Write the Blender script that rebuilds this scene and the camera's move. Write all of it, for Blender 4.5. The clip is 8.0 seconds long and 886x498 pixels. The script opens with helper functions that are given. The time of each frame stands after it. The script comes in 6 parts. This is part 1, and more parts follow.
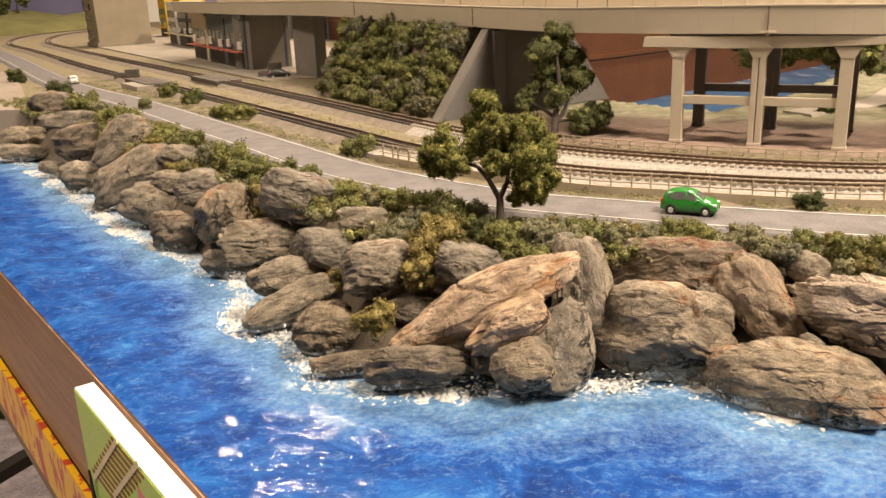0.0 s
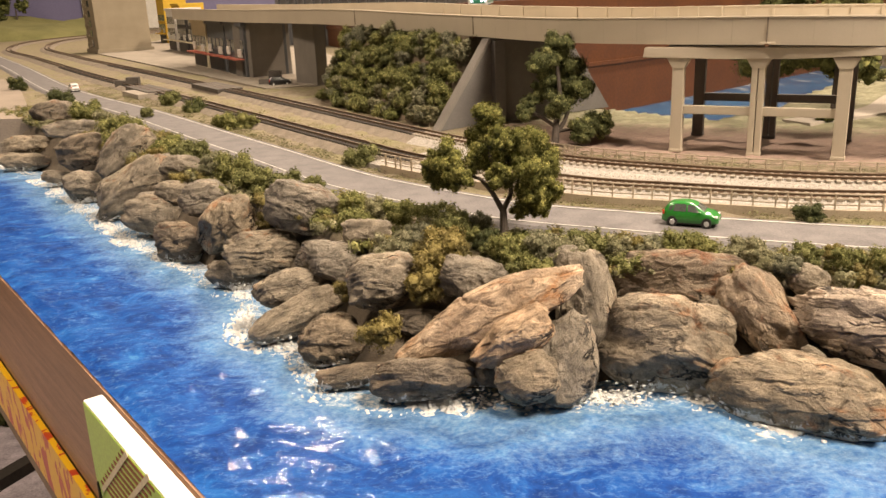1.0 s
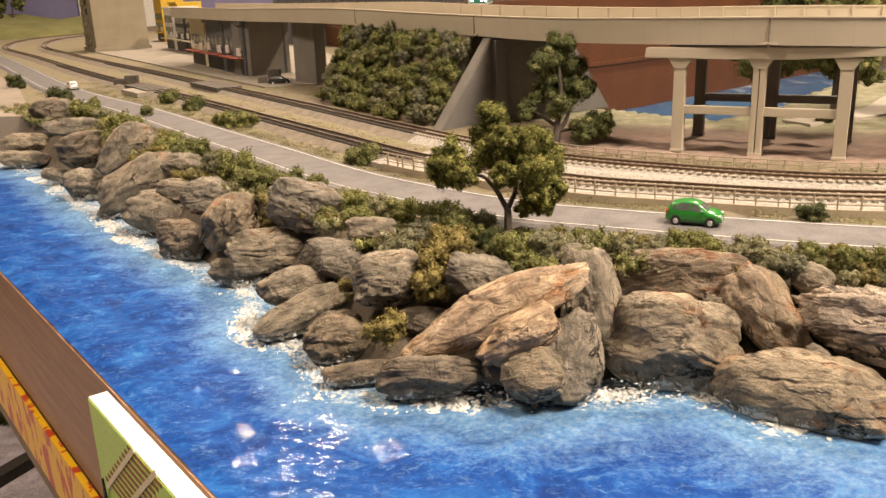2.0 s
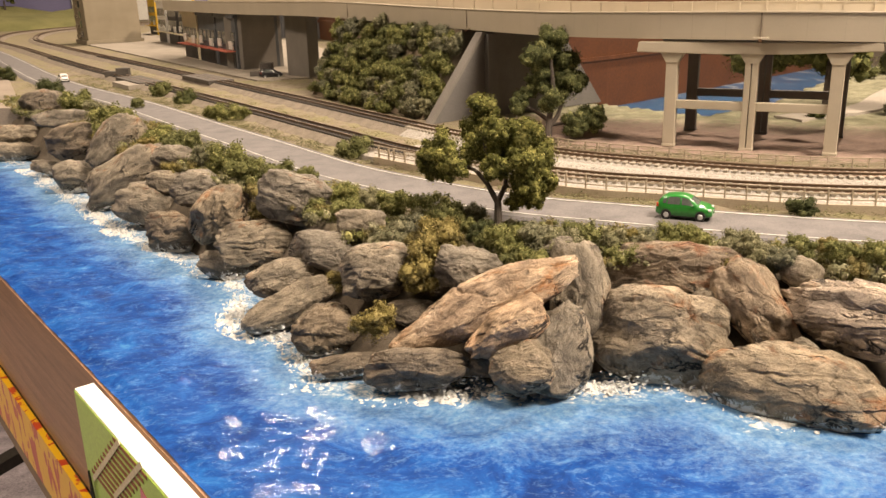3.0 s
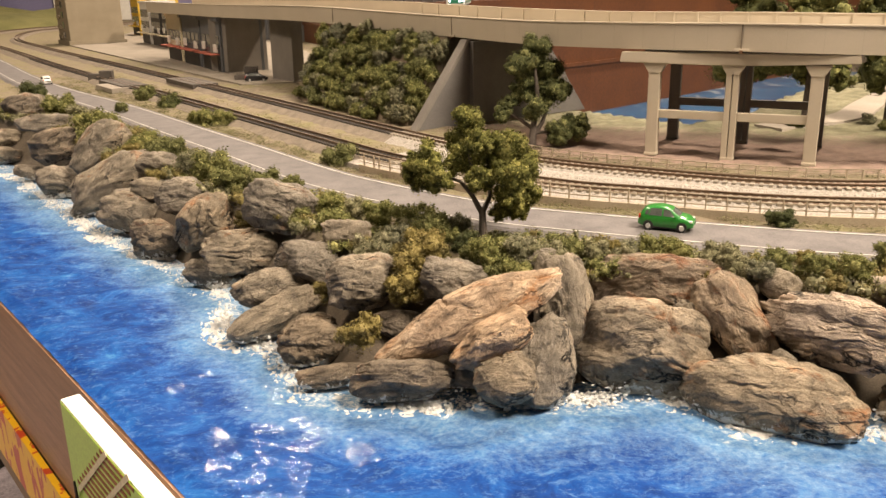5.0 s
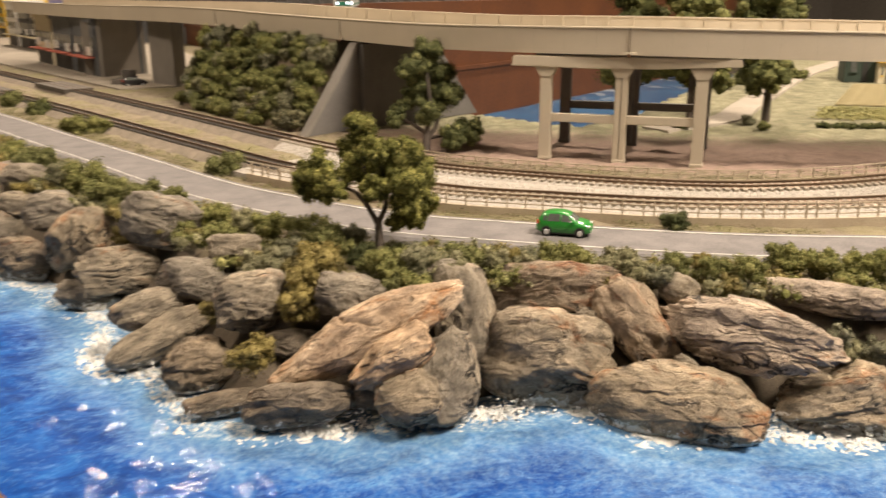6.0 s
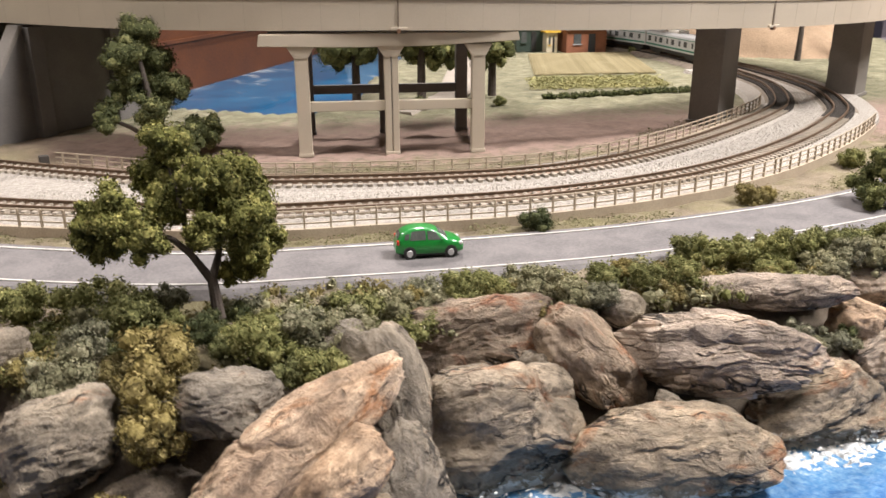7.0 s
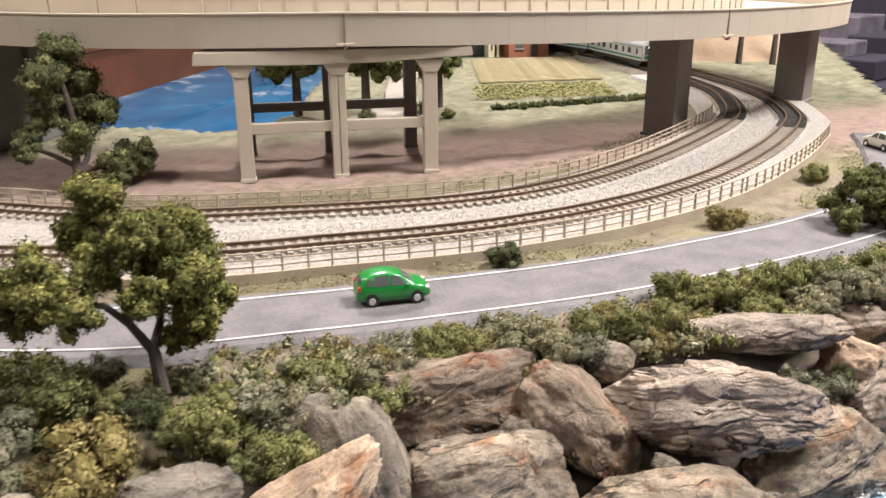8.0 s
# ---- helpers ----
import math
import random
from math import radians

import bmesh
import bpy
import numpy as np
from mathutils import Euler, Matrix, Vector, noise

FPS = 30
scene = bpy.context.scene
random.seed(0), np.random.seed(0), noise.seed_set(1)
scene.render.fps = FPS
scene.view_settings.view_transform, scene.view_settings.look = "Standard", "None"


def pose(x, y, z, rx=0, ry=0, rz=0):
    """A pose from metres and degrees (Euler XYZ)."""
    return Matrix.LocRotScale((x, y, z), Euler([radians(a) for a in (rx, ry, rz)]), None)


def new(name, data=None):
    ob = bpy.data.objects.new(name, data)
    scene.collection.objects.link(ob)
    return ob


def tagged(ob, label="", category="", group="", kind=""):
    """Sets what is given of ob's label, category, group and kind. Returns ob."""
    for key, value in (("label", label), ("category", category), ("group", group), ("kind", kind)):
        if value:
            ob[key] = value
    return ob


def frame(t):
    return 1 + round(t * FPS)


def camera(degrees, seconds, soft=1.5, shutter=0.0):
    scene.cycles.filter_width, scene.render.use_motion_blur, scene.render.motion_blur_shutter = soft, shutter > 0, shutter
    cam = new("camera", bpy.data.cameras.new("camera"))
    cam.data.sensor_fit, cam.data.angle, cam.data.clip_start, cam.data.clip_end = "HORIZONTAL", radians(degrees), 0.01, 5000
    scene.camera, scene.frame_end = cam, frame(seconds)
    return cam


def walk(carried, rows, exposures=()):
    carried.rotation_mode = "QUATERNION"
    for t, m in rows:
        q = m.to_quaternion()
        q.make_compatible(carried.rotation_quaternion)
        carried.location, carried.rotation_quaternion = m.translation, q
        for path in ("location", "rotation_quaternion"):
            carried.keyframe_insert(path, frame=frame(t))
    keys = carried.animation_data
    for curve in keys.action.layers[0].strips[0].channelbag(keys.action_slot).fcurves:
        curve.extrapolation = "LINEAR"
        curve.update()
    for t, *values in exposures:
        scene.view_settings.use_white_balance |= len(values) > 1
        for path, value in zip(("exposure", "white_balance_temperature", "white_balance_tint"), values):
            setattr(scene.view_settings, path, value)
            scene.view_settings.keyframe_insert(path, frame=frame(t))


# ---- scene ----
cam = camera(55.8, 8.0, 1.5, 0.25)
METRES, EYE, TILT, LEAN, TURN = 0.215, 0.0985, 4.0, -0.9, 0.0
ROWS = [
    (0.0, 0.0, 0.0, 0.0, -1.14, -21.33, 2.93),
    (0.5, -0.0079, 0.0037, 0.0069, -1.24, -21.2, 2.88),
    (1.0, -0.0106, -0.0092, 0.0208, -1.29, -21.06, 2.98),
    (1.5, -0.0291, -0.0126, 0.0207, -1.38, -21.02, 2.85),
    (3.0, -0.0207, -0.0093, 0.0104, -1.82, -21.35, 2.3),
    (3.5, -0.0183, -0.0021, 0.0071, -2.1, -21.55, 2.01),
    (4.0, -0.0283, 0.0021, 0.0129, -2.33, -21.55, 1.81),
    (5.5, -0.0205, -0.0242, 0.0378, -3.79, -21.22, 1.73),
    (6.0, -0.0208, 0.0452, 0.0271, -10.11, -21.29, 0.68),
    (6.5, -0.0554, 0.3039, -0.0334, -25.45, -22.04, -1.02),
    (7.0, -0.2402, 0.5554, -0.035, -36.06, -22.49, -1.33),
    (7.5, -0.2747, 0.6777, -0.0322, -39.71, -22.57, -1.19),
    (8.0, -0.1941, 0.6854, -0.0135, -40.57, -22.53, -1.5),
]
walk(cam, [(t, pose(0, 0, EYE, TILT, LEAN, TURN) @ pose(METRES * x, METRES * y, METRES * z, 90 + pitch, roll, yaw)) for t, x, y, z, yaw, pitch, roll in ROWS],
     [(0.0, -0.20, 7650, 15), (5.5, -0.22, 7500, 14), (6.0, -0.28, 7350, 13), (6.5, -0.26, 6150, 13), (8.0, -0.13, 5850, 13)])

# ---- light: a hall lit by warm ceiling panels ----
world = bpy.data.worlds.new("hall_air")
scene.world = world
world.use_nodes = True
world.node_tree.nodes["Background"].inputs[0].default_value = (1.0, 0.86, 0.7, 1)
world.node_tree.nodes["Background"].inputs[1].default_value = 0.012


def ceiling_lamp(x, y, z, sx, sy, watts, colour):
    data = bpy.data.lights.new("ceiling_lamp", "AREA")
    data.shape, data.size, data.size_y, data.energy, data.color = "RECTANGLE", sx, sy, watts, colour
    ob = new("ceiling_lamp", data)
    ob.location = (x, y, z)
    return ob


WARM = (1.0, 0.87, 0.74)
ceiling_lamp(0.95, -0.25, 1.47, 0.5, 0.5, 110.0, (1.0, 0.90, 0.79))
ceiling_lamp(-1.0, 0.4, 1.47, 0.30, 0.30, 31.0, WARM)
ceiling_lamp(-0.5, 2.6, 1.47, 0.22, 0.22, 50.0, WARM)
ceiling_lamp(0.85, 1.45, 1.47, 0.16, 0.16, 58.0, WARM)
# weak unseen fill behind the viewpoint, added to lift rim boards and rock fronts
ceiling_lamp(-0.7, -1.1, 1.47, 0.4, 0.4, 7.0, WARM)


# ---- numeric helpers ----
def hash3(i, j, k, seed):
    h = (i * 374761393 + j * 668265263 + k * 2147483647 + seed * 974634777) & 0xFFFFFFFF
    h = ((h ^ (h >> 13)) * 1274126177) & 0xFFFFFFFF
    return ((h ^ (h >> 16)) & 0xFFFF) / 65535.0


def vnoise(p, seed=0):
    """Smooth value noise of points (N, 3), about -1 to 1."""
    p = np.asarray(p, float)
    b = np.floor(p).astype(np.int64)
    f = p - b
    f = f * f * (3 - 2 * f)
    total = np.zeros(len(p))
    for dx in (0, 1):
        for dy in (0, 1):
            for dz in (0, 1):
                w = (f[:, 0] if dx else 1 - f[:, 0]) * (f[:, 1] if dy else 1 - f[:, 1]) * (f[:, 2] if dz else 1 - f[:, 2])
                total += w * hash3(b[:, 0] + dx, b[:, 1] + dy, b[:, 2] + dz, seed)
    return total * 2 - 1


def fbm(p, seed=0, octaves=4):
    p = np.asarray(p, float)
    return sum(vnoise(p * 2.03 ** o + 7.3 * o, seed + o) * 0.5 ** o for o in range(octaves))


def curve_through(points, step=0.004):
    """A smooth line (Catmull-Rom) through plan points, in even steps."""
    pts = [np.array(q, float) for q in points]
    pts = [2 * pts[0] - pts[1]] + pts + [2 * pts[-1] - pts[-2]]
    out = []
    for a, b, c, d in zip(pts, pts[1:], pts[2:], pts[3:]):
        for s in np.linspace(0, 1, 24, endpoint=False):
            out.append(0.5 * (2 * b + (c - a) * s + (2 * a - 5 * b + 4 * c - d) * s * s + (3 * b - a - 3 * c + d) * s ** 3))
    out.append(pts[-2])
    out = np.array(out)
    run = np.r_[0, np.cumsum(np.linalg.norm(np.diff(out, axis=0), axis=1))]
    at = np.linspace(0, run[-1], max(2, int(run[-1] / step) + 1))
    return np.stack([np.interp(at, run, out[:, i]) for i in range(out.shape[1])], 1)


def sideways(path):
    """Unit vectors to the left of a plan line."""
    d = np.gradient(path[:, :2], axis=0)
    d /= np.linalg.norm(d, axis=1)[:, None]
    return np.stack([-d[:, 1], d[:, 0]], 1)


def offset(path, by):
    out = path.copy()
    out[:, :2] += sideways(path) * by
    return out


def within(path, x0, x1):
    keep = (path[:, 0] >= x0) & (path[:, 0] <= x1) & (path[:, 1] < 1.2)
    return path[keep]


# ---- mesh helpers ----
def mesh_of(name, verts, faces, material, smooth=False):
    me = bpy.data.meshes.new(name)
    me.from_pydata([tuple(v) for v in verts], [], [tuple(int(i) for i in f) for f in faces])
    me.materials.append(material)
    me.update()
    if smooth:
        me.shade_smooth()
    return me


def part(name, data, material=None, parent=None, label=""):
    """One mesh object, from a bmesh or a mesh, under a thing or a part."""
    if isinstance(data, bmesh.types.BMesh):
        me = bpy.data.meshes.new(name)
        bmesh.ops.recalc_face_normals(data, faces=data.faces)
        data.to_mesh(me)
        data.free()
        me.materials.append(material)
        data = me
    ob = new(name, data)
    if parent:
        ob.parent = parent
    return tagged(ob, label=label)


def thing(name, label, category, m=None, group="", kind=""):
    ob = new(name)
    ob.empty_display_size = 0.01
    if m:
        ob.matrix_basis = m
    return tagged(ob, label, category, group, kind)


def box(bm, x0, x1, y0, y1, z0, z1, bevel=0.0):
    made = bmesh.ops.create_cube(bm, size=1, matrix=Matrix.Translation(((x0 + x1) / 2, (y0 + y1) / 2, (z0 + z1) / 2)) @ Matrix.Diagonal((x1 - x0, y1 - y0, z1 - z0, 1)))
    if bevel:
        edges = list({e for v in made["verts"] for e in v.link_edges})
        bmesh.ops.bevel(bm, geom=edges, offset=bevel, segments=2, affect="EDGES", profile=0.5)
    return bm


def boxed(x0, x1, y0, y1, z0, z1, bevel=0.0):
    return box(bmesh.new(), x0, x1, y0, y1, z0, z1, bevel)


def prism(outline, depth, bevel=0.0):
    """An outline in x, z, from y = 0 to depth."""
    bm = bmesh.new()
    f = bm.faces.new([bm.verts.new((x, 0, z)) for x, z in outline])
    grown = bmesh.ops.extrude_face_region(bm, geom=[f])
    bmesh.ops.translate(bm, vec=(0, depth, 0), verts=[v for v in grown["geom"] if isinstance(v, bmesh.types.BMVert)])
    if bevel:
        bmesh.ops.bevel(bm, geom=list(bm.edges), offset=bevel, segments=2, affect="EDGES")
    return bm


def slab(outline, z0, z1):
    """A plan outline from z0 up to z1."""
    bm = bmesh.new()
    f = bm.faces.new([bm.verts.new((x, y, z0)) for x, y in outline])
    grown = bmesh.ops.extrude_face_region(bm, geom=[f])
    bmesh.ops.translate(bm, vec=(0, 0, z1 - z0), verts=[v for v in grown["geom"] if isinstance(v, bmesh.types.BMVert)])
    return bm


def tube(bm, a, b, r0, r1, sides=8):
    a, b = Vector(a), Vector(b)
    q = (b - a).to_track_quat("Z", "Y").to_matrix()
    rings = []
    for c, r in ((a, r0), (b, r1)):
        rings.append([bm.verts.new(c + q @ Vector((r * math.cos(2 * math.pi * i / sides), r * math.sin(2 * math.pi * i / sides), 0))) for i in range(sides)])
    for i in range(sides):
        bm.faces.new((rings[0][i], rings[0][i - 1], rings[1][i - 1], rings[1][i]))
    bm.faces.new(rings[1])
    bm.faces.new(rings[0][::-1])
    return bm


def sweep(name, path, profile, material, closed=True, smooth=False, base=None):
    """A cross-section (left, up) carried along a plan line; base: height of the line."""
    n, k = len(path), len(profile)
    left = sideways(path)
    z = base if base is not None else (path[:, 2] if path.shape[1] > 2 else np.zeros(n))
    prof = np.array(profile)
    v = np.empty((n, k, 3))
    v[:, :, 0] = path[:, None, 0] + left[:, None, 0] * prof[None, :, 0]
    v[:, :, 1] = path[:, None, 1] + left[:, None, 1] * prof[None, :, 0]
    v[:, :, 2] = np.broadcast_to(z, (n,))[:, None] + prof[None, :, 1]
    i, j = np.meshgrid(np.arange(n - 1), np.arange(k if closed else k - 1), indexing="ij")
    j2 = (j + 1) % k
    f = np.stack([i * k + j, (i + 1) * k + j, (i + 1) * k + j2, i * k + j2], -1).reshape(-1, 4)
    faces = [tuple(q) for q in f]
    if closed:
        faces += [tuple(range(k)), tuple(range((n - 1) * k, n * k))[::-1]]
    return mesh_of(name, v.reshape(-1, 3), faces, material, smooth)


# ---- materials ----
def nodes_of(name):
    m = bpy.data.materials.new(name)
    m.use_nodes = True
    t = m.node_tree
    return m, t, t.nodes["Principled BSDF"]


def ramp(t, fac, stops):
    r = t.nodes.new("ShaderNodeValToRGB")
    while len(r.color_ramp.elements) < len(stops):
        r.color_ramp.elements.new(0.5)
    for e, (pos, col) in zip(r.color_ramp.elements, stops):
        e.position, e.color = pos, (*col, 1)
    t.links.new(fac, r.inputs[0])
    return r.outputs[0]


def grain(t, scale, detail=4, rough=0.6, stretch=None, distort=0.0):
    n = t.nodes.new("ShaderNodeTexNoise")
    n.inputs["Scale"].default_value, n.inputs["Detail"].default_value = scale, detail
    n.inputs["Roughness"].default_value, n.inputs["Distortion"].default_value = rough, distort
    c = t.nodes.new("ShaderNodeTexCoord")
    src = c.outputs["Object"]
    if stretch:
        mp = t.nodes.new("ShaderNodeMapping")
        mp.inputs["Scale"].default_value = stretch
        t.links.new(src, mp.inputs[0])
        src = mp.outputs[0]
    t.links.new(src, n.inputs["Vector"])
    return n.outputs["Fac"]


def mixed(t, fac, a, b, how="MIX"):
    m = t.nodes.new("ShaderNodeMix")
    m.data_type, m.blend_type = "RGBA", how
    for socket, value in ((m.inputs[0], fac), (m.inputs[6], a), (m.inputs[7], b)):
        if isinstance(value, bpy.types.NodeSocket):
            t.links.new(value, socket)
        elif isinstance(value, (int, float)):
            socket.default_value = value
        else:
            socket.default_value = (*value, 1)
    return m.outputs[2]


def bumped(t, bsdf, height, strength, distance):
    b = t.nodes.new("ShaderNodeBump")
    b.inputs["Strength"].default_value, b.inputs["Distance"].default_value = strength, distance
    t.links.new(height, b.inputs["Height"])
    t.links.new(b.outputs[0], bsdf.inputs["Normal"])


def surface(name, dark, light, coarse=60, fine=900, rough=0.75, bump=0.3, relief=0.0005, metal=0.0, vary=0.0, stretch=None, speck=0.35):
    """A worn, grained surface: two colours mixed at two scales."""
    m, t, b = nodes_of(name)
    big = grain(t, coarse, 4, 0.6, stretch)
    small = grain(t, fine, 5, 0.7, stretch)
    col = ramp(t, big, [(0.3, dark), (0.7, light)])
    col = mixed(t, speck, col, ramp(t, small, [(0.3, tuple(0.45 * c for c in dark)), (0.7, tuple(min(1, 1.25 * c) for c in light))]))
    if vary:
        info = t.nodes.new("ShaderNodeObjectInfo")
        col = mixed(t, 1.0, col, ramp(t, info.outputs["Random"], [(0, (1 - vary,) * 3), (1, (1, 1, 1))]), "MULTIPLY")
    t.links.new(col, b.inputs["Base Color"])
    b.inputs["Roughness"].default_value, b.inputs["Metallic"].default_value = rough, metal
    if bump:
        bumped(t, b, small, bump, relief)
    return m


def foliage(name, stops):
    """Foam flock: each clump its own tone."""
    m, t, b = nodes_of(name)
    geo = t.nodes.new("ShaderNodeNewGeometry")
    col = ramp(t, geo.outputs["Random Per Island"], [(0, tuple(0.5 * (a + b_) for a, b_ in zip(stops[0][1], stops[1][1]))), (0.6, stops[1][1]), (1, stops[2][1])])
    col = mixed(t, ramp(t, grain(t, 210, 3), [(0.40, (0.75, 0.75, 0.75)), (0.6, (0, 0, 0))]), col, stops[0][1])
    info = t.nodes.new("ShaderNodeObjectInfo")
    col = mixed(t, 1.0, col, ramp(t, info.outputs["Random"], [(0, (0.72, 0.74, 0.8)), (1, (1.12, 1.1, 1.0))]), "MULTIPLY")
    t.links.new(col, b.inputs["Base Color"])
    b.inputs["Roughness"].default_value = 0.9
    b.inputs["Specular IOR Level"].default_value = 0.15
    return m


WATER_Z = -0.035


def rock_stone(name, dark, mid, light, rust, rust_amount):
    """Painted cast rock: mottled greys, rust washes, thin bedding cracks, dry-brushed highlights and grit."""
    m, t, b = nodes_of(name)

    def scaled(stops):
        return [(p, (g, g * 0.985, g * 0.96)) for p, g in stops]

    big = grain(t, 42, 5, 0.6, (1.0, 1.3, 1.2), 0.3)
    mottle = grain(t, 150, 6, 0.70, (0.9, 1.2, 1.1), 0.5)
    fine = grain(t, 1500, 4, 0.8)
    col = ramp(t, big, [(0.30, dark), (0.47, mid), (0.68, light)])
    col = mixed(t, 1.0, col, ramp(t, mottle, scaled([(0.32, 0.50), (0.5, 0.97), (0.68, 1.30)])), "MULTIPLY")
    patches = ramp(t, grain(t, 62, 6, 0.68, (1, 1.5, 1.2), 0.8), [(0.625 - rust_amount, (0, 0, 0)), (0.75 - rust_amount, (0.82, 0.82, 0.82))])
    col = mixed(t, patches, col, ramp(t, mottle, [(0.34, tuple(0.22 * c for c in rust)), (0.66, rust)]))
    thick = grain(t, 26, 5, 0.58, (0.75, 1.9, 1.2), 0.6)
    thin = grain(t, 44, 6, 0.62, (0.8, 1.7, 1.2), 0.8)
    where = ramp(t, grain(t, 40, 4, 0.6), [(0.46, (0, 0, 0)), (0.57, (1, 1, 1))])
    other_where = ramp(t, grain(t, 55, 4, 0.6, (1.1, 1.0, 0.9)), [(0.49, (0, 0, 0)), (0.60, (0.9, 0.9, 0.9))])
    cut = ramp(t, thick, scaled([(0.468, 1.0), (0.487, 0.10), (0.497, 0.10), (0.507, 1.2), (0.54, 1.0)]))
    hair = ramp(t, thin, scaled([(0.476, 1.0), (0.488, 0.34), (0.494, 0.34), (0.503, 1.10), (0.53, 1.0)]))
    col = mixed(t, where, col, mixed(t, 1.0, col, cut, "MULTIPLY"))
    col = mixed(t, other_where, col, mixed(t, 1.0, col, hair, "MULTIPLY"))
    dry = ramp(t, grain(t, 260, 6, 0.8, (0.9, 1.3, 1.1), 0.5), [(0.60, (0, 0, 0)), (0.72, (0.6, 0.6, 0.6))])
    col = mixed(t, dry, col, tuple(min(1, 1.35 * c) for c in light))
    col = mixed(t, 1.0, col, ramp(t, fine, scaled([(0.33, 0.70), (0.5, 1.0), (0.68, 1.2)])), "MULTIPLY")
    info = t.nodes.new("ShaderNodeObjectInfo")
    col = mixed(t, 1.0, col, ramp(t, info.outputs["Random"], [(0, (0.82, 0.83, 0.86)), (1, (1.1, 1.06, 1.0))]), "MULTIPLY")
    # splashes of white paint brushed on the feet of the rocks
    geo = t.nodes.new("ShaderNodeNewGeometry")
    xyz = t.nodes.new("ShaderNodeSeparateXYZ")
    t.links.new(geo.outputs["Position"], xyz.inputs[0])
    low = t.nodes.new("ShaderNodeMapRange")
    t.links.new(xyz.outputs[2], low.inputs[0])
    low.inputs[1].default_value, low.inputs[2].default_value = WATER_Z - 0.001, WATER_Z + 0.012
    low.inputs[3].default_value, low.inputs[4].default_value = 0.24, -0.26
    wet = t.nodes.new("ShaderNodeMath")
    t.links.new(grain(t, 260, 6, 0.75, (1, 1, 0.6), 1.0), wet.inputs[0])
    t.links.new(low.outputs[0], wet.inputs[1])
    col = mixed(t, ramp(t, wet.outputs[0], [(0.59, (0, 0, 0)), (0.63, (0.9, 0.9, 0.9))]), col, (0.72, 0.69, 0.63))
    t.links.new(col, b.inputs["Base Color"])
    b.inputs["Roughness"].default_value = 0.68
    b.inputs["Specular IOR Level"].default_value = 0.35
    total = mottle
    for other, weight in ((fine, 0.2), (mixed(t, where, (1, 1, 1), cut), 0.40), (mixed(t, other_where, (1, 1, 1), hair), 0.22)):
        mix = t.nodes.new("ShaderNodeMath")
        mix.operation = "MULTIPLY_ADD"
        mix.inputs[1].default_value = weight
        t.links.new(other, mix.inputs[0])
        t.links.new(total, mix.inputs[2])
        total = mix.outputs[0]
    bumped(t, b, total, 1.0, 0.0022)
    return m


ROCK_GREY = rock_stone("grey_rock", (0.105, 0.092, 0.073), (0.226, 0.200, 0.160), (0.39, 0.350, 0.288), (0.34, 0.135, 0.05), 0.045)
ROCK_TAN = rock_stone("tan_rock", (0.19, 0.135, 0.090), (0.40, 0.300, 0.212), (0.68, 0.55, 0.415), (0.56, 0.25, 0.09), 0.075)
ROCK_DARK = rock_stone("dark_rock", (0.080, 0.066, 0.050), (0.180, 0.150, 0.115), (0.32, 0.272, 0.210), (0.26, 0.10, 0.04), 0.05)
ROCK_BUFF = rock_stone("buff_rock", (0.110, 0.092, 0.069), (0.240, 0.204, 0.154), (0.41, 0.353, 0.274), (0.36, 0.145, 0.05), 0.075)
ROCK_PALE = rock_stone("pale_rock", (0.16, 0.132, 0.106), (0.345, 0.290, 0.236), (0.57, 0.49, 0.412), (0.46, 0.22, 0.10), 0.01)
ROCK_RUST = rock_stone("rusty_rock", (0.115, 0.086, 0.062), (0.245, 0.195, 0.143), (0.41, 0.342, 0.260), (0.35, 0.125, 0.042), 0.115)
LEAF_OLIVE = foliage("olive_flock", [(0, (0.052, 0.058, 0.018)), (0.5, (0.190, 0.193, 0.072)), (1, (0.46, 0.44, 0.19))])
LEAF_SAGE = foliage("sage_flock", [(0, (0.075, 0.074, 0.042)), (0.5, (0.222, 0.216, 0.132)), (1, (0.47, 0.44, 0.30))])
LEAF_MOSS = foliage("moss_flock", [(0, (0.085, 0.068, 0.020)), (0.5, (0.235, 0.195, 0.075)), (1, (0.43, 0.36, 0.17))])
LEAF_DARK = foliage("dark_flock", [(0, (0.028, 0.036, 0.015)), (0.5, (0.088, 0.100, 0.040)), (1, (0.215, 0.215, 0.085))])
LEAF_MID = foliage("mid_flock", [(0, (0.038, 0.046, 0.017)), (0.5, (0.142, 0.150, 0.055)), (1, (0.36, 0.35, 0.135))])
LEAF_TREE = foliage("tree_flock", [(0, (0.045, 0.050, 0.014)), (0.5, (0.168, 0.170, 0.050)), (1, (0.43, 0.40, 0.145))])
BARK = surface("bark", (0.032, 0.025, 0.02), (0.095, 0.074, 0.058), 150, 1500, 0.85, 0.5, 0.0006)
SOIL = surface("soil", (0.10, 0.075, 0.05), (0.22, 0.17, 0.115), 60, 1200, 0.95, 0.6, 0.0008)
ROAD = surface("road_paint", (0.082, 0.077, 0.078), (0.172, 0.160, 0.157), 75, 800, 0.8, 0.4, 0.0004)
LINE = surface("white_line", (0.30, 0.285, 0.265), (0.60, 0.58, 0.54), 90, 1800, 0.7, 0.1, 0.0002)
CONCRETE = surface("beige_deck", (0.44, 0.385, 0.30), (0.51, 0.45, 0.355), 18, 1500, 0.6, 0.04, 0.0002, speck=0.1)
CONCRETE_GREY = surface("grey_concrete", (0.135, 0.122, 0.106), (0.215, 0.197, 0.172), 25, 900, 0.75, 0.15, 0.0003, speck=0.18)
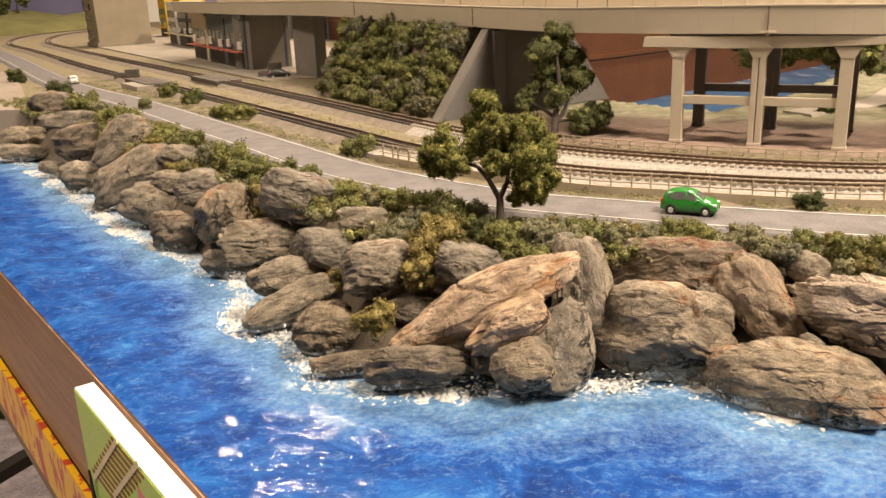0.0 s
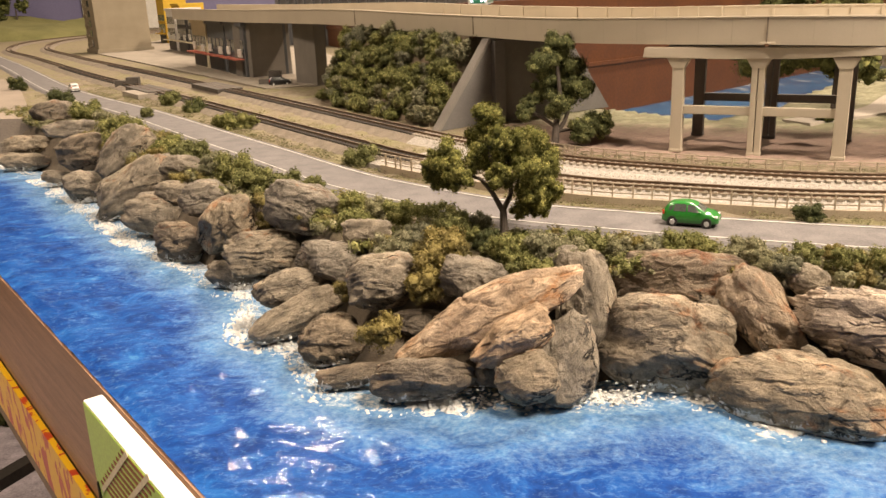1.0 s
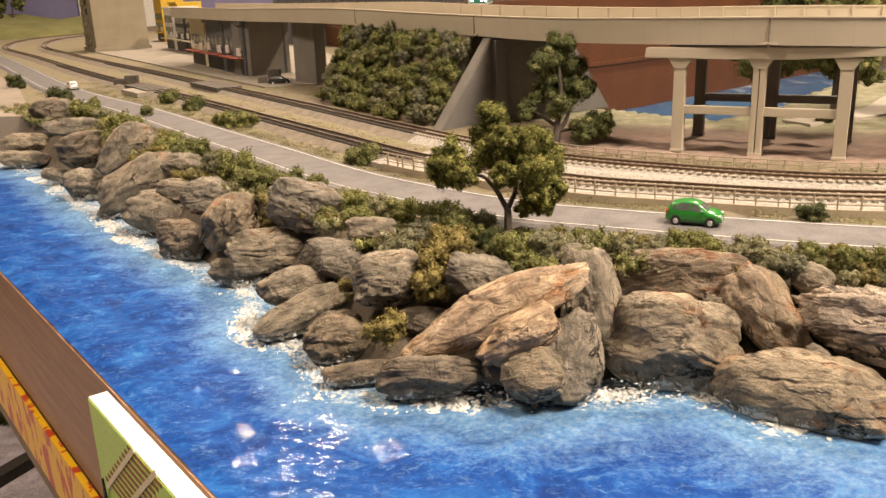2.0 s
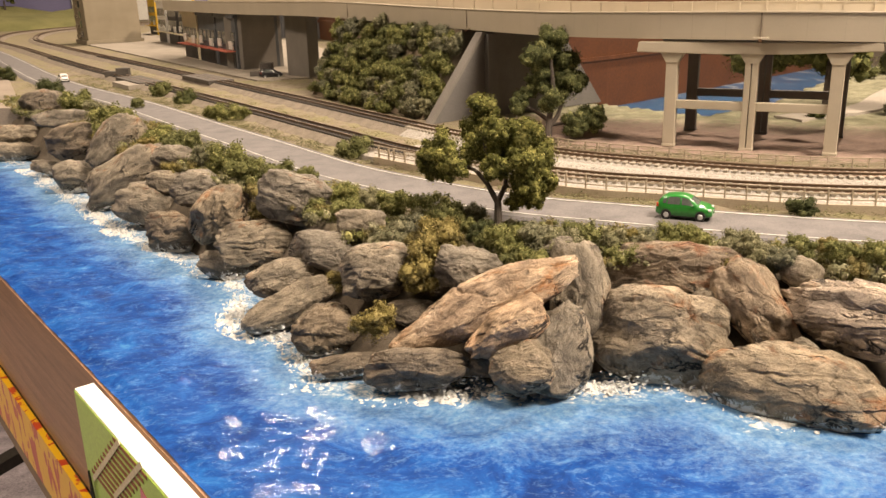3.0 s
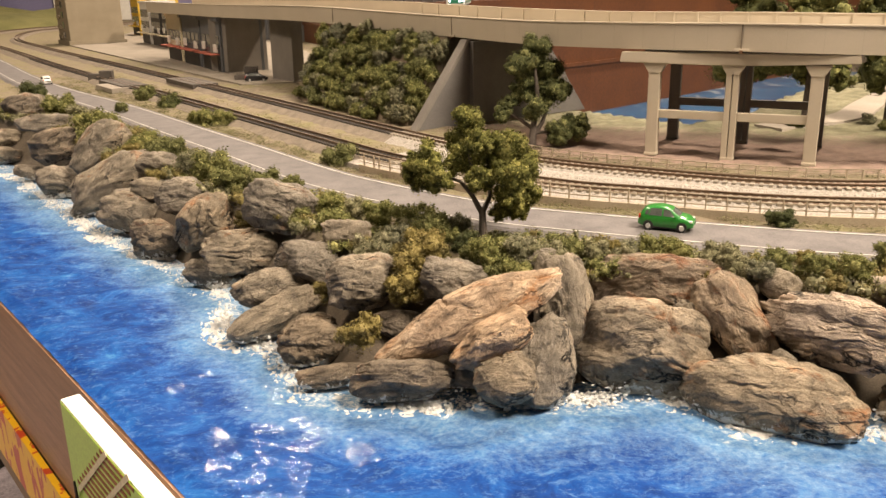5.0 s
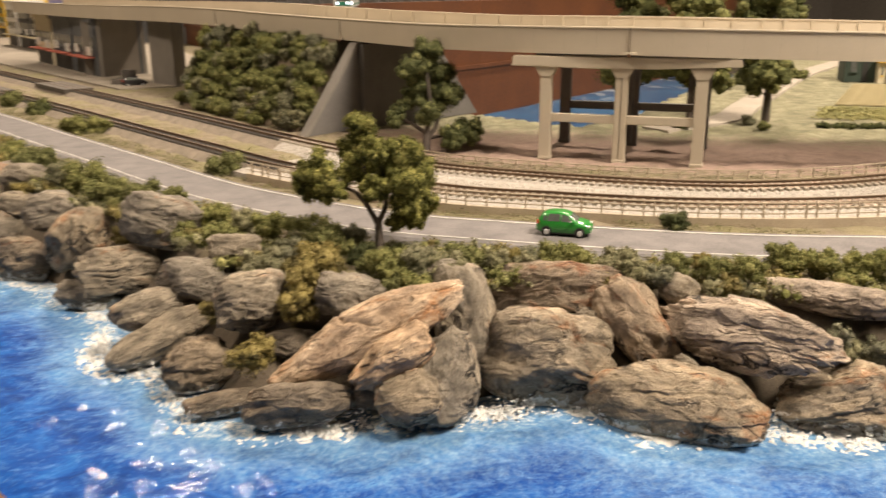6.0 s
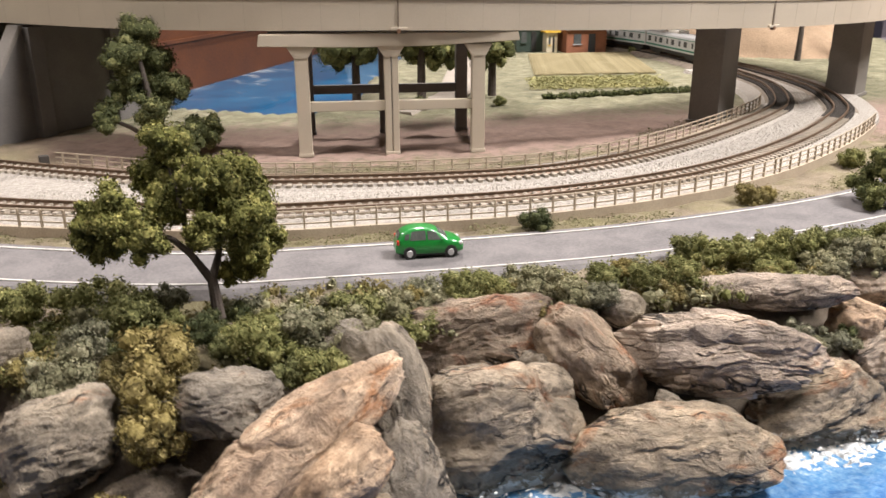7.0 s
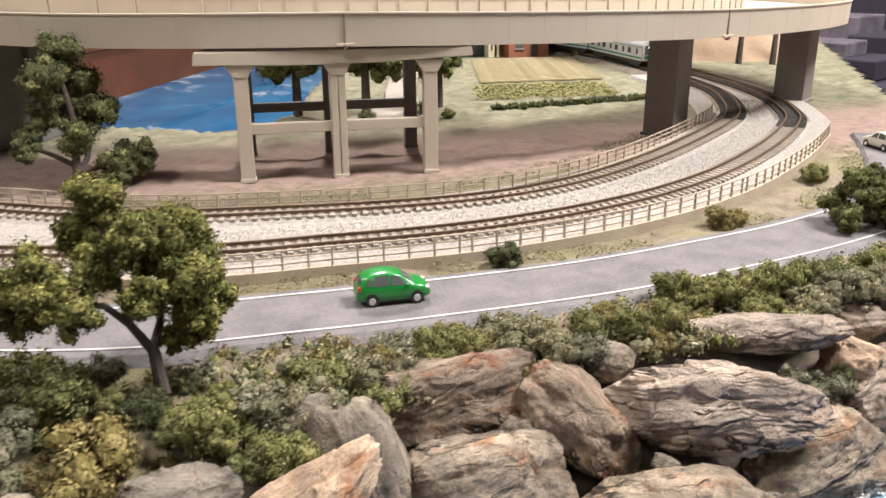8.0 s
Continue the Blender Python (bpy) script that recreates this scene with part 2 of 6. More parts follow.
BALLAST = surface("pale_ballast", (0.20, 0.183, 0.158), (0.48, 0.443, 0.389), 420, 1500, 0.9, 0.9, 0.001)
BALLAST_DARK = surface("brown_ballast", (0.105, 0.086, 0.066), (0.27, 0.225, 0.172), 90, 1700, 0.9, 0.8, 0.0008)
RAIL = surface("rusty_rail", (0.10, 0.065, 0.04), (0.19, 0.13, 0.085), 80, 900, 0.5, 0.1, 0.0001, metal=0.4)
SLEEPER = surface("dark_sleeper", (0.026, 0.022, 0.018), (0.055, 0.046, 0.037), 200, 1500, 0.8, vary=0.3)
SLEEPER_PALE = surface("pale_sleeper", (0.25, 0.217, 0.171), (0.40, 0.352, 0.283), 200, 1500, 0.8, vary=0.2)
FENCE = surface("tan_fence", (0.35, 0.285, 0.207), (0.47, 0.398, 0.297), 80, 1500, 0.65, 0.1, 0.0002)
WOOD = surface("stained_board", (0.155, 0.080, 0.043), (0.36, 0.20, 0.112), 55, 420, 0.45, 0.2, 0.0003, stretch=(0.35, 0.35, 7))
BROWN_WALL = surface("brown_wall", (0.062, 0.019, 0.006), (0.14, 0.046, 0.013), 9, 200, 0.6, 0.1, 0.0003)

# ---- room, table and ground ----
SHORE = curve_through([(-0.60, 1.02), (-0.50, 0.89), (-0.399, 0.763), (-0.340, 0.702), (-0.261, 0.588), (-0.220, 0.535), (-0.158, 0.451), (-0.129, 0.417),
                       (-0.10, 0.385), (-0.085, 0.335), (-0.060, 0.310), (-0.047, 0.282), (-0.030, 0.267), (0, 0.263), (0.03, 0.257), (0.053, 0.26),
                       (0.075, 0.262), (0.094, 0.255), (0.108, 0.235), (0.13, 0.236), (0.15, 0.232), (0.17, 0.221), (0.19, 0.222), (0.213, 0.216), (0.26, 0.205), (0.40, 0.18), (0.7, 0.14)], 0.004)


def inland(p):
    """Signed distance of plan points from the shore, positive on land."""
    out = np.empty(len(p))
    tangent = np.gradient(SHORE, axis=0)
    for s in range(0, len(p), 4000):
        q = p[s:s + 4000]
        d = q[:, None, :] - SHORE[None]
        dist = np.hypot(d[..., 0], d[..., 1])
        i = dist.argmin(1)
        r = q - SHORE[i]
        side = tangent[i, 0] * r[:, 1] - tangent[i, 1] * r[:, 0]
        out[s:s + 4000] = np.where(side > 0, 1, -1) * dist[np.arange(len(q)), i]
    return out


def heightfield(name, xs, ys, height, material, keep=None, snap=None):
    x, y = np.meshgrid(xs, ys)
    p = np.stack([x.ravel(), y.ravel()], 1)
    p = p if snap is None else snap(p)
    z = height(p)
    ny, nx = x.shape
    j, i = np.meshgrid(np.arange(ny - 1), np.arange(nx - 1), indexing="ij")
    a = j * nx + i
    f = np.stack([a, a + 1, a + nx + 1, a + nx], -1).reshape(-1, 4)
    if keep is not None:
        f = f[keep(p)[f].all(1)]
    u, v = p[f[:, 2]] - p[f[:, 0]], p[f[:, 3]] - p[f[:, 1]]
    f = f[np.abs(u[:, 0] * v[:, 1] - u[:, 1] * v[:, 0]) > 1e-9]
    return mesh_of(name, np.c_[p, z], f, material, True)


def ground_height(p):
    u = inland(p)
    z = np.clip(-0.049 + 1.05 * u, -0.055, 0.0)
    near = (p[:, 0] > -0.9) & (p[:, 0] < 0.8) & (p[:, 1] < 1.5)
    return z + np.where(near & (u > 0.0), 0.0012 * fbm(np.c_[p * 130, 0 * u], 3, 3), 0) - 0.001


def ground_material():
    """Scenic ground: tan dirt, olive turf, pink-brown soil beyond the tracks and green meadow at the back; the low bank
    is painted dark for shade.
    """
    m, t, b = nodes_of("scenic_ground")
    fine, mid, big = grain(t, 1500, 4, 0.75), grain(t, 130, 5, 0.7), grain(t, 22, 4, 0.6)
    col = ramp(t, mid, [(0.35, (0.12, 0.095, 0.06)), (0.55, (0.21, 0.17, 0.115)), (0.75, (0.29, 0.24, 0.17))])
    turf = ramp(t, big, [(0.45, (0, 0, 0)), (0.62, (0.8, 0.8, 0.8))])
    col = mixed(t, turf, col, ramp(t, fine, [(0.3, (0.10, 0.10, 0.035)), (0.7, (0.26, 0.24, 0.10))]))
    xyz = t.nodes.new("ShaderNodeSeparateXYZ")
    t.links.new(t.nodes.new("ShaderNodeTexCoord").outputs["Object"], xyz.inputs[0])

    def calc(how, a, c):
        n = t.nodes.new("ShaderNodeMath")
        n.operation, n.use_clamp = how, how == "MULTIPLY_ADD"
        for s, v in zip(n.inputs, (a, c)):
            if isinstance(v, bpy.types.NodeSocket):
                t.links.new(v, s)
            else:
                s.default_value = v
        return n.outputs[0]

    def beyond(value, at, width):
        n = t.nodes.new("ShaderNodeMapRange")
        t.links.new(value, n.inputs[0])
        n.inputs[1].default_value, n.inputs[2].default_value = at - width, at + width
        return n.outputs[0]

    wob = calc("MULTIPLY", calc("SUBTRACT", mid, 0.5), 0.16)
    lean = calc("ADD", calc("ADD", xyz.outputs[1], calc("MULTIPLY", xyz.outputs[0], 0.45)), wob)
    right = beyond(xyz.outputs[0], 0.04, 0.03)
    pink = ramp(t, mid, [(0.3, (0.19, 0.125, 0.105)), (0.7, (0.37, 0.255, 0.215))])
    col = mixed(t, calc("MULTIPLY", beyond(lean, 0.575, 0.015), right), col, pink)
    meadow = ramp(t, grain(t, 60, 7, 0.75), [(0.34, (0.05, 0.056, 0.028)), (0.50, (0.135, 0.138, 0.075)), (0.66, (0.25, 0.24, 0.155))])
    col = mixed(t, calc("MULTIPLY", beyond(lean, 0.70, 0.03), right), col, meadow)
    # low bank soil painted darker: shade of the gaps between rocks, put into colour
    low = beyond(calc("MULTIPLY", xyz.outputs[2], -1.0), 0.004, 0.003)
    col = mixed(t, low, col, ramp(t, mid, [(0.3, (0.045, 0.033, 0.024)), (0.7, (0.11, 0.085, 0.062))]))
    col = mixed(t, 0.25, col, ramp(t, fine, [(0.25, (0.05, 0.04, 0.025)), (0.75, (0.36, 0.30, 0.21))]))
    t.links.new(col, b.inputs["Base Color"])
    b.inputs["Roughness"].default_value = 0.95
    bumped(t, b, fine, 0.7, 0.0008)
    return m


# table rim: the water sheet ends at a straight edge
EDGE_A, EDGE_B = Vector((-0.62, 0.937)), Vector((0.42, -0.441))
ALONG = (EDGE_B - EDGE_A).normalized()
OUT = Vector((ALONG.y, -ALONG.x))

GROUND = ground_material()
xs = np.r_[np.linspace(-2.6, -0.8, 25)[:-1], np.arange(-0.8, 0.45, 0.007), np.linspace(0.45, 1.15, 80)]
ys = np.r_[np.arange(0.12, 1.3, 0.007), np.linspace(1.3, 4.4, 30)]


GORGE = [(0.10, 0.80), (0.165, 0.735), (0.215, 0.66), (0.245, 0.675), (0.30, 0.72), (0.36, 0.80), (0.62, 1.10), (1.0, 1.6), (1.0, 2.1), (0.2, 1.45), (-0.02, 1.15)]


def to_rim(p):
    """Draw plan points just past the rim back onto it."""
    d = (p - np.array(EDGE_A)) @ np.array(OUT) + 0.004
    return p - np.where((d > 0) & (d < 0.12), d, 0)[:, None] * np.array(OUT)


def cut_height(p):
    """The ground with the gorge of the river let into it."""
    z = ground_height(p)
    edge = curve_through(GORGE + GORGE[:1], 0.006)
    hit = np.zeros(len(p), bool)
    x0, y0, x1, y1 = edge[:-1, 0], edge[:-1, 1], edge[1:, 0], edge[1:, 1]
    far = np.full(len(p), 9.0)
    for i in range(len(x0)):
        cross = (y0[i] > p[:, 1]) != (y1[i] > p[:, 1])
        hit ^= cross & (p[:, 0] < (x1[i] - x0[i]) * (p[:, 1] - y0[i]) / (y1[i] - y0[i] + 1e-12) + x0[i])
        far = np.minimum(far, np.hypot(p[:, 0] - x0[i], p[:, 1] - y0[i]))
    return np.where(hit, -0.11 * np.clip(far / 0.014, 0, 1), z)


tagged(new("ground", heightfield("ground", xs, ys, cut_height, GROUND, lambda p: ((p - np.array(EDGE_A)) @ np.array(OUT) < -0.0039) & ~((p[:, 1] > 0.42) & ((p - np.array([1.02, 0.64])) @ np.array([0.12, -0.19]) > 0)), to_rim)), "tan dirt and olive turf scenery with a soil bank, gap shade painted in, down to the water", "ground", kind="structure")

def water_material():
    m, t, b = nodes_of("painted_sea")
    big, mid, fine = grain(t, 14, 4, 0.6), grain(t, 50, 7, 0.74, (1.0, 1.35, 1), 0.6), grain(t, 420, 5, 0.75)
    col = ramp(t, mid, [(0.36, (0.003, 0.024, 0.125)), (0.48, (0.004, 0.046, 0.215)), (0.60, (0.008, 0.085, 0.31)), (0.72, (0.04, 0.18, 0.40))])
    col = mixed(t, ramp(t, big, [(0.42, (0, 0, 0)), (0.68, (0.65, 0.65, 0.65))]), col, (0.003, 0.042, 0.205))
    dabs = ramp(t, grain(t, 240, 5, 0.8, (1, 1.5, 1), 0.6), [(0.52, (0, 0, 0)), (0.7, (0.32, 0.32, 0.32))])
    col = mixed(t, dabs, col, (0.17, 0.36, 0.62))
    at = t.nodes.new("ShaderNodeAttribute")
    at.attribute_name = "shallow"

    def add(a, weight, c):
        n = t.nodes.new("ShaderNodeMath")
        n.operation = "MULTIPLY_ADD"
        n.inputs[1].default_value = weight
        t.links.new(a, n.inputs[0])
        t.links.new(c, n.inputs[2])
        return n.outputs[0]

    depth = add(fine, 0.5, add(mid, 0.9, at.outputs["Fac"]))
    n = t.nodes.new("ShaderNodeMapRange")
    t.links.new(depth, n.inputs[0])
    n.inputs[1].default_value, n.inputs[2].default_value, n.inputs[4].default_value = 1.16, 1.86, 0.9
    col = mixed(t, n.outputs[0], col, ramp(t, fine, [(0.3, (0.060, 0.20, 0.365)), (0.7, (0.25, 0.395, 0.495))]))
    n2 = t.nodes.new("ShaderNodeMapRange")
    t.links.new(depth, n2.inputs[0])
    n2.inputs[1].default_value, n2.inputs[2].default_value, n2.inputs[4].default_value = 1.68, 1.84, 0.85
    lace = ramp(t, grain(t, 330, 6, 0.75, (1, 1.3, 1), 1.2), [(0.44, (0, 0, 0)), (0.58, (1, 1, 1))])
    col = mixed(t, n2.outputs[0], col, mixed(t, lace, col, (0.72, 0.70, 0.65)))
    # pale streaks: lamp glints on the waves, painted into the colour
    glint_flecks = ramp(t, grain(t, 120, 6, 0.8, (1, 2.6, 1), 0.8), [(0.64, (0, 0, 0)), (0.74, (0.55, 0.55, 0.55))])
    col = mixed(t, glint_flecks, col, (0.42, 0.55, 0.72))
    t.links.new(col, b.inputs["Base Color"])
    b.inputs["Roughness"].default_value = 0.55
    b.inputs["Specular IOR Level"].default_value = 0.05
    b.inputs["Coat Weight"].default_value, b.inputs["Coat Roughness"].default_value = 0.07, 0.03
    swell, ripple = grain(t, 110, 2.0, 0.45, (1.0, 1.5, 1.0), 0.4), grain(t, 330, 2.5, 0.5, (1.0, 1.3, 1.0), 0.3)
    bumped(t, b, add(ripple, 0.32, swell), 0.55, 0.0006)
    t.links.new(b.inputs["Normal"].links[0].from_socket, b.inputs["Coat Normal"])
    return m


def make_sea():
    n_a, n_b = 420, 140
    a = np.linspace(0, (EDGE_B - EDGE_A).length, n_a)
    bb = np.linspace(0, 1, n_b) ** 1.0 * 0.36
    ax, bx = np.meshgrid(a, bb)
    inn = -np.array(OUT)
    p = np.array(EDGE_A)[None] + ax.ravel()[:, None] * np.array(ALONG)[None] + bx.ravel()[:, None] * inn[None]
    u = inland(p)
    ridge = 1 - np.abs(fbm(np.c_[p[:, 0] * 26, p[:, 1] * 42, 0 * u], 11, 3))
    z = WATER_Z + np.clip(bx.ravel() / 0.03, 0, 1) * 0.0011 * (ridge - 0.8) + 0.0005 * fbm(np.c_[p * 160, 0 * u], 5, 2) - 0.001 * (bx.ravel() < 0.003)
    j, i = np.meshgrid(np.arange(n_b - 1), np.arange(n_a - 1), indexing="ij")
    q = j * n_a + i
    f = np.stack([q, q + 1, q + n_a + 1, q + n_a], -1).reshape(-1, 4)
    f = f[u[f].max(1) < 0.03]
    me = mesh_of("water", np.c_[p, z], f, water_material(), True)
    val = me.attributes.new("shallow", "FLOAT", "POINT")
    val.data.foreach_set("value", np.clip(1 + (u + 0.004) / (0.052 + 0.028 * np.clip((p[:, 0] + 0.05) / 0.1, 0, 1)), 0, 1.08).astype(np.float32))
    return tagged(new("water", me), "glossy painted blue sea with pale shallows and foam", "water", kind="structure")


make_sea()


def along_edge(s, out, z):
    p = EDGE_A + ALONG * s + OUT * out
    return (p.x, p.y, z)


def edge_board(name, o0, o1, z0, z1, material, label, s0=0.0, s1=1.726):
    bm = bmesh.new()
    vs = [bm.verts.new(along_edge(s, o, z)) for s in (s0, s1) for o in (o0, o1) for z in (z0, z1)]
    for f in ((0, 1, 3, 2), (4, 6, 7, 5), (0, 4, 5, 1), (2, 3, 7, 6), (1, 5, 7, 3), (0, 2, 6, 4)):
        bm.faces.new([vs[i] for i in f])
    return tagged(part(name, bm, material), label, "board", kind="structure")


edge_board("fascia", -0.006, 0.0008, -0.1045, -0.0367, WOOD, "brown stained wooden board along the table's rim")

# ---- plan lines ----
RAIL_A = curve_through([(-0.7, 3.6), (-1.0, 3.42), (-1.22, 3.1), (-1.25, 2.72), (-1.10, 2.25), (-0.813, 1.775), (-0.527, 1.305), (-0.355, 1.04), (-0.214, 0.823),
                        (-0.122, 0.678), (-0.067, 0.592), (-0.008, 0.503), (0.07, 0.431), (0.119, 0.404), (0.166, 0.382), (0.205, 0.370), (0.245, 0.363),
                        (0.285, 0.361), (0.339, 0.366), (0.417, 0.384), (0.492, 0.411), (0.535, 0.438), (0.583, 0.48), (0.632, 0.543), (0.69, 0.64), (0.745, 0.76), (0.78, 0.90), (0.80, 1.1)], 0.0046)
RAIL_B = curve_through([(-0.6, 3.5), (-0.9, 3.3), (-1.1, 3.0), (-1.14, 2.7), (-1.0, 2.25), (-0.726, 1.765), (-0.367, 1.19), (-0.147, 0.835), (-0.029, 0.64), (0.02, 0.563),
                        (0.073, 0.492), (0.131, 0.449), (0.18, 0.421), (0.22, 0.406), (0.26, 0.401), (0.30, 0.403), (0.358, 0.413), (0.448, 0.437), (0.503, 0.461),
                        (0.568, 0.512), (0.609, 0.562), (0.66, 0.645), (0.705, 0.73), (0.745, 0.85), (0.77, 1.05)], 0.0046)
ROAD_FAR = curve_through([(-1.0, 2.0), (-0.741, 1.573), (-0.464, 1.104), (-0.279, 0.842), (-0.167, 0.673), (-0.106, 0.582), (-0.059, 0.510), (-0.023, 0.463), (0.039, 0.403),
                          (0.091, 0.374), (0.131, 0.355), (0.179, 0.335), (0.227, 0.321), (0.282, 0.309), (0.33, 0.306), (0.39, 0.318), (0.45, 0.345), (0.50, 0.375)], 0.006)
DECK = curve_through([(-0.43, 1.47, 0.078), (-0.33, 1.30, 0.0762), (-0.25, 1.17, 0.075), (-0.14, 1.01, 0.0745), (-0.075, 0.89, 0.0735), (-0.02, 0.80, 0.0705), (0.037, 0.705, 0.068), (0.088, 0.603, 0.067),
                      (0.136, 0.545, 0.067), (0.198, 0.502, 0.0667), (0.26, 0.471, 0.0655), (0.335, 0.444, 0.064), (0.42, 0.428, 0.0622), (0.49, 0.424, 0.0615), (0.555, 0.430, 0.061),
                      (0.62, 0.449, 0.0605), (0.675, 0.49, 0.06), (0.73, 0.58, 0.06), (0.77, 0.75, 0.06), (0.79, 0.9, 0.06)], 0.005)

# ---- road ----
road = tagged(new("road", sweep("road", ROAD_FAR, [(0.006, -0.001), (0.004, 0.0012), (-0.035, 0.0012), (-0.039, -0.001)], ROAD)), "grey painted two-lane road with white edge lines", "road", kind="structure")
part("edge_line", sweep("edge_line", ROAD_FAR[ROAD_FAR[:, 0] < 0.335], [(0.00055, 0.001), (0.00055, 0.0016), (-0.00055, 0.0016), (-0.00055, 0.001)], LINE), None, road)
part("edge_line", sweep("edge_line", offset(ROAD_FAR, -0.0305)[ROAD_FAR[:, 0] < 0.335], [(0.0005, 0.001), (0.0005, 0.0016), (-0.0005, 0.0016), (-0.0005, 0.001)], LINE), None, road)

# ---- tracks ----
tagged(new("track_bed", sweep("track_bed", within(offset(RAIL_A, 0.021), -0.012, 0.66), [(0.045, -0.001), (0.043, 0.0022), (-0.040, 0.0022), (-0.0405, -0.001)], BALLAST)), "pale gravel bed under the curved double track", "ballast", kind="structure")


def track(rail, label):
    centre = offset(rail, 0.0045)
    t = thing("railway_track", label, "railway track")
    bed = [(0.0175, -0.001), (0.0098, 0.0030), (-0.0098, 0.0030), (-0.0175, -0.001)]
    first = int(np.argmax((centre[:, 0] > -0.008) & (centre[:, 1] < 1.2)))
    last = int(np.argmax((centre[:, 0] > 0.50) & (centre[:, 1] < 1.2)))
    part("ballast_bed", sweep("ballast_bed", centre[:first + 1], bed, BALLAST_DARK), None, t, "dark brown gravel ballast")
    part("ballast_bed", sweep("ballast_bed", centre[first:last + 1], bed, BALLAST), None, t, "pale gravel ballast")
    # far bend: shadow on the bed is put in by using the darker ballast
    part("ballast_bed", sweep("ballast_bed", centre[last:], bed, BALLAST_DARK), None, t, "dark brown gravel ballast")
    for side in (0.0045, -0.0045):
        part("rail", sweep("rail", offset(centre, side), [(0.0008, 0.0040), (0.0003, 0.0046), (0.0003, 0.0054), (0.0005, 0.0055), (0.0005, 0.0060), (-0.0005, 0.0060), (-0.0005, 0.0055), (-0.0003, 0.0054), (-0.0003, 0.0046), (-0.0008, 0.0040)], RAIL), None, t)
    return t


track_a = track(RAIL_A, "near curved model railway track with rusty rails")
track_b = track(RAIL_B, "inner curved model railway track with rusty rails")

# ---- rocks ----
def rock_mesh(size, seed, material, detail=6, blocky=2.4, taper=0.0, bedding=0.05, layers=7.0, facets=5, cracks=2, bend=0.0, tilt=0.12):
    """A weathered boulder: soft facets, uneven bedding ledges across its short axis, open cracks and lumps."""
    bm = bmesh.new()
    bmesh.ops.create_icosphere(bm, subdivisions=detail, radius=1)
    bm.verts.index_update()
    v = np.array([q.co for q in bm.verts])
    faces = [[q.index for q in f.verts] for f in bm.faces]
    bm.free()
    rng = np.random.default_rng(seed)
    v /= (np.abs(v) ** blocky).sum(1)[:, None] ** (1 / blocky)
    for _ in range(facets):
        n = rng.normal(size=3)
        n /= np.linalg.norm(n)
        d = v @ n - rng.uniform(0.70, 0.94)
        v -= np.where(d > 0, d * 0.8, 0)[:, None] * n
    v *= 1.04 + 0.13 * fbm(v * 1.3 + seed, seed, 3)[:, None]
    v[:, 1:] *= (1 + taper * v[:, 0])[:, None]
    v[:, 1] += bend * (1 - v[:, 0] ** 2)
    w = v * np.array(size) / max(size)
    radial = v / np.linalg.norm(v, axis=1)[:, None]
    warp = 0.09 * fbm(w * 1.8 + 3 * seed, seed + 5, 3) + 0.02 * fbm(w * 7 + seed, seed + 6, 2)
    q = w[:, 1] + tilt * rng.uniform(-1, 1) * w[:, 0] + 0.45 * rng.uniform(-1, 1) * w[:, 2] + warp
    dent = np.zeros(len(v))
    for k, (many, much) in enumerate(((layers, 1.0), (layers * 2.7, 0.45))):
        level = q * many + 40
        i = np.floor(level).astype(np.int64)
        f = level - i
        side = np.floor(w[:, 0] * 1.6 + 0.5 * warp / 0.09).astype(np.int64) * k
        here, there = hash3(i, side, 0, seed + k), hash3(i + 1, side, 0, seed + k)
        edge = np.clip((f - 0.80) / 0.20, 0, 1)
        edge = edge * edge * (3 - 2 * edge)
        open_here = np.clip(hash3(i, 0, 5, seed + k) * 2.2 - 0.9, 0, 1) * np.clip(0.35 + 1.6 * fbm(w * 2.6 + 9 * k + seed, seed + 9 + k, 3), 0, 1)
        dent += 1.45 * bedding * much * (0.9 * (here * (1 - edge) + there * edge) + 1.3 * open_here * np.exp(-((f - 0.88) / 0.10) ** 2))
    for _ in range(cracks):
        n = rng.normal(size=3) * np.array([1.0, 0.6, 0.6])
        n /= np.linalg.norm(n)
        line = np.abs(w @ n - rng.uniform(-0.45, 0.45) + 0.16 * fbm(w * 2.6 + seed, seed + 13, 4))
        dent += 0.07 * np.exp(-(line / 0.014) ** 2) * np.clip(0.2 + 1.8 * fbm(w * 2 + seed, seed + 15, 2), 0, 1)
    flake = fbm(w * np.array([1.6, 3.0, 2.4]) + 5 * seed, seed + 17, 4)
    dent += 0.75 * bedding * np.clip((flake - 0.05) / 0.04, 0, 1) + 0.6 * bedding * np.clip((flake - 0.28) / 0.03, 0, 1)
    v -= radial * dent[:, None]
    v += radial * (0.022 * fbm(w * 5 + seed, seed + 2, 3) + 0.010 * fbm(w * 18 + seed, seed + 8, 2))[:, None]
    v *= np.array(size)
    return mesh_of("rock", v, faces, material, True)


SEED = [100]


def rock(x, y, z, a, b, c, rx, ry, rz, material=None, label="grey-brown weathered boulder on the shore", **shape):
    SEED[0] += 1
    me = rock_mesh((a, b, c), SEED[0], material or ROCK_GREY, **shape)
    ob = new("rock", me)
    ob.matrix_basis = pose(x, y, z, rx, ry, rz)
    return tagged(ob, label, "rock", "shoreline rocks")


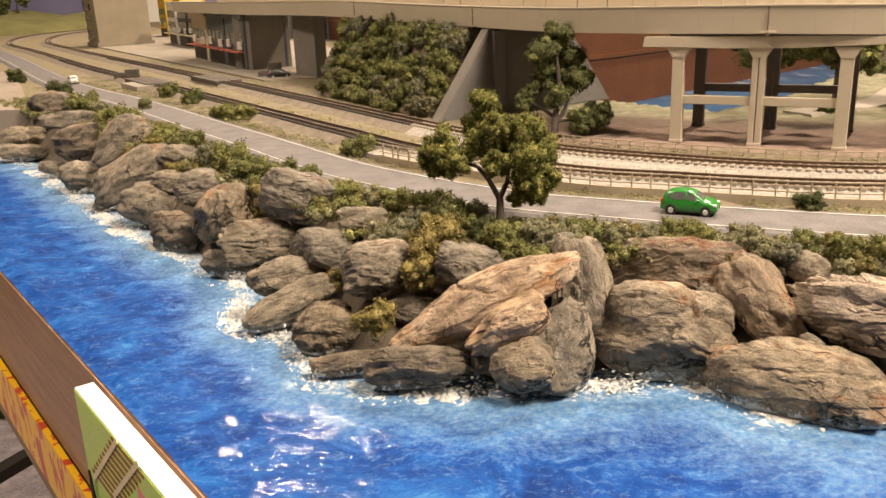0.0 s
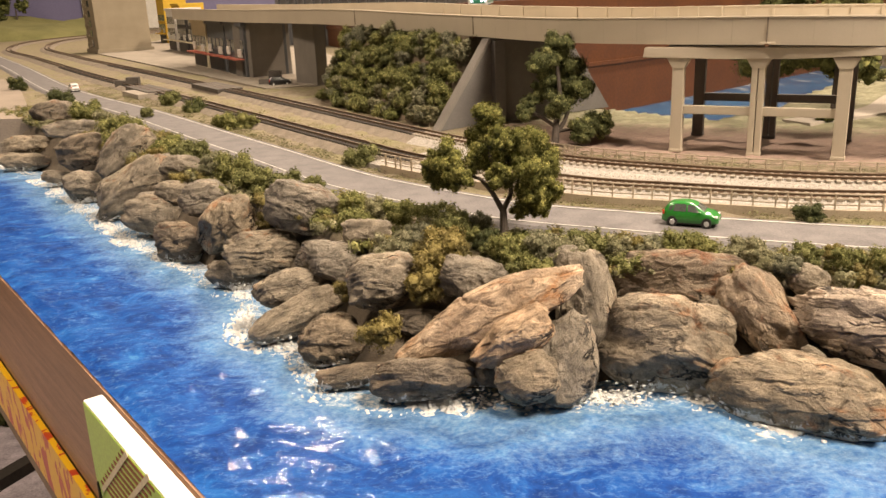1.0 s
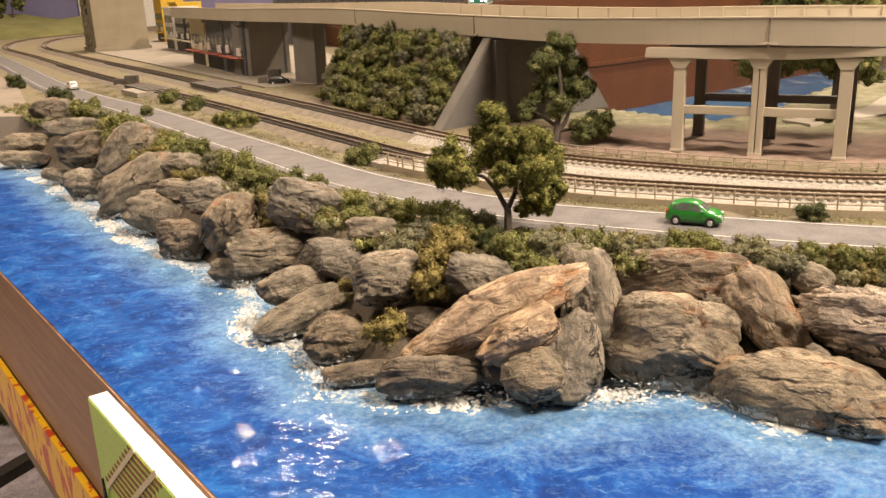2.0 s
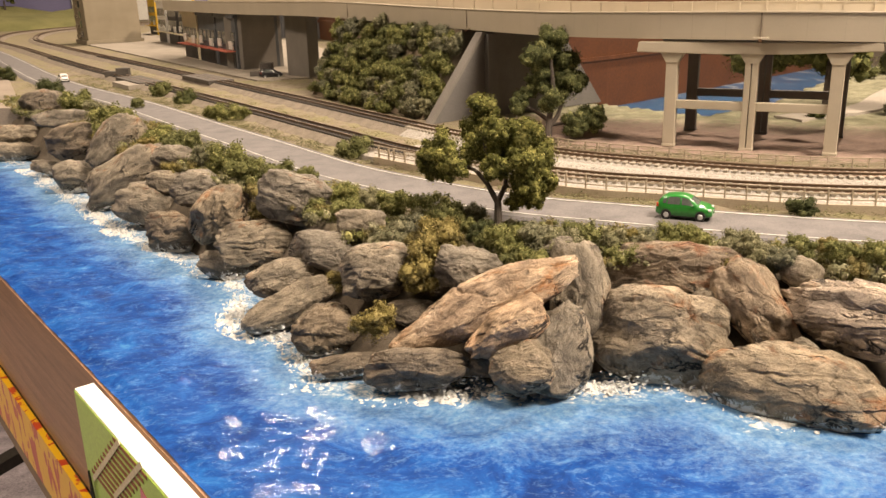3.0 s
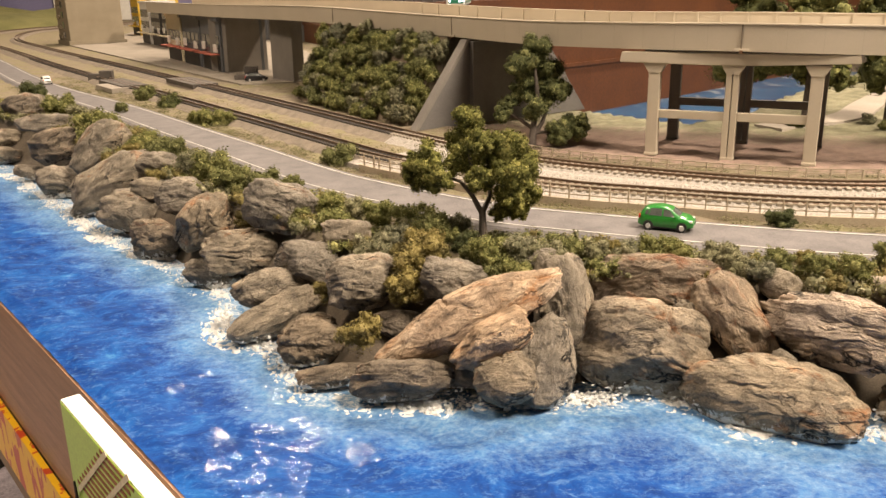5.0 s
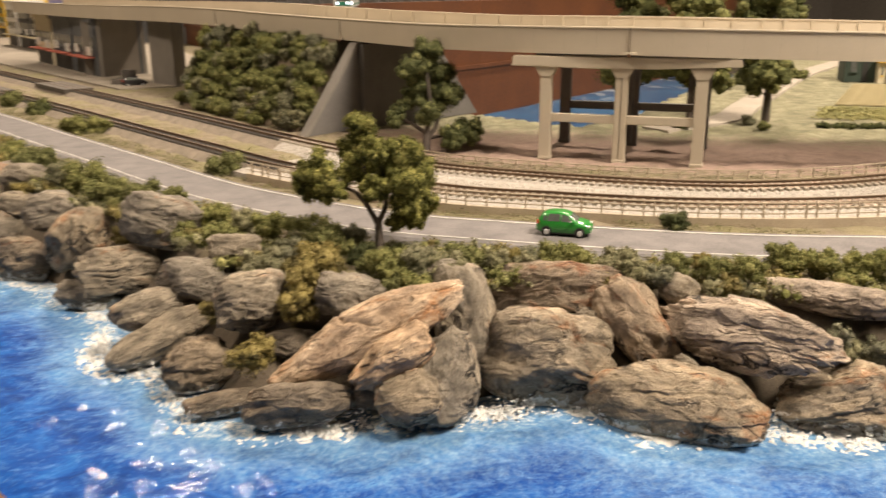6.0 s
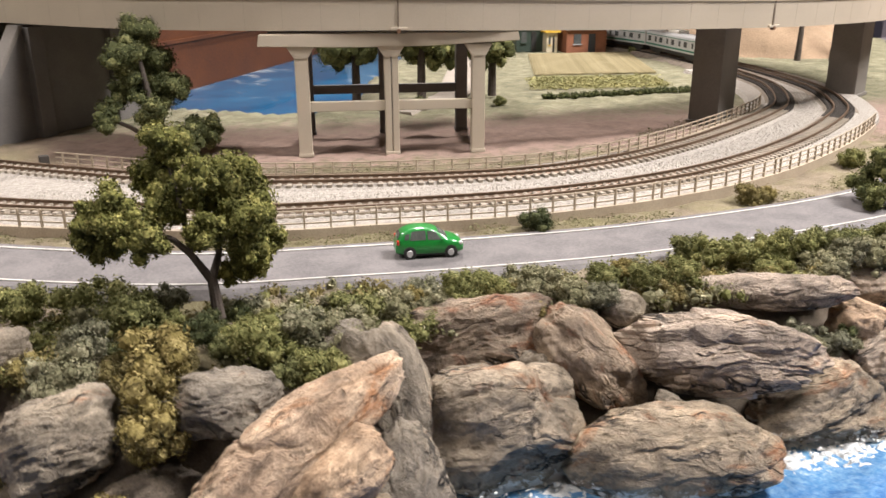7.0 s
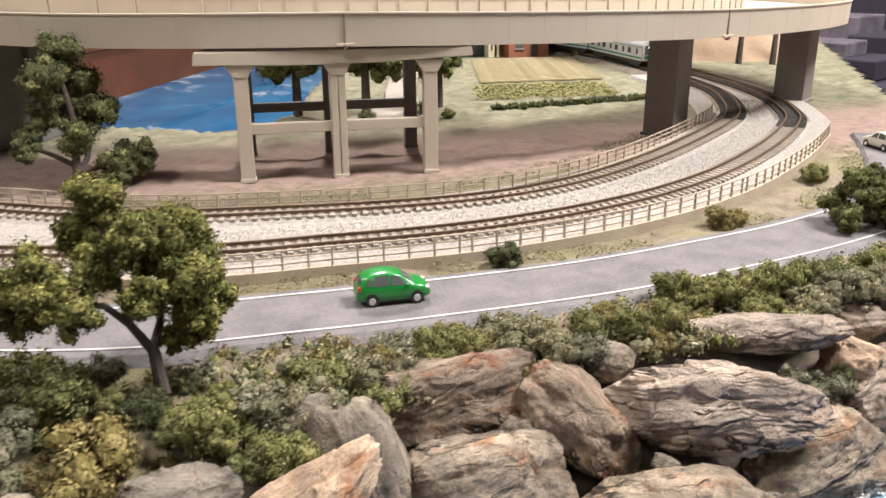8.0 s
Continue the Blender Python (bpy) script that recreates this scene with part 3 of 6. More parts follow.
rock(0.0139, 0.2740, -0.0076, 0.0361, 0.0099, 0.0084, 62, -22, 4, ROCK_TAN, taper=0.22, blocky=1.75, bedding=0.03, layers=7, facets=2, cracks=3, detail=7)
rock(0.0225, 0.2640, -0.0115, 0.0159, 0.0087, 0.0102, 58, -28, 7, ROCK_TAN, bedding=0.03, facets=3, blocky=2.1, taper=0.2)
rock(0.0510, 0.2857, -0.0078, 0.0194, 0.0104, 0.0090, 15, 65, -89, ROCK_GREY, bedding=0.03, layers=4, cracks=1)
rock(0.0404, 0.2635, -0.0200, 0.0162, 0.0112, 0.0095, 18, -58, 53, ROCK_GREY, bedding=0.025, layers=4, facets=3, cracks=2, taper=-0.28)
rock(0.0262, 0.2545, -0.0215, 0.0107, 0.0089, 0.0074, 58, -11, -4, ROCK_BUFF, bedding=0.025)
rock(0.0776, 0.2717, -0.0203, 0.0253, 0.0189, 0.0151, 63, 4, -26, ROCK_BUFF, bedding=0.035, layers=3.5, facets=3, cracks=3, blocky=2.3, detail=7)
rock(0.0881, 0.2968, -0.0042, 0.0269, 0.0111, 0.0101, 68, -2, -22, ROCK_RUST, bedding=0.05, layers=7, blocky=2.8, facets=3, cracks=0)
rock(0.1125, 0.2731, -0.0113, 0.0194, 0.0106, 0.0097, 58, 41, -54, ROCK_RUST, bedding=0.025, layers=4, facets=3, cracks=2, taper=-0.16)
rock(0.1290, 0.2772, 0.0005, 0.0070, 0.0059, 0.0053, 69, -3, -32, ROCK_GREY, bedding=0.02, facets=1, cracks=0, detail=5)
rock(0.1431, 0.2516, -0.0083, 0.0298, 0.0124, 0.0111, 67, 4, -42, ROCK_PALE, bedding=0.075, layers=9, blocky=2.3, facets=3, cracks=1, detail=7)
rock(0.1790, 0.2632, -0.0020, 0.0287, 0.0068, 0.0082, 70, -2, -43, ROCK_PALE, bedding=0.06, layers=14, facets=3, cracks=1, blocky=2.2)
rock(0.2220, 0.2520, -0.0075, 0.0122, 0.0074, 0.0074, 71, -4, -50, ROCK_PALE, bedding=0.05, layers=8, detail=5)
rock(0.1161, 0.2417, -0.0261, 0.0275, 0.0137, 0.0123, 61, -3, -34, ROCK_BUFF, bedding=0.03, layers=5, blocky=2.6, facets=2, cracks=2, detail=7)
rock(-0.0246, 0.3051, -0.0034, 0.0138, 0.0114, 0.0103, 72, -1, 5, ROCK_GREY, bedding=0.06, layers=7, blocky=2.8, facets=4)
rock(0.0094, 0.2898, 0.0013, 0.0134, 0.0095, 0.0085, 71, 9, -5, ROCK_GREY, bedding=0.07, layers=7, facets=4)
rock(-0.0100, 0.2925, -0.0159, 0.0115, 0.0054, 0.0048, 69, 3, 1, ROCK_DARK, detail=5)
rock(-0.0095, 0.2650, -0.0262, 0.0176, 0.0078, 0.0085, 68, 0, 2, ROCK_DARK, bedding=0.05, layers=6)
rock(-0.0451, 0.3007, -0.0246, 0.0139, 0.0110, 0.0100, 68, 1, 8, ROCK_DARK, bedding=0.07, layers=6, facets=2, blocky=2.2)
rock(-0.0623, 0.3272, -0.0242, 0.0217, 0.0079, 0.0087, 68, -20, 18, ROCK_GREY, bedding=0.05, layers=9)
rock(-0.0658, 0.3371, -0.0160, 0.0167, 0.0086, 0.0095, 72, -2, 12, ROCK_GREY, bedding=0.05, layers=7)
rock(-0.0473, 0.3431, -0.0068, 0.0173, 0.0102, 0.0102, 73, 7, 6, ROCK_GREY, bedding=0.035, layers=5)
rock(-0.0920, 0.4011, -0.0190, 0.0218, 0.0124, 0.0124, 74, 4, 12, ROCK_GREY, bedding=0.075, layers=8, blocky=3.0)
rock(-0.1147, 0.4346, -0.0127, 0.0179, 0.0141, 0.0141, 69, -48, 30, ROCK_BUFF, bedding=0.05, layers=5, blocky=3.0, facets=6)
rock(0.0958, 0.2786, -0.0123, 0.0064, 0.0064, 0.0054, 71, -19, -19, ROCK_GREY, detail=5)
rock(0.1211, 0.2514, -0.0169, 0.0047, 0.0025, 0.0023, 71, 19, -32, ROCK_GREY, detail=5)
rock(0.0471, 0.2984, 0.0039, 0.0082, 0.0059, 0.0055, 73, 2, -1, ROCK_GREY, detail=5)
rock(0.1707, 0.2349, -0.0288, 0.0209, 0.0149, 0.0136, 72, -8, -23, ROCK_BUFF, detail=6)
rock(0.2160, 0.2319, -0.0254, 0.0207, 0.0182, 0.0165, 69, -28, -15, ROCK_PALE, detail=6)
rock(0.2057, 0.2419, -0.0130, 0.0115, 0.0083, 0.0077, 70, 24, -34, ROCK_TAN, detail=5)
rock(0.2379, 0.2441, -0.0018, 0.0070, 0.0087, 0.0059, 72, 0, -25, ROCK_PALE, detail=5)
rock(-0.1461, 0.4505, -0.0264, 0.0152, 0.0128, 0.0118, 73, 2, -1, ROCK_DARK, detail=6)
rock(-0.1768, 0.4996, -0.0206, 0.0196, 0.0129, 0.0120, 73, 7, -2, ROCK_GREY, detail=5)
rock(-0.0682, 0.4059, 0.0033, 0.0204, 0.0138, 0.0127, 72, 12, -4, ROCK_GREY, detail=6)
rock(-0.2029, 0.5470, -0.0138, 0.0361, 0.0152, 0.0141, 70, -29, 10, ROCK_GREY, detail=5)
rock(-0.1315, 0.4652, -0.0052, 0.0178, 0.0113, 0.0105, 73, 2, -1, ROCK_GREY, detail=6)
rock(-0.2585, 0.6033, -0.0227, 0.0177, 0.0124, 0.0114, 73, -3, 1, ROCK_GREY, detail=5)
rock(-0.2246, 0.5994, 0.0016, 0.0239, 0.0139, 0.0128, 66, -43, 17, ROCK_GREY, detail=5)
rock(-0.2779, 0.6590, -0.0072, 0.0248, 0.0143, 0.0132, 73, -6, 1, ROCK_DARK, detail=5)
rock(-0.3043, 0.6609, -0.0265, 0.0130, 0.0067, 0.0063, 73, 2, -1, ROCK_GREY, detail=5)
rock(-0.1617, 0.4992, -0.0074, 0.0117, 0.0070, 0.0065, 73, 2, -1, ROCK_GREY, detail=5)
rock(-0.3604, 0.7989, 0.0051, 0.0217, 0.0154, 0.0143, 73, 2, -1, ROCK_DARK, detail=5)
rock(-0.3053, 0.7142, 0.0029, 0.0266, 0.0092, 0.0086, 73, 2, -1, ROCK_GREY, detail=5)
rock(-0.3729, 0.7593, -0.0176, 0.0230, 0.0110, 0.0102, 73, -3, 1, ROCK_GREY, detail=5)
rock(-0.3642, 0.7370, -0.0262, 0.0256, 0.0085, 0.0079, 73, 2, -1, ROCK_GREY, detail=5)
rock(-0.0331, 0.3460, 0.0051, 0.0109, 0.0062, 0.0058, 73, 2, -1, ROCK_GREY, detail=5)
rock(-0.0353, 0.2767, -0.0295, 0.0135, 0.0044, 0.0041, 73, -6, 1, ROCK_DARK, detail=5)
rock(0.0125, 0.2686, -0.0270, 0.0089, 0.0059, 0.0055, 73, 2, -1, ROCK_DARK, detail=5)
rock(-0.1050, 0.3973, -0.0293, 0.0139, 0.0069, 0.0064, 72, 12, -4, ROCK_GREY, detail=5)
rock(-0.1622, 0.5206, 0.0048, 0.0136, 0.0076, 0.0070, 73, 2, -1, ROCK_GREY, detail=5)

# ---- bushes and trees ----
def flock(rng, lobes, count, size, core=0.86, smooth=2):
    """Foam-flock foliage: crinkled flakes over lumpy cores."""
    verts, faces = [], []
    base = 0
    total = sum(r * r for *_, r in lobes)
    bm = bmesh.new()
    bmesh.ops.create_icosphere(bm, subdivisions=smooth, radius=1)
    bm.verts.index_update()
    ball = np.array([q.co for q in bm.verts])
    ball_faces = np.array([[q.index for q in g.verts] for g in bm.faces])
    bm.free()
    for cx, cy, cz, r in lobes:
        v, f = ball, ball_faces
        off = rng.uniform(0, 50, 3)
        lump = 1 + 0.30 * fbm(v * 2.4 + off, 1, 3) + 0.16 * fbm(v * 6 + off, 2, 2)
        verts.append(v * (core * r * lump)[:, None] + (cx, cy, cz))
        faces.append(np.c_[f, f[:, 2]] + base)
        base += len(v)
        n = max(20, int(count * r * r / total))
        d = rng.normal(size=(n, 3))
        d /= np.linalg.norm(d, axis=1)[:, None]
        rad = r * (1 + 0.30 * fbm(d * 2.4 + off, 1, 3) + 0.16 * fbm(d * 6 + off, 2, 2)) * rng.uniform(0.86, 1.14, n)
        c = d * rad[:, None] + (cx, cy, cz)
        s = size * rng.uniform(0.5, 1.3, n)
        u = rng.normal(size=(n, 3))
        u -= 0.72 * (u * d).sum(1)[:, None] * d
        u /= np.linalg.norm(u, axis=1)[:, None]
        w = np.cross(u, d + 0.35 * rng.normal(size=(n, 3)))
        w /= np.linalg.norm(w, axis=1)[:, None] + 1e-9
        h = np.cross(u, w)
        leaf = np.stack([c - u * s[:, None], c - w * (0.8 * s)[:, None] + h * (0.4 * s)[:, None], c + u * s[:, None] + w * (0.5 * s)[:, None]], 1).reshape(-1, 3)
        verts.append(leaf)
        q = np.arange(3 * n).reshape(n, 3) + base
        faces.append(np.c_[q, q[:, 2]])
        base += 3 * n
    return np.concatenate(verts), [tuple(dict.fromkeys(q.tolist())) for q in np.concatenate(faces)]


BUSHES = {}
for tone, material in (("olive", LEAF_OLIVE), ("sage", LEAF_SAGE), ("moss", LEAF_MOSS), ("dark", LEAF_DARK)):
    BUSHES[tone] = []
    for k in range(4):
        rng = np.random.default_rng(40 + 7 * k + len(tone))
        lobes = [(0, 0, 0.35, 0.6)] + [(rng.uniform(0.35, 0.8) * math.cos(a + k), rng.uniform(0.35, 0.75) * math.sin(a + k), rng.uniform(0.15, 0.95), rng.uniform(0.2, 0.36)) for a in np.linspace(0, 12.5, 16)[:-1]]
        v, f = flock(rng, lobes, 3500, 0.054, 0.70)
        BUSHES[tone].append(mesh_of("bush", v, f, material))
BUSH_LABEL = {"olive": "olive green foam bush on the bank", "sage": "grey-green foam bush on the bank", "moss": "yellowish moss-green foam bush among the rocks", "dark": "dark green foam bush beside the road"}
COUNT = [0]


def bush(tone, x, y, z, r, tall=1.0):
    COUNT[0] += 1
    ob = new("bush", BUSHES[tone][COUNT[0] % 4])
    ob.matrix_basis = pose(x, y, z - 0.25 * r, 0, 0, COUNT[0] * 77 % 360) @ Matrix.Diagonal((r, r, r * tall, 1))
    return tagged(ob, BUSH_LABEL[tone], "bush", "bushes")


bush("dark", -0.5492, 1.1327, 0.0040, 0.0150)
bush("dark", -0.3974, 0.9052, 0.0040, 0.0168)
bush("dark", -0.2348, 0.8345, -0.0000, 0.0139)
bush("dark", 0.0192, 0.3250, 0.0039, 0.0064)
bush("olive", -0.3220, 0.7817, 0.0040, 0.0177)
bush("olive", -0.2439, 0.6557, 0.0040, 0.0185)
bush("olive", -0.2699, 0.7899, 0.0040, 0.0074)
bush("olive", -0.1856, 0.5721, 0.0040, 0.0136)
bush("olive", -0.1595, 0.5401, 0.0040, 0.0147)
bush("olive", -0.1197, 0.4854, 0.0040, 0.0149)
bush("olive", -0.1029, 0.4523, 0.0040, 0.0124)
bush("olive", -0.0841, 0.4512, 0.0039, 0.0099)
bush("olive", -0.0677, 0.4443, 0.0039, 0.0073)
bush("olive", -0.2804, 0.9039, -0.0000, 0.0150)
bush("olive", -0.1687, 0.7122, -0.0000, 0.0144)
bush("olive", -0.1571, 0.7137, -0.0000, 0.0105)
bush("olive", -0.1844, 0.7280, -0.0001, 0.0107)
bush("olive", -0.0493, 0.5267, -0.0001, 0.0137)
bush("olive", -0.0421, 0.3970, 0.0039, 0.0082)
bush("olive", -0.0375, 0.3588, 0.0039, 0.0100)
bush("olive", -0.0192, 0.3718, 0.0039, 0.0098)
bush("olive", -0.0036, 0.3602, 0.0040, 0.0113)
bush("olive", 0.0060, 0.3434, 0.0039, 0.0101)
bush("olive", 0.0266, 0.3061, 0.0039, 0.0100)
bush("olive", 0.0554, 0.3096, 0.0039, 0.0092)
bush("olive", 0.0346, 0.2914, 0.0005, 0.0087)
bush("olive", 0.0275, 0.2927, 0.0012, 0.0054)
bush("olive", 0.0918, 0.3063, 0.0039, 0.0082)
bush("olive", 0.0984, 0.3031, 0.0039, 0.0073)
bush("olive", 0.1335, 0.2890, 0.0039, 0.0071)
bush("olive", 0.1451, 0.2814, 0.0039, 0.0064)
bush("sage", -0.1358, 0.5038, 0.0040, 0.0117)
bush("sage", -0.2859, 0.7334, 0.0040, 0.0128)
bush("sage", -0.0304, 0.3849, 0.0039, 0.0075)
bush("sage", -0.0194, 0.3178, 0.0039, 0.0099)
bush("sage", -0.0107, 0.3356, 0.0040, 0.0075)
bush("sage", 0.0394, 0.3040, 0.0040, 0.0099)
bush("sage", 0.0474, 0.3003, 0.0040, 0.0085)
bush("sage", 0.0682, 0.3080, 0.0040, 0.0070)
bush("sage", 0.1119, 0.2958, 0.0040, 0.0080)
bush("sage", 0.1161, 0.2847, 0.0039, 0.0061)
bush("sage", 0.1219, 0.2788, 0.0034, 0.0060)
bush("sage", 0.0782, 0.3043, 0.0039, 0.0056)
bush("sage", 0.0160, 0.3507, 0.0040, 0.0074)
bush("moss", -0.0015, 0.3083, 0.0039, 0.0122)
bush("moss", -0.0072, 0.2940, -0.0035, 0.0090)
bush("moss", -0.0093, 0.2917, -0.0058, 0.0054)
bush("moss", 0.0053, 0.3198, 0.0039, 0.0059)
bush("moss", -0.0240, 0.2815, -0.0170, 0.0092)
bush("moss", -0.0385, 0.3120, -0.0105, 0.0062)
bush("moss", -0.0885, 0.4112, -0.0069, 0.0069)
bush("moss", -0.2020, 0.5599, -0.0035, 0.0091)
bush("moss", -0.1891, 0.5585, 0.0040, 0.0076)
bush("moss", -0.1591, 0.5040, -0.0025, 0.0062)
bush("moss", 0.1470, 0.2735, 0.0010, 0.0054)
bush("moss", 0.0780, 0.3121, 0.0039, 0.0044)
bush("olive", 0.1440, 0.2805, 0.0031, 0.0040)
bush("olive", 0.1570, 0.2771, 0.0039, 0.0075)
bush("olive", 0.1777, 0.2911, 0.0039, 0.0069)
bush("olive", 0.1785, 0.2820, 0.0039, 0.0081)
bush("olive", 0.1870, 0.2780, 0.0040, 0.0076)
bush("olive", 0.1994, 0.2750, 0.0040, 0.0072)
bush("olive", 0.2075, 0.2705, 0.0039, 0.0084)
bush("moss", 0.1444, 0.2918, 0.0039, 0.0046)
bush("moss", 0.2656, 0.3270, -0.0001, 0.0084)
bush("moss", 0.2743, 0.3257, -0.0001, 0.0055)
bush("moss", 0.1529, 0.2808, 0.0038, 0.0049)
bush("sage", 0.2169, 0.2561, 0.0039, 0.0073)
bush("sage", 0.2247, 0.2511, 0.0035, 0.0069)
bush("sage", 0.2352, 0.2484, 0.0034, 0.0077)
bush("sage", 0.1730, 0.2449, -0.0108, 0.0064)
bush("sage", 0.1833, 0.2403, -0.0148, 0.0071)
bush("sage", 0.1742, 0.2408, -0.0141, 0.0053)
bush("sage", 0.2047, 0.2540, 0.0012, 0.0057)
bush("sage", 0.1940, 0.2388, -0.0163, 0.0040)
bush("dark", 0.2285, 0.2640, 0.0039, 0.0060)
bush("dark", 0.1935, 0.2409, -0.0143, 0.0044)
bush("sage", -0.0045, 0.3545, 0.0039, 0.0058)
bush("sage", 0.0079, 0.3654, 0.0039, 0.0051)
bush("sage", 0.0382, 0.3139, 0.0039, 0.0055)
bush("sage", 0.0564, 0.3234, 0.0039, 0.0045)
bush("sage", 0.0269, 0.3090, 0.0039, 0.0047)
bush("moss", 0.0017, 0.3207, 0.0039, 0.0065)
bush("moss", -0.0079, 0.3123, 0.0039, 0.0061)
bush("moss", 0.0072, 0.3119, 0.0039, 0.0049)
bush("moss", 0.1587, 0.2793, 0.0040, 0.0044)
bush("dark", 0.0343, 0.3412, -0.0000, 0.0045)
bush("dark", 0.0161, 0.3351, -0.0001, 0.0044)
bush("dark", -0.0026, 0.3343, -0.0003, 0.0047)
bush("sage", 0.0323, 0.3476, -0.0002, 0.0039)
bush("sage", 0.0405, 0.3442, -0.0000, 0.0040)
bush("sage", 0.0217, 0.3401, -0.0001, 0.0040)
bush("olive", -0.0027, 0.3425, 0.0040, 0.0053)
bush("olive", 0.0126, 0.3371, 0.0039, 0.0049)
bush("olive", 0.0074, 0.3457, 0.0039, 0.0047)
bush("olive", 0.0243, 0.3182, 0.0039, 0.0058)
bush("olive", 0.0355, 0.3204, 0.0040, 0.0050)
bush("olive", 0.0177, 0.3126, 0.0038, 0.0046)
bush("olive", 0.0455, 0.3160, 0.0039, 0.0048)
bush("olive", 0.0575, 0.3141, 0.0039, 0.0043)
bush("olive", 0.0687, 0.3101, 0.0038, 0.0035)
bush("olive", 0.3686, 0.3389, -0.0001, 0.0086)
bush("olive", 0.2231, 0.2682, 0.0040, 0.0069)
bush("olive", 0.2312, 0.2605, 0.0039, 0.0072)
bush("olive", 0.2471, 0.2581, 0.0039, 0.0071)
bush("dark", 0.1623, 0.3520, 0.002, 0.0078, 0.9)

# low growth filling the strip between the rocks and the road
rng = np.random.default_rng(12)
ROAD_NEAR = offset(ROAD_FAR, -0.038)
low_growth = {"olive": [], "sage": [], "moss": []}
for i in range(len(ROAD_NEAR)):
    x, y = ROAD_NEAR[i]
    if not (-0.42 < x < 0.42 and y < 0.95):
        continue
    to_shore = SHORE[np.hypot(*(SHORE - ROAD_NEAR[i]).T).argmin()] - ROAD_NEAR[i]
    gap = max(0.0, np.hypot(*to_shore) - 0.034)
    if i % 3 == 0:
        f = rng.uniform(0.10, 1.0) * gap / np.hypot(*to_shore)
        q = ROAD_NEAR[i] + to_shore * f
        bush(("olive", "sage", "olive", "moss", "sage")[rng.integers(5)], q[0], q[1], 0.0, rng.uniform(0.0055, 0.0095), 0.8)
    for _ in range(int(4 + gap * 250)):
        f = rng.uniform(0.03, 1.0) * gap / np.hypot(*to_shore)
        q = ROAD_NEAR[i] + to_shore * f + rng.normal(0, 0.002, 2)
        low_growth[("olive", "sage", "olive", "sage", "moss")[rng.integers(5)]].append((q[0], q[1], rng.uniform(-0.0008, 0.0014), rng.uniform(0.0018, 0.0038)))
for tone, material in (("olive", LEAF_OLIVE), ("sage", LEAF_SAGE), ("moss", LEAF_MOSS)):
    v, f = flock(rng, low_growth[tone], 62000, 0.0006, 0.62, 1)
    tagged(new("undergrowth", mesh_of("undergrowth", v, f, material)), "low %s foam undergrowth between rocks and road" % tone, "undergrowth", kind="stuff")

TURF = foliage("turf_flock", [(0, (0.10, 0.095, 0.045)), (0.5, (0.18, 0.17, 0.085)), (1, (0.33, 0.30, 0.175))])


def turf(path, lo, hi, count, label, seed, rise=0.0, size=0.0004):
    """Fine scatter turf over a strip beside a plan line."""
    rng = np.random.default_rng(seed)
    i = rng.integers(0, len(path), count)
    across = rng.uniform(lo, hi, count)
    q = path[i] + sideways(path)[i] * across[:, None] + rng.normal(0, 0.002, (count, 2))
    thick = fbm(np.c_[q * 90, 0 * across], seed, 3)
    keep = thick > -0.12
    q, thick = q[keep], thick[keep]
    n = len(q)
    s = size * rng.uniform(0.5, 1.4, n)
    c = np.c_[q, rise + np.abs(rng.normal(0, 0.0005, n)) * (1 + 2 * np.clip(thick, 0, 1))]
    d = rng.normal(size=(n, 3, 3)) * s[:, None, None] * np.array([1, 1, 0.5])
    v = (c[:, None, :] + d).reshape(-1, 3)
    return tagged(new("turf", mesh_of("turf", v, np.arange(3 * n).reshape(n, 3), TURF)), label, "turf", kind="stuff")


GRAVEL = surface("loose_gravel", (0.29, 0.27, 0.238), (0.48, 0.447, 0.393), 500, 1800, 0.9)


def gravel(path, lo, hi, count, seed):
    """Loose ballast stones: little three-sided peaks over the bed between the tracks."""
    rng = np.random.default_rng(seed)
    i = rng.integers(0, len(path), count)
    q = path[i] + sideways(path)[i] * rng.uniform(lo, hi, count)[:, None] + rng.normal(0, 0.0012, (count, 2))
    s = rng.uniform(0.0003, 0.0008, count)
    a = rng.uniform(0, 6.3, count)
    v = np.empty((count, 4, 3))
    for k in range(3):
        v[:, k] = np.c_[q[:, 0] + s * np.cos(a + 2.1 * k), q[:, 1] + s * np.sin(a + 2.1 * k), np.full(count, 0.0020)]
    v[:, 3] = np.c_[q + rng.normal(0, 0.0002, (count, 2)), 0.0022 + s * rng.uniform(0.4, 1.1, count)]
    f = (np.array([(0, 1, 3), (1, 2, 3), (2, 0, 3)])[None] + 4 * np.arange(count)[:, None, None]).reshape(-1, 3)
    return tagged(new("gravel", mesh_of("gravel", v.reshape(-1, 3), f, GRAVEL)), "loose grey gravel between the curved tracks", "gravel", kind="stuff")


gravel(within(RAIL_A, -0.01, 0.58), 0.014, 0.034, 9000, 66)
turf(within(ROAD_FAR, -0.45, 0.46), 0.003, 0.019, 34000, "olive and straw scatter turf between road and track", 61)
turf(within(ROAD_FAR, -0.45, 0.40), -0.052, -0.037, 16000, "olive scatter turf along the road's bank side", 62)
turf(within(RAIL_B, 0.03, 0.42), 0.031, 0.050, 9000, "olive scatter turf along the inner fence", 63)
turf(within(RAIL_A, -0.45, -0.02), -0.034, -0.016, 15000, "straw scatter turf beside the outer track", 64)
turf(within(RAIL_A, -0.45, 0.0), 0.020, 0.036, 9000, "thin straw turf between the tracks", 65)


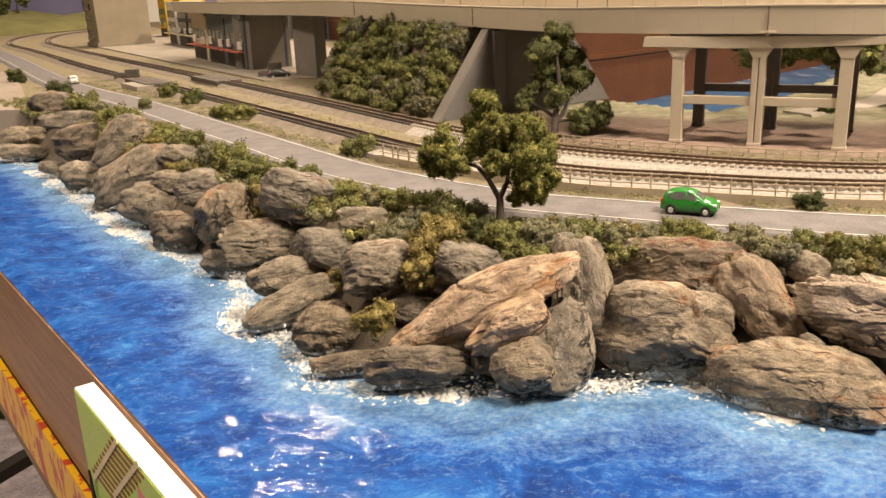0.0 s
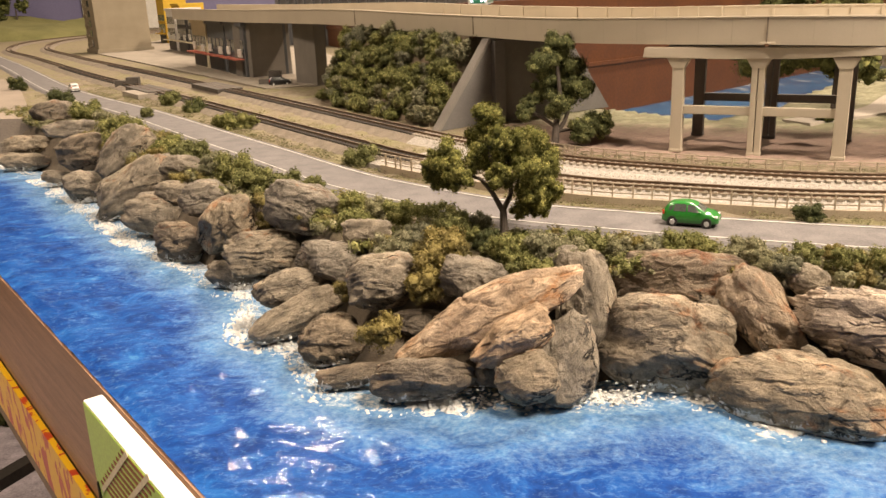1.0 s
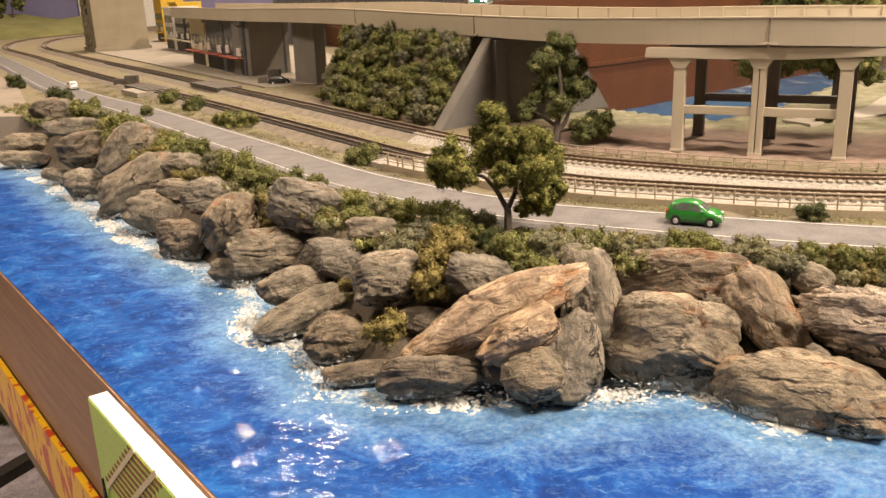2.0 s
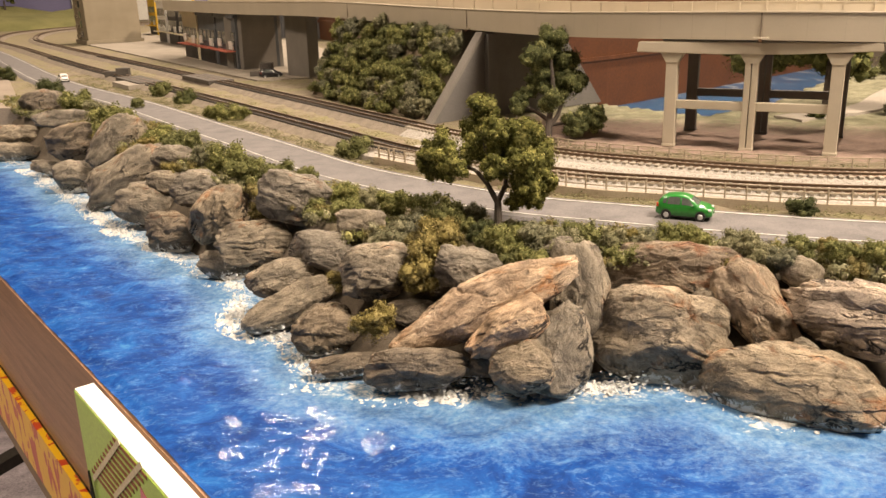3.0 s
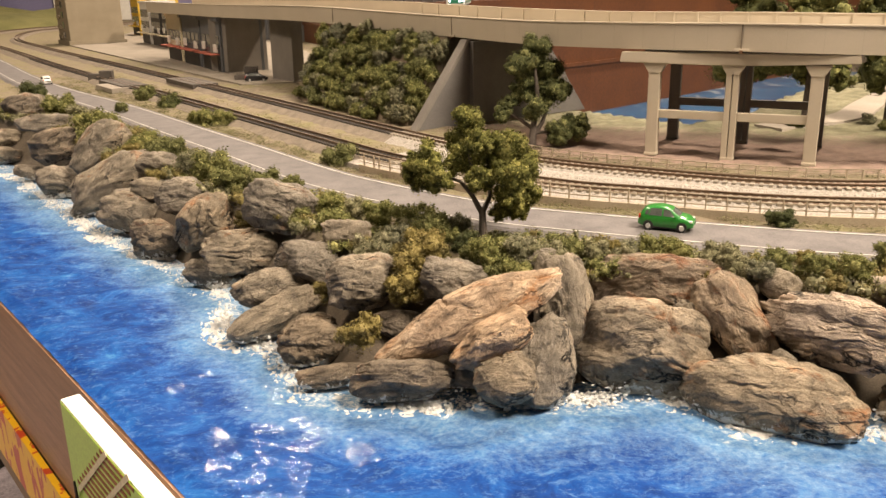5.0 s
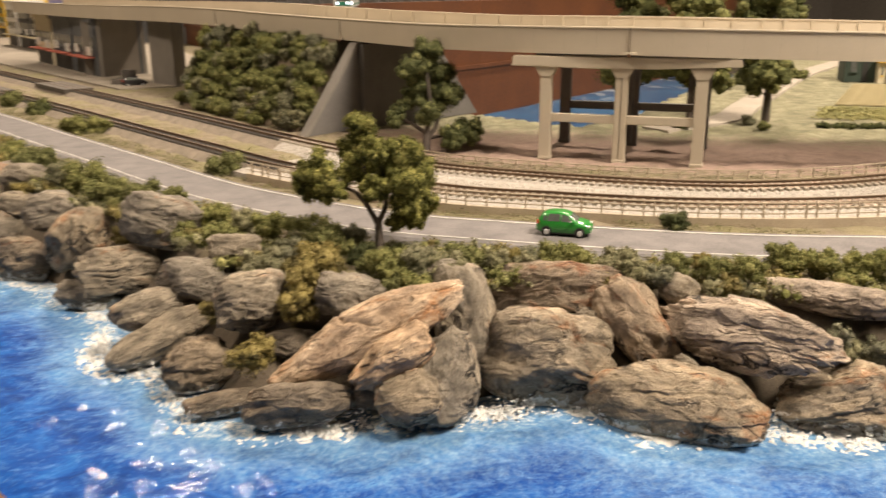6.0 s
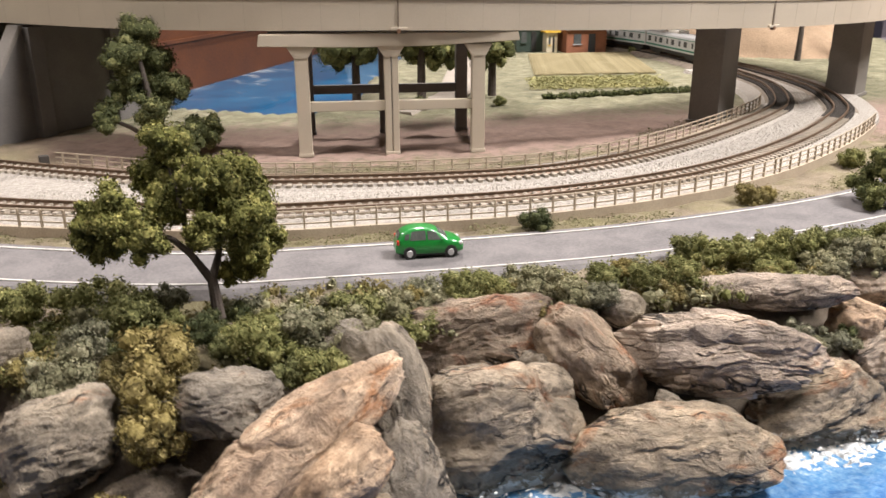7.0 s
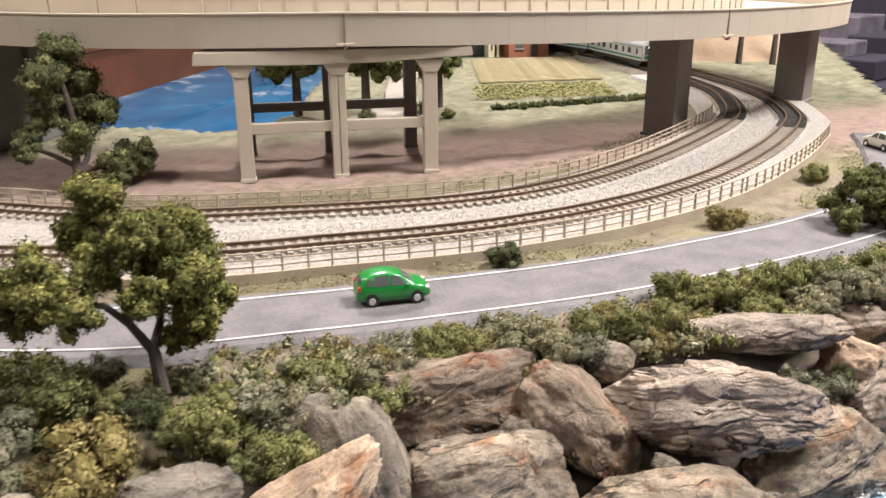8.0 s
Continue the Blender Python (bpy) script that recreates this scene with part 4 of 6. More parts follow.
def tree(x, y, lobes, trunk, material, label, count=7000, size=0.0011, seed=1):
    """lobes: offsets from the foot and radii; trunk: limbs as (from, to, radii)."""
    t = thing("tree", label, "tree", pose(x, y, 0))
    bm = bmesh.new()
    for a, b, r0, r1 in trunk:
        tube(bm, a, b, r0, r1, 10)
    part("trunk", bm, BARK, t)
    rng = np.random.default_rng(seed)
    tufts = []
    for cx, cy, cz, r in lobes:
        tufts.append((cx, cy, cz, 0.78 * r))
        for _ in range(11):
            d = rng.normal(size=3)
            d /= np.linalg.norm(d)
            tufts.append((cx + 0.82 * r * d[0], cy + 0.82 * r * d[1], cz + 0.82 * r * d[2], r * rng.uniform(0.3, 0.46)))
    v, f = flock(rng, tufts, count, size, 0.8)
    part("crown", mesh_of("crown", v, f, material), None, t)
    return t


tree(0.0260, 0.3440, [(-0.0046, 0.0068, 0.0517, 0.0071), (-0.0075, 0.0127, 0.0438, 0.0067), (-0.0008, -0.0036, 0.0453, 0.0055), (-0.0049, 0.0065, 0.0375, 0.0072), (-0.0224, 0.0021, 0.0366, 0.0080), (-0.0262, 0.0080, 0.0284, 0.0072), (-0.0182, -0.0083, 0.0301, 0.0060), (-0.0284, 0.0057, 0.0345, 0.0048), (0.0107, 0.0027, 0.0387, 0.0085), (0.0197, 0.0087, 0.0313, 0.0082), (0.0106, -0.0084, 0.0302, 0.0078), (0.0200, 0.0015, 0.0218, 0.0062), (0.0111, -0.0033, 0.0196, 0.0071), (0.0166, 0.0030, 0.0130, 0.0048), (-0.0010, -0.0085, 0.0295, 0.0055), (0.0062, 0.0053, 0.0337, 0.0057), (-0.0096, 0.0012, 0.0338, 0.0052), (0.0074, 0.0028, 0.0122, 0.0039)],
     [((0.0000, -0.0084, 0.0031), (0.0002, -0.0050, 0.0139), 0.0019, 0.0015), ((-0.0000, -0.0050, 0.0139), (-0.0042, -0.0026, 0.0217), 0.0013, 0.0010), ((-0.0042, -0.0026, 0.0217), (-0.0087, -0.0009, 0.0270), 0.0010, 0.0008), ((-0.0087, -0.0009, 0.0270), (-0.0156, -0.0001, 0.0296), 0.0008, 0.0005), ((-0.0000, -0.0050, 0.0139), (0.0036, -0.0030, 0.0205), 0.0013, 0.0010), ((0.0036, -0.0030, 0.0205), (0.0043, -0.0007, 0.0277), 0.0010, 0.0008), ((0.0043, -0.0007, 0.0277), (0.0104, 0.0006, 0.0320), 0.0008, 0.0005), ((-0.0042, -0.0026, 0.0217), (-0.0043, 0.0015, 0.0348), 0.0010, 0.0008), ((-0.0043, 0.0015, 0.0348), (-0.0054, 0.0057, 0.0483), 0.0008, 0.0006)],
     LEAF_TREE, "model tree with bare forked trunk and olive foam crown", 52000, 0.00055, 21)
tree(0.0860, 0.5770, [(-0.0010, 0.0099, 0.0618, 0.0125), (0.0059, 0.0154, 0.0458, 0.0143), (-0.0124, -0.0025, 0.0555, 0.0100), (-0.0090, 0.0086, 0.0372, 0.0095), (0.0097, 0.0016, 0.0353, 0.0117), (0.0195, 0.0128, 0.0377, 0.0080), (-0.0020, -0.0112, 0.0276, 0.0092), (-0.0213, 0.0053, 0.0264, 0.0071), (-0.0242, -0.0025, 0.0216, 0.0063), (0.0235, -0.0100, 0.0128, 0.0096), (0.0127, -0.0166, 0.0105, 0.0085), (0.0290, -0.0120, 0.0150, 0.0063)],
     [((-0.0043, -0.0094, -0.0001), (-0.0030, -0.0052, 0.0133), 0.0028, 0.0022), ((-0.0030, -0.0052, 0.0133), (0.0005, 0.0006, 0.0319), 0.0022, 0.0017), ((0.0005, 0.0006, 0.0319), (-0.0011, 0.0088, 0.0581), 0.0017, 0.0011), ((-0.0031, -0.0058, 0.0114), (-0.0126, -0.0036, 0.0182), 0.0015, 0.0012), ((-0.0126, -0.0036, 0.0182), (-0.0221, -0.0020, 0.0234), 0.0012, 0.0009), ((-0.0028, -0.0069, 0.0077), (0.0029, -0.0047, 0.0150), 0.0018, 0.0014), ((0.0029, -0.0047, 0.0150), (0.0095, 0.0004, 0.0315), 0.0014, 0.0011), ((-0.0020, -0.0066, 0.0088), (0.0106, -0.0063, 0.0098), 0.0012, 0.0010), ((0.0106, -0.0063, 0.0098), (0.0224, -0.0054, 0.0131), 0.0010, 0.0007)],
     LEAF_MID, "model tree with dark green foam crown beside the viaduct", 36000, 0.0007, 22)
tree(0.3150, 0.2830, [(-0.0133, 0.0057, 0.0177, 0.0078), (-0.0139, 0.0135, 0.0090, 0.0061), (-0.0254, 0.0032, 0.0075, 0.0059), (-0.0090, 0.0001, 0.0132, 0.0078), (-0.0014, -0.0008, 0.0010, 0.0071), (-0.0092, -0.0092, 0.0105, 0.0091), (-0.0088, 0.0039, 0.0220, 0.0055), (0.0091, -0.0032, 0.0155, 0.0085)],
     [((-0.0125, -0.0072, -0.0097), (-0.0101, -0.0038, 0.0023), 0.0020, 0.0016), ((-0.0101, -0.0038, 0.0023), (-0.0073, -0.0014, 0.0132), 0.0016, 0.0012)],
     LEAF_MID, "low model tree with dark olive crown beside the road", 24000, 0.0006, 23)
tree(0.2740, 0.6800, [(0.0044, -0.0074, 0.0380, 0.0122), (-0.0155, 0.0100, 0.0380, 0.0175), (0.0034, 0.0073, 0.0450, 0.0153), (0.0139, 0.0101, 0.0450, 0.0120), (0.0114, -0.0149, 0.0550, 0.0164), (-0.0104, 0.0116, 0.0550, 0.0152), (-0.0064, -0.0025, 0.0650, 0.0122), (-0.0120, 0.0055, 0.0650, 0.0159), (0.0037, -0.0037, 0.0780, 0.0180), (0.0154, 0.0059, 0.0780, 0.0159), (0.0060, -0.0036, 0.0900, 0.0128), (0.0071, 0.0008, 0.0900, 0.0139), (-0.0005, 0.0125, 0.1000, 0.0176), (-0.0046, 0.0023, 0.1000, 0.0139), (0.002, 0.003, 0.1130, 0.0140), (-0.004, 0.001, 0.1250, 0.0115)],
     [((0, 0, 0), (0, 0, 0.05), 0.0035, 0.0025), ((0, 0, 0.05), (0.003, 0, 0.115), 0.0025, 0.001)],
     LEAF_MID, "tall dark green model tree behind the viaduct", 20000, 0.0009, 30)
tree(0.3110, 0.6460, [(0.0004, 0.0144, 0.0380, 0.0129), (0.0144, -0.0060, 0.0380, 0.0145), (0.0105, -0.0029, 0.0450, 0.0153), (-0.0151, 0.0081, 0.0450, 0.0152), (-0.0054, 0.0092, 0.0550, 0.0138), (-0.0015, -0.0117, 0.0550, 0.0144), (-0.0095, -0.0076, 0.0650, 0.0165), (-0.0070, -0.0005, 0.0650, 0.0179), (0.0148, 0.0072, 0.0780, 0.0152), (-0.0071, -0.0109, 0.0780, 0.0178), (0.0005, -0.0123, 0.0900, 0.0157), (0.0089, 0.0036, 0.0900, 0.0175), (-0.0147, 0.0009, 0.1000, 0.0148), (-0.0140, 0.0045, 0.1000, 0.0171), (0.002, 0.003, 0.1130, 0.0140), (-0.004, 0.001, 0.1250, 0.0115)],
     [((0, 0, 0), (0, 0, 0.05), 0.0035, 0.0025), ((0, 0, 0.05), (0.003, 0, 0.115), 0.0025, 0.001)],
     LEAF_MID, "tall dark green model tree behind the viaduct", 20000, 0.0009, 31)
tree(0.3740, 0.6390, [(-0.0076, -0.0064, 0.0380, 0.0169), (-0.0131, 0.0032, 0.0380, 0.0164), (-0.0100, -0.0142, 0.0450, 0.0136), (0.0050, 0.0020, 0.0450, 0.0129), (-0.0022, 0.0054, 0.0550, 0.0145), (0.0043, 0.0150, 0.0550, 0.0161), (-0.0035, -0.0100, 0.0650, 0.0141), (0.0004, 0.0125, 0.0650, 0.0167), (-0.0058, 0.0136, 0.0780, 0.0148), (0.0062, -0.0126, 0.0780, 0.0126), (-0.0095, 0.0123, 0.0900, 0.0161), (0.0112, 0.0046, 0.0900, 0.0144), (0.0005, 0.0030, 0.1000, 0.0172), (-0.0020, 0.0126, 0.1000, 0.0157), (0.002, 0.003, 0.1130, 0.0140), (-0.004, 0.001, 0.1250, 0.0115)],
     [((0, 0, 0), (0, 0, 0.05), 0.0035, 0.0025), ((0, 0, 0.05), (0.003, 0, 0.115), 0.0025, 0.001)],
     LEAF_MID, "tall dark green model tree behind the viaduct", 20000, 0.0009, 32)

# ---- viaduct ----
viaduct = thing("viaduct", "long curved beige concrete model viaduct deck on piers", "viaduct")
DEPTH = 0.075
part("deck", sweep("deck", DECK, [(0.0, 0.0), (0.0, 0.008), (DEPTH, 0.008), (DEPTH, 0.0)], CONCRETE), None, viaduct)
part("near_parapet", sweep("near_parapet", DECK, [(-0.002, -0.0005), (-0.0025, 0.0155), (0.0, 0.0155), (0.0, -0.0005)], CONCRETE), None, viaduct)
part("far_parapet", sweep("far_parapet", offset(DECK, DEPTH), [(0.0, -0.0005), (0.0, 0.0195), (0.0025, 0.0195), (0.002, -0.0005)], CONCRETE), None, viaduct)

# ---- hall ----
HALL = surface("hall_paint", (0.15, 0.135, 0.115), (0.20, 0.18, 0.155), 2, 60, 0.8, 0.05, 0.001)
CARPET = surface("hall_floor", (0.06, 0.05, 0.05), (0.11, 0.09, 0.09), 8, 400, 0.9, 0.3, 0.001)
for name, dims in (("wall_north", (-3.2, 3.2, 4.6, 4.7, -0.9, 1.6)), ("wall_south", (-3.2, 3.2, -3.1, -3.0, -0.9, 1.6)), ("wall_east", (3.1, 3.2, -3.0, 4.6, -0.9, 1.6)),
                   ("wall_west", (-3.2, -3.1, -3.0, 4.6, -0.9, 1.6))):
    tagged(part(name, boxed(*dims), HALL), "dim taupe painted hall wall", "wall", kind="structure")
tagged(part("ceiling", boxed(-3.2, 3.2, -3.1, 4.7, 1.6, 1.7), HALL), "dim taupe hall ceiling", "ceiling", kind="structure")
tagged(part("floor", boxed(-3.2, 3.2, -3.1, 4.7, -1.0, -0.9), CARPET), "dark carpeted hall floor", "floor", kind="structure")

# ---- viaduct supports ----
def plan_frame(x, y, dx, dy, z=0.0):
    """A pose whose x axis runs along (dx, dy) in plan."""
    return pose(x, y, z, 0, 0, math.degrees(math.atan2(dy, dx)))


# concrete grey with the deck's shade put into the colour, for parts beneath it
SHADE_GREY = surface("shade_tinted_concrete", (0.10, 0.095, 0.09), (0.16, 0.15, 0.14), 25, 900, 0.75, 0.15, 0.0003, speck=0.18)
RUST_BIT = surface("brown_clip", (0.12, 0.06, 0.035), (0.2, 0.11, 0.06), 200, 1500, 0.6)


def bent(m, material, label):
    """A frame of three columns, cross beams and a cap beam."""
    t = thing("viaduct_bent", label, "viaduct pier", m, "viaduct bents")
    part("cap_beam", prism([(-0.070, 0.0585), (-0.069, 0.0648), (0.069, 0.0648), (0.070, 0.0600), (0.02, 0.0578), (-0.02, 0.0575)], 0.009, 0.0004), material, t).location = (0, -0.0045, 0)
    for s in (-0.0477, 0.0, 0.0477):
        bm = bmesh.new()
        for lo, hi in (((-0.0038, -0.0003), (0.0003, 0.0038)) if s == 0 else ((-0.0036, 0.0036),)):
            box(bm, lo, hi, -0.003, 0.003, 0.0, 0.054, 0.0003)
        column = part("column", bm, material, t)
        column.location.x = s
        part("capital", prism([(-0.0036, 0.0520), (-0.0075, 0.0585), (0.0075, 0.0585), (0.0036, 0.0520)], 0.0068, 0.0002), material, column).location = (0, -0.0034, 0)
        part("column_foot", boxed(-0.0040, 0.0040, -0.0034, 0.0034, -0.001, 0.0009, 0.0002), material, column)
    for s in (-0.0477, 0.0):
        part("cross_beam", boxed(s + 0.0030, s + 0.0445, -0.002, 0.002, 0.0235, 0.0288, 0.0003), material, t)
    return t


FRONT_BENT = plan_frame(0.1963, 0.5085, 0.873, -0.487)
bent(FRONT_BENT, CONCRETE, "beige three-column frame under the viaduct deck")
# rear copy of the frame, painted darker to look shaded
bent(FRONT_BENT @ pose(0, 0.066, 0), SHADE_GREY, "three-column frame under the viaduct deck, shade painted into its grey")


def pier(x, y, dx, dy, w, d, top, material, label, base=-0.001):
    t = thing("viaduct_pier", label, "viaduct pier", plan_frame(x, y, dx, dy), "viaduct piers")
    part("shaft", prism([(0.0, base), (w, base), (w * 0.985, top), (w * 0.015, top)], d, 0.0004), material, t)
    part("footing", boxed(-0.0012, w + 0.0012, -0.0012, d + 0.0012, base, 0.0016, 0.0003), material, t)
    part("bearing", boxed(0.002, w - 0.002, 0.002, d - 0.002, top - 0.0002, top + 0.0014), SHADE_GREY, t)
    return t


pier(0.4090, 0.4520, 0.943, 0.333, 0.036, 0.019, 0.0625, CONCRETE_GREY, "square grey concrete viaduct pier beside the tracks")
pier(0.588, 0.459, 0.97, 0.24, 0.030, 0.022, 0.0612, CONCRETE_GREY, "square grey concrete viaduct pier beyond the tracks")
pier(-0.245, 1.172, 0.78, 0.63, 0.062, 0.05, 0.0755, CONCRETE_GREY, "broad grey pier wall under the viaduct")
pier(-0.140, 1.038, 0.78, 0.63, 0.016, 0.05, 0.0745, CONCRETE_GREY, "slim grey pier under the viaduct")

# panel joints, clips and joint plates along the near side of the deck
run = np.r_[0, np.cumsum(np.linalg.norm(np.diff(DECK[:, :2], axis=0), axis=1))]


def on_deck(x):
    i = int(np.abs(DECK[:, 0] - x).argmin())
    d = DECK[min(i + 1, len(DECK) - 1)] - DECK[max(i - 1, 0)]
    return DECK[i], d / np.linalg.norm(d[:2])


PANEL = surface("panel_line", (0.41, 0.36, 0.28), (0.46, 0.405, 0.32), 200, 1500, 0.8)
line_shape = None
for s in np.arange(0.3, run[-1] - 0.25, 0.021):
    i = min(int(np.searchsorted(run, s)), len(DECK) - 2)
    d = DECK[i + 1] - DECK[i]
    o = part("panel_line", boxed(-0.00012, 0.00012, -0.00004, 0.0003, 0.0002, 0.0150) if line_shape is None else line_shape, PANEL if line_shape is None else None, viaduct)
    line_shape = o.data
    o.matrix_basis = plan_frame(DECK[i, 0], DECK[i, 1], d[0], d[1], DECK[i, 2]) @ Matrix.Translation((0, -0.00202, 0)) @ Matrix.Rotation(radians(1.85), 4, "X")
JOINT = surface("joint_shadow", (0.16, 0.13, 0.10), (0.25, 0.2, 0.15), 200, 1500, 0.8)
for x in (-0.075, 0.037, 0.198, 0.4205):
    p, d = on_deck(x)
    m = plan_frame(p[0], p[1], d[0], d[1], p[2])
    gap = part("expansion_joint", boxed(-0.0004, 0.0004, -0.0028, 0.001, -0.0006, 0.0156), JOINT, viaduct, "dark joint between deck sections")
    gap.matrix_basis = m
    clip = part("joint_clip", boxed(-0.004, 0.005, -0.0036, -0.001, -0.0004, 0.0011, 0.0002), CONCRETE, viaduct, "beige plastic joint clip")
    clip.matrix_basis = m
    pin = part("clip_pin", boxed(-0.0008, 0.0012, -0.0038, -0.001, -0.0019, 0.0003, 0.0002), RUST_BIT, viaduct, "brown metal pin")
    pin.matrix_basis = m
part("near_coping", sweep("near_coping", DECK, [(-0.0031, 0.0152), (-0.0031, 0.0160), (0.0004, 0.0160), (0.0004, 0.0152)], CONCRETE), None, viaduct)
part("far_coping", sweep("far_coping", offset(DECK, DEPTH), [(-0.0004, 0.0192), (-0.0004, 0.0200), (0.0031, 0.0200), (0.0031, 0.0192)], CONCRETE), None, viaduct)
post_shape = None
for k, x in enumerate(np.arange(-0.05, 0.60, 0.017)):
    p, d = on_deck(x)
    q = p[:2] + np.array([-d[1], d[0]]) * DEPTH
    post = part("inner_rib", boxed(-0.0006, 0.0006, -0.0009, 0.0002, 0.008, 0.0194) if post_shape is None else post_shape, CONCRETE if post_shape is None else None, viaduct)
    post_shape = post.data
    post.matrix_basis = plan_frame(q[0], q[1], d[0], d[1], p[2])

# ---- embankment and abutment ----
UP_W = Vector((0.727, 0.687))
BANK_D = Vector((0.49, -0.872))


def bank_point(along, w, z, foot=(-0.117, 0.874)):
    p = Vector(foot) + BANK_D * along + UP_W * w
    return Vector((p.x, p.y, z))


bankment = thing("embankment", "steep embankment covered with clumped olive foam shrubs", "embankment")
bm = bmesh.new()
ring = [[bm.verts.new(bank_point(s, w, z)) for w, z in ((0.0, -0.001), (0.05, 0.0735 - 0.0065 * s / 0.228), (0.12, 0.0735 - 0.0065 * s / 0.228), (0.12, -0.001))] for s in (0.0, 0.228)]
for i in range(4):
    bm.faces.new((ring[0][i], ring[0][(i + 1) % 4], ring[1][(i + 1) % 4], ring[1][i]))
bm.faces.new(ring[0][::-1])
bm.faces.new(ring[1])
part("soil_body", bm, SOIL, bankment)
rng = np.random.default_rng(5)
SHRUBS = []
for k, tone in enumerate((LEAF_OLIVE, LEAF_MID, LEAF_SAGE, LEAF_OLIVE)):
    lobes = [(0, 0, 0.1, 0.7)] + [(0.7 * math.cos(a), 0.7 * math.sin(a), rng.uniform(-0.1, 0.6), rng.uniform(0.3, 0.45)) for a in np.linspace(0, 6.28, 8)[:-1]]
    v, f = flock(rng, lobes, 1700, 0.095, 0.64)
    SHRUBS.append(mesh_of("shrub", v, f, tone))
for row in range(6):
    for s in np.arange(0.004, 0.240, 0.0125):
        g = (row + 0.5 + rng.uniform(-0.35, 0.35)) / 6
        along = s + rng.uniform(-0.004, 0.004)
        o = part("shrub", SHRUBS[rng.integers(4)], None, bankment)
        q = bank_point(along, 0.05 * g - 0.002, (0.0725 - 0.0065 * along / 0.228) * g)
        size = rng.uniform(0.0062, 0.0115)
        o.matrix_basis = pose(q.x, q.y, q.z, 30, 0, rng.uniform(0, 360)) @ Matrix.Diagonal((size, size, size, 1))

abut = thing("abutment", "grey concrete abutment with slanted wing walls", "abutment", plan_frame(-0.003, 0.656, 0.84, 0.54))
part("wing_wall", prism([(0, -0.001), (0.003, -0.001), (0.054, 0.0645), (0.054, 0.0665), (0.0515, 0.0665)], -0.009, 0.0002), CONCRETE_GREY, abut, "pale sloping coping of the wing wall")
# wall and pilasters carry the shade under the deck in their colour
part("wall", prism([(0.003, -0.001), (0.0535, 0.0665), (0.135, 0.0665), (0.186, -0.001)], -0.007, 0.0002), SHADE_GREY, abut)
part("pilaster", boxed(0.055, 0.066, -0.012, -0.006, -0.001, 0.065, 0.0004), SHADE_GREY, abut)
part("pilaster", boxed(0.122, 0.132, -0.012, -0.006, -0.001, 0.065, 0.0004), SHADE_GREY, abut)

# ---- fences ----
def fence(path, label, height=0.0105, rails=(0.0052, 0.0079, 0.0101), wall=0.0034, gap=0.0092):
    t = thing("fence", label, "fence", None, "trackside fences")
    part("base_wall", sweep("base_wall", path, [(0.0011, -0.004), (0.0011, wall), (-0.0011, wall), (-0.0011, -0.004)], FENCE), None, t)
    for z in rails:
        part("rail", sweep("fence_rail", path, [(0.00025, z), (0.00025, z + 0.00055), (-0.0003, z + 0.00055), (-0.0003, z)], FENCE), None, t)
    run = np.r_[0, np.cumsum(np.linalg.norm(np.diff(path, axis=0), axis=1))]
    shape = None
    for s in np.arange(0.001, run[-1], gap):
        i = min(int(np.searchsorted(run, s)), len(path) - 2)
        d = path[i + 1] - path[i]
        post = part("post", boxed(-0.00036, 0.00036, -0.0006, 0.0004, 0.0, height + 0.0003, 0.0001) if shape is None else shape, FENCE if shape is None else None, t)
        shape = post.data
        post.matrix_basis = plan_frame(path[i, 0], path[i, 1], d[0], d[1])
    return t


fence(within(offset(RAIL_A, -0.0195), -0.035, 0.475), "tan plastic fence on a low wall beside the outer track")
fence(within(offset(RAIL_B, 0.0192), 0.035, 0.497), "tan plastic fence along the inner track", 0.0095, (0.0040, 0.0066, 0.0091), 0.0025)
tagged(part("signal_box", boxed(0.028, 0.0325, 0.578, 0.582, -0.001, 0.0075, 0.0003), SLEEPER), "small black relay box at the fence end", "relay box")


# ---- sleepers ----
def sleepers(rail, parent):
    centre = offset(rail, 0.0045)
    d = np.gradient(centre, axis=0)
    shapes = {}
    rest = bmesh.new()
    for i in range(len(centre)):
        x, y = centre[i]
        m = plan_frame(x, y, d[i, 0], d[i, 1])
        pale = x > -0.01 and x < 0.47 and y < 0.75
        if -0.16 < x < 0.62 and y < 0.85:
            if pale not in shapes:
                bm = boxed(-0.0011, 0.0011, -0.0088, 0.0088, 0.0026, 0.0044, 0.00015)
                for side in (-0.0045, 0.0045):
                    box(bm, -0.0007, 0.0007, side - 0.0015, side + 0.0015, 0.004, 0.0047)
                ob = part("sleeper", bm, SLEEPER_PALE if pale else SLEEPER, parent)
                shapes[pale] = ob.data
            else:
                ob = part("sleeper", shapes[pale], None, parent)
            ob.matrix_basis = m
        elif y < 1.5:
            bmesh.ops.create_cube(rest, size=1, matrix=m @ Matrix.Translation((0, 0, 0.0036)) @ Matrix.Diagonal((0.0022, 0.0176, 0.0016, 1)))
    tagged(part("sleeper_run", rest, SLEEPER, parent), kind="stuff")


sleepers(RAIL_A, track_a)
sleepers(RAIL_B, track_b)


# ---- cars ----
GLASS = surface("window_glass", (0.05, 0.055, 0.055), (0.10, 0.11, 0.11), 300, 2000, 0.06, 0)
CAR_GLASS = surface("car_glass", (0.06, 0.068, 0.06), (0.12, 0.13, 0.12), 300, 2000, 0.05, 0)
TYRE = surface("tyre_rubber", (0.018, 0.018, 0.018), (0.03, 0.03, 0.03), 300, 2500, 0.8)
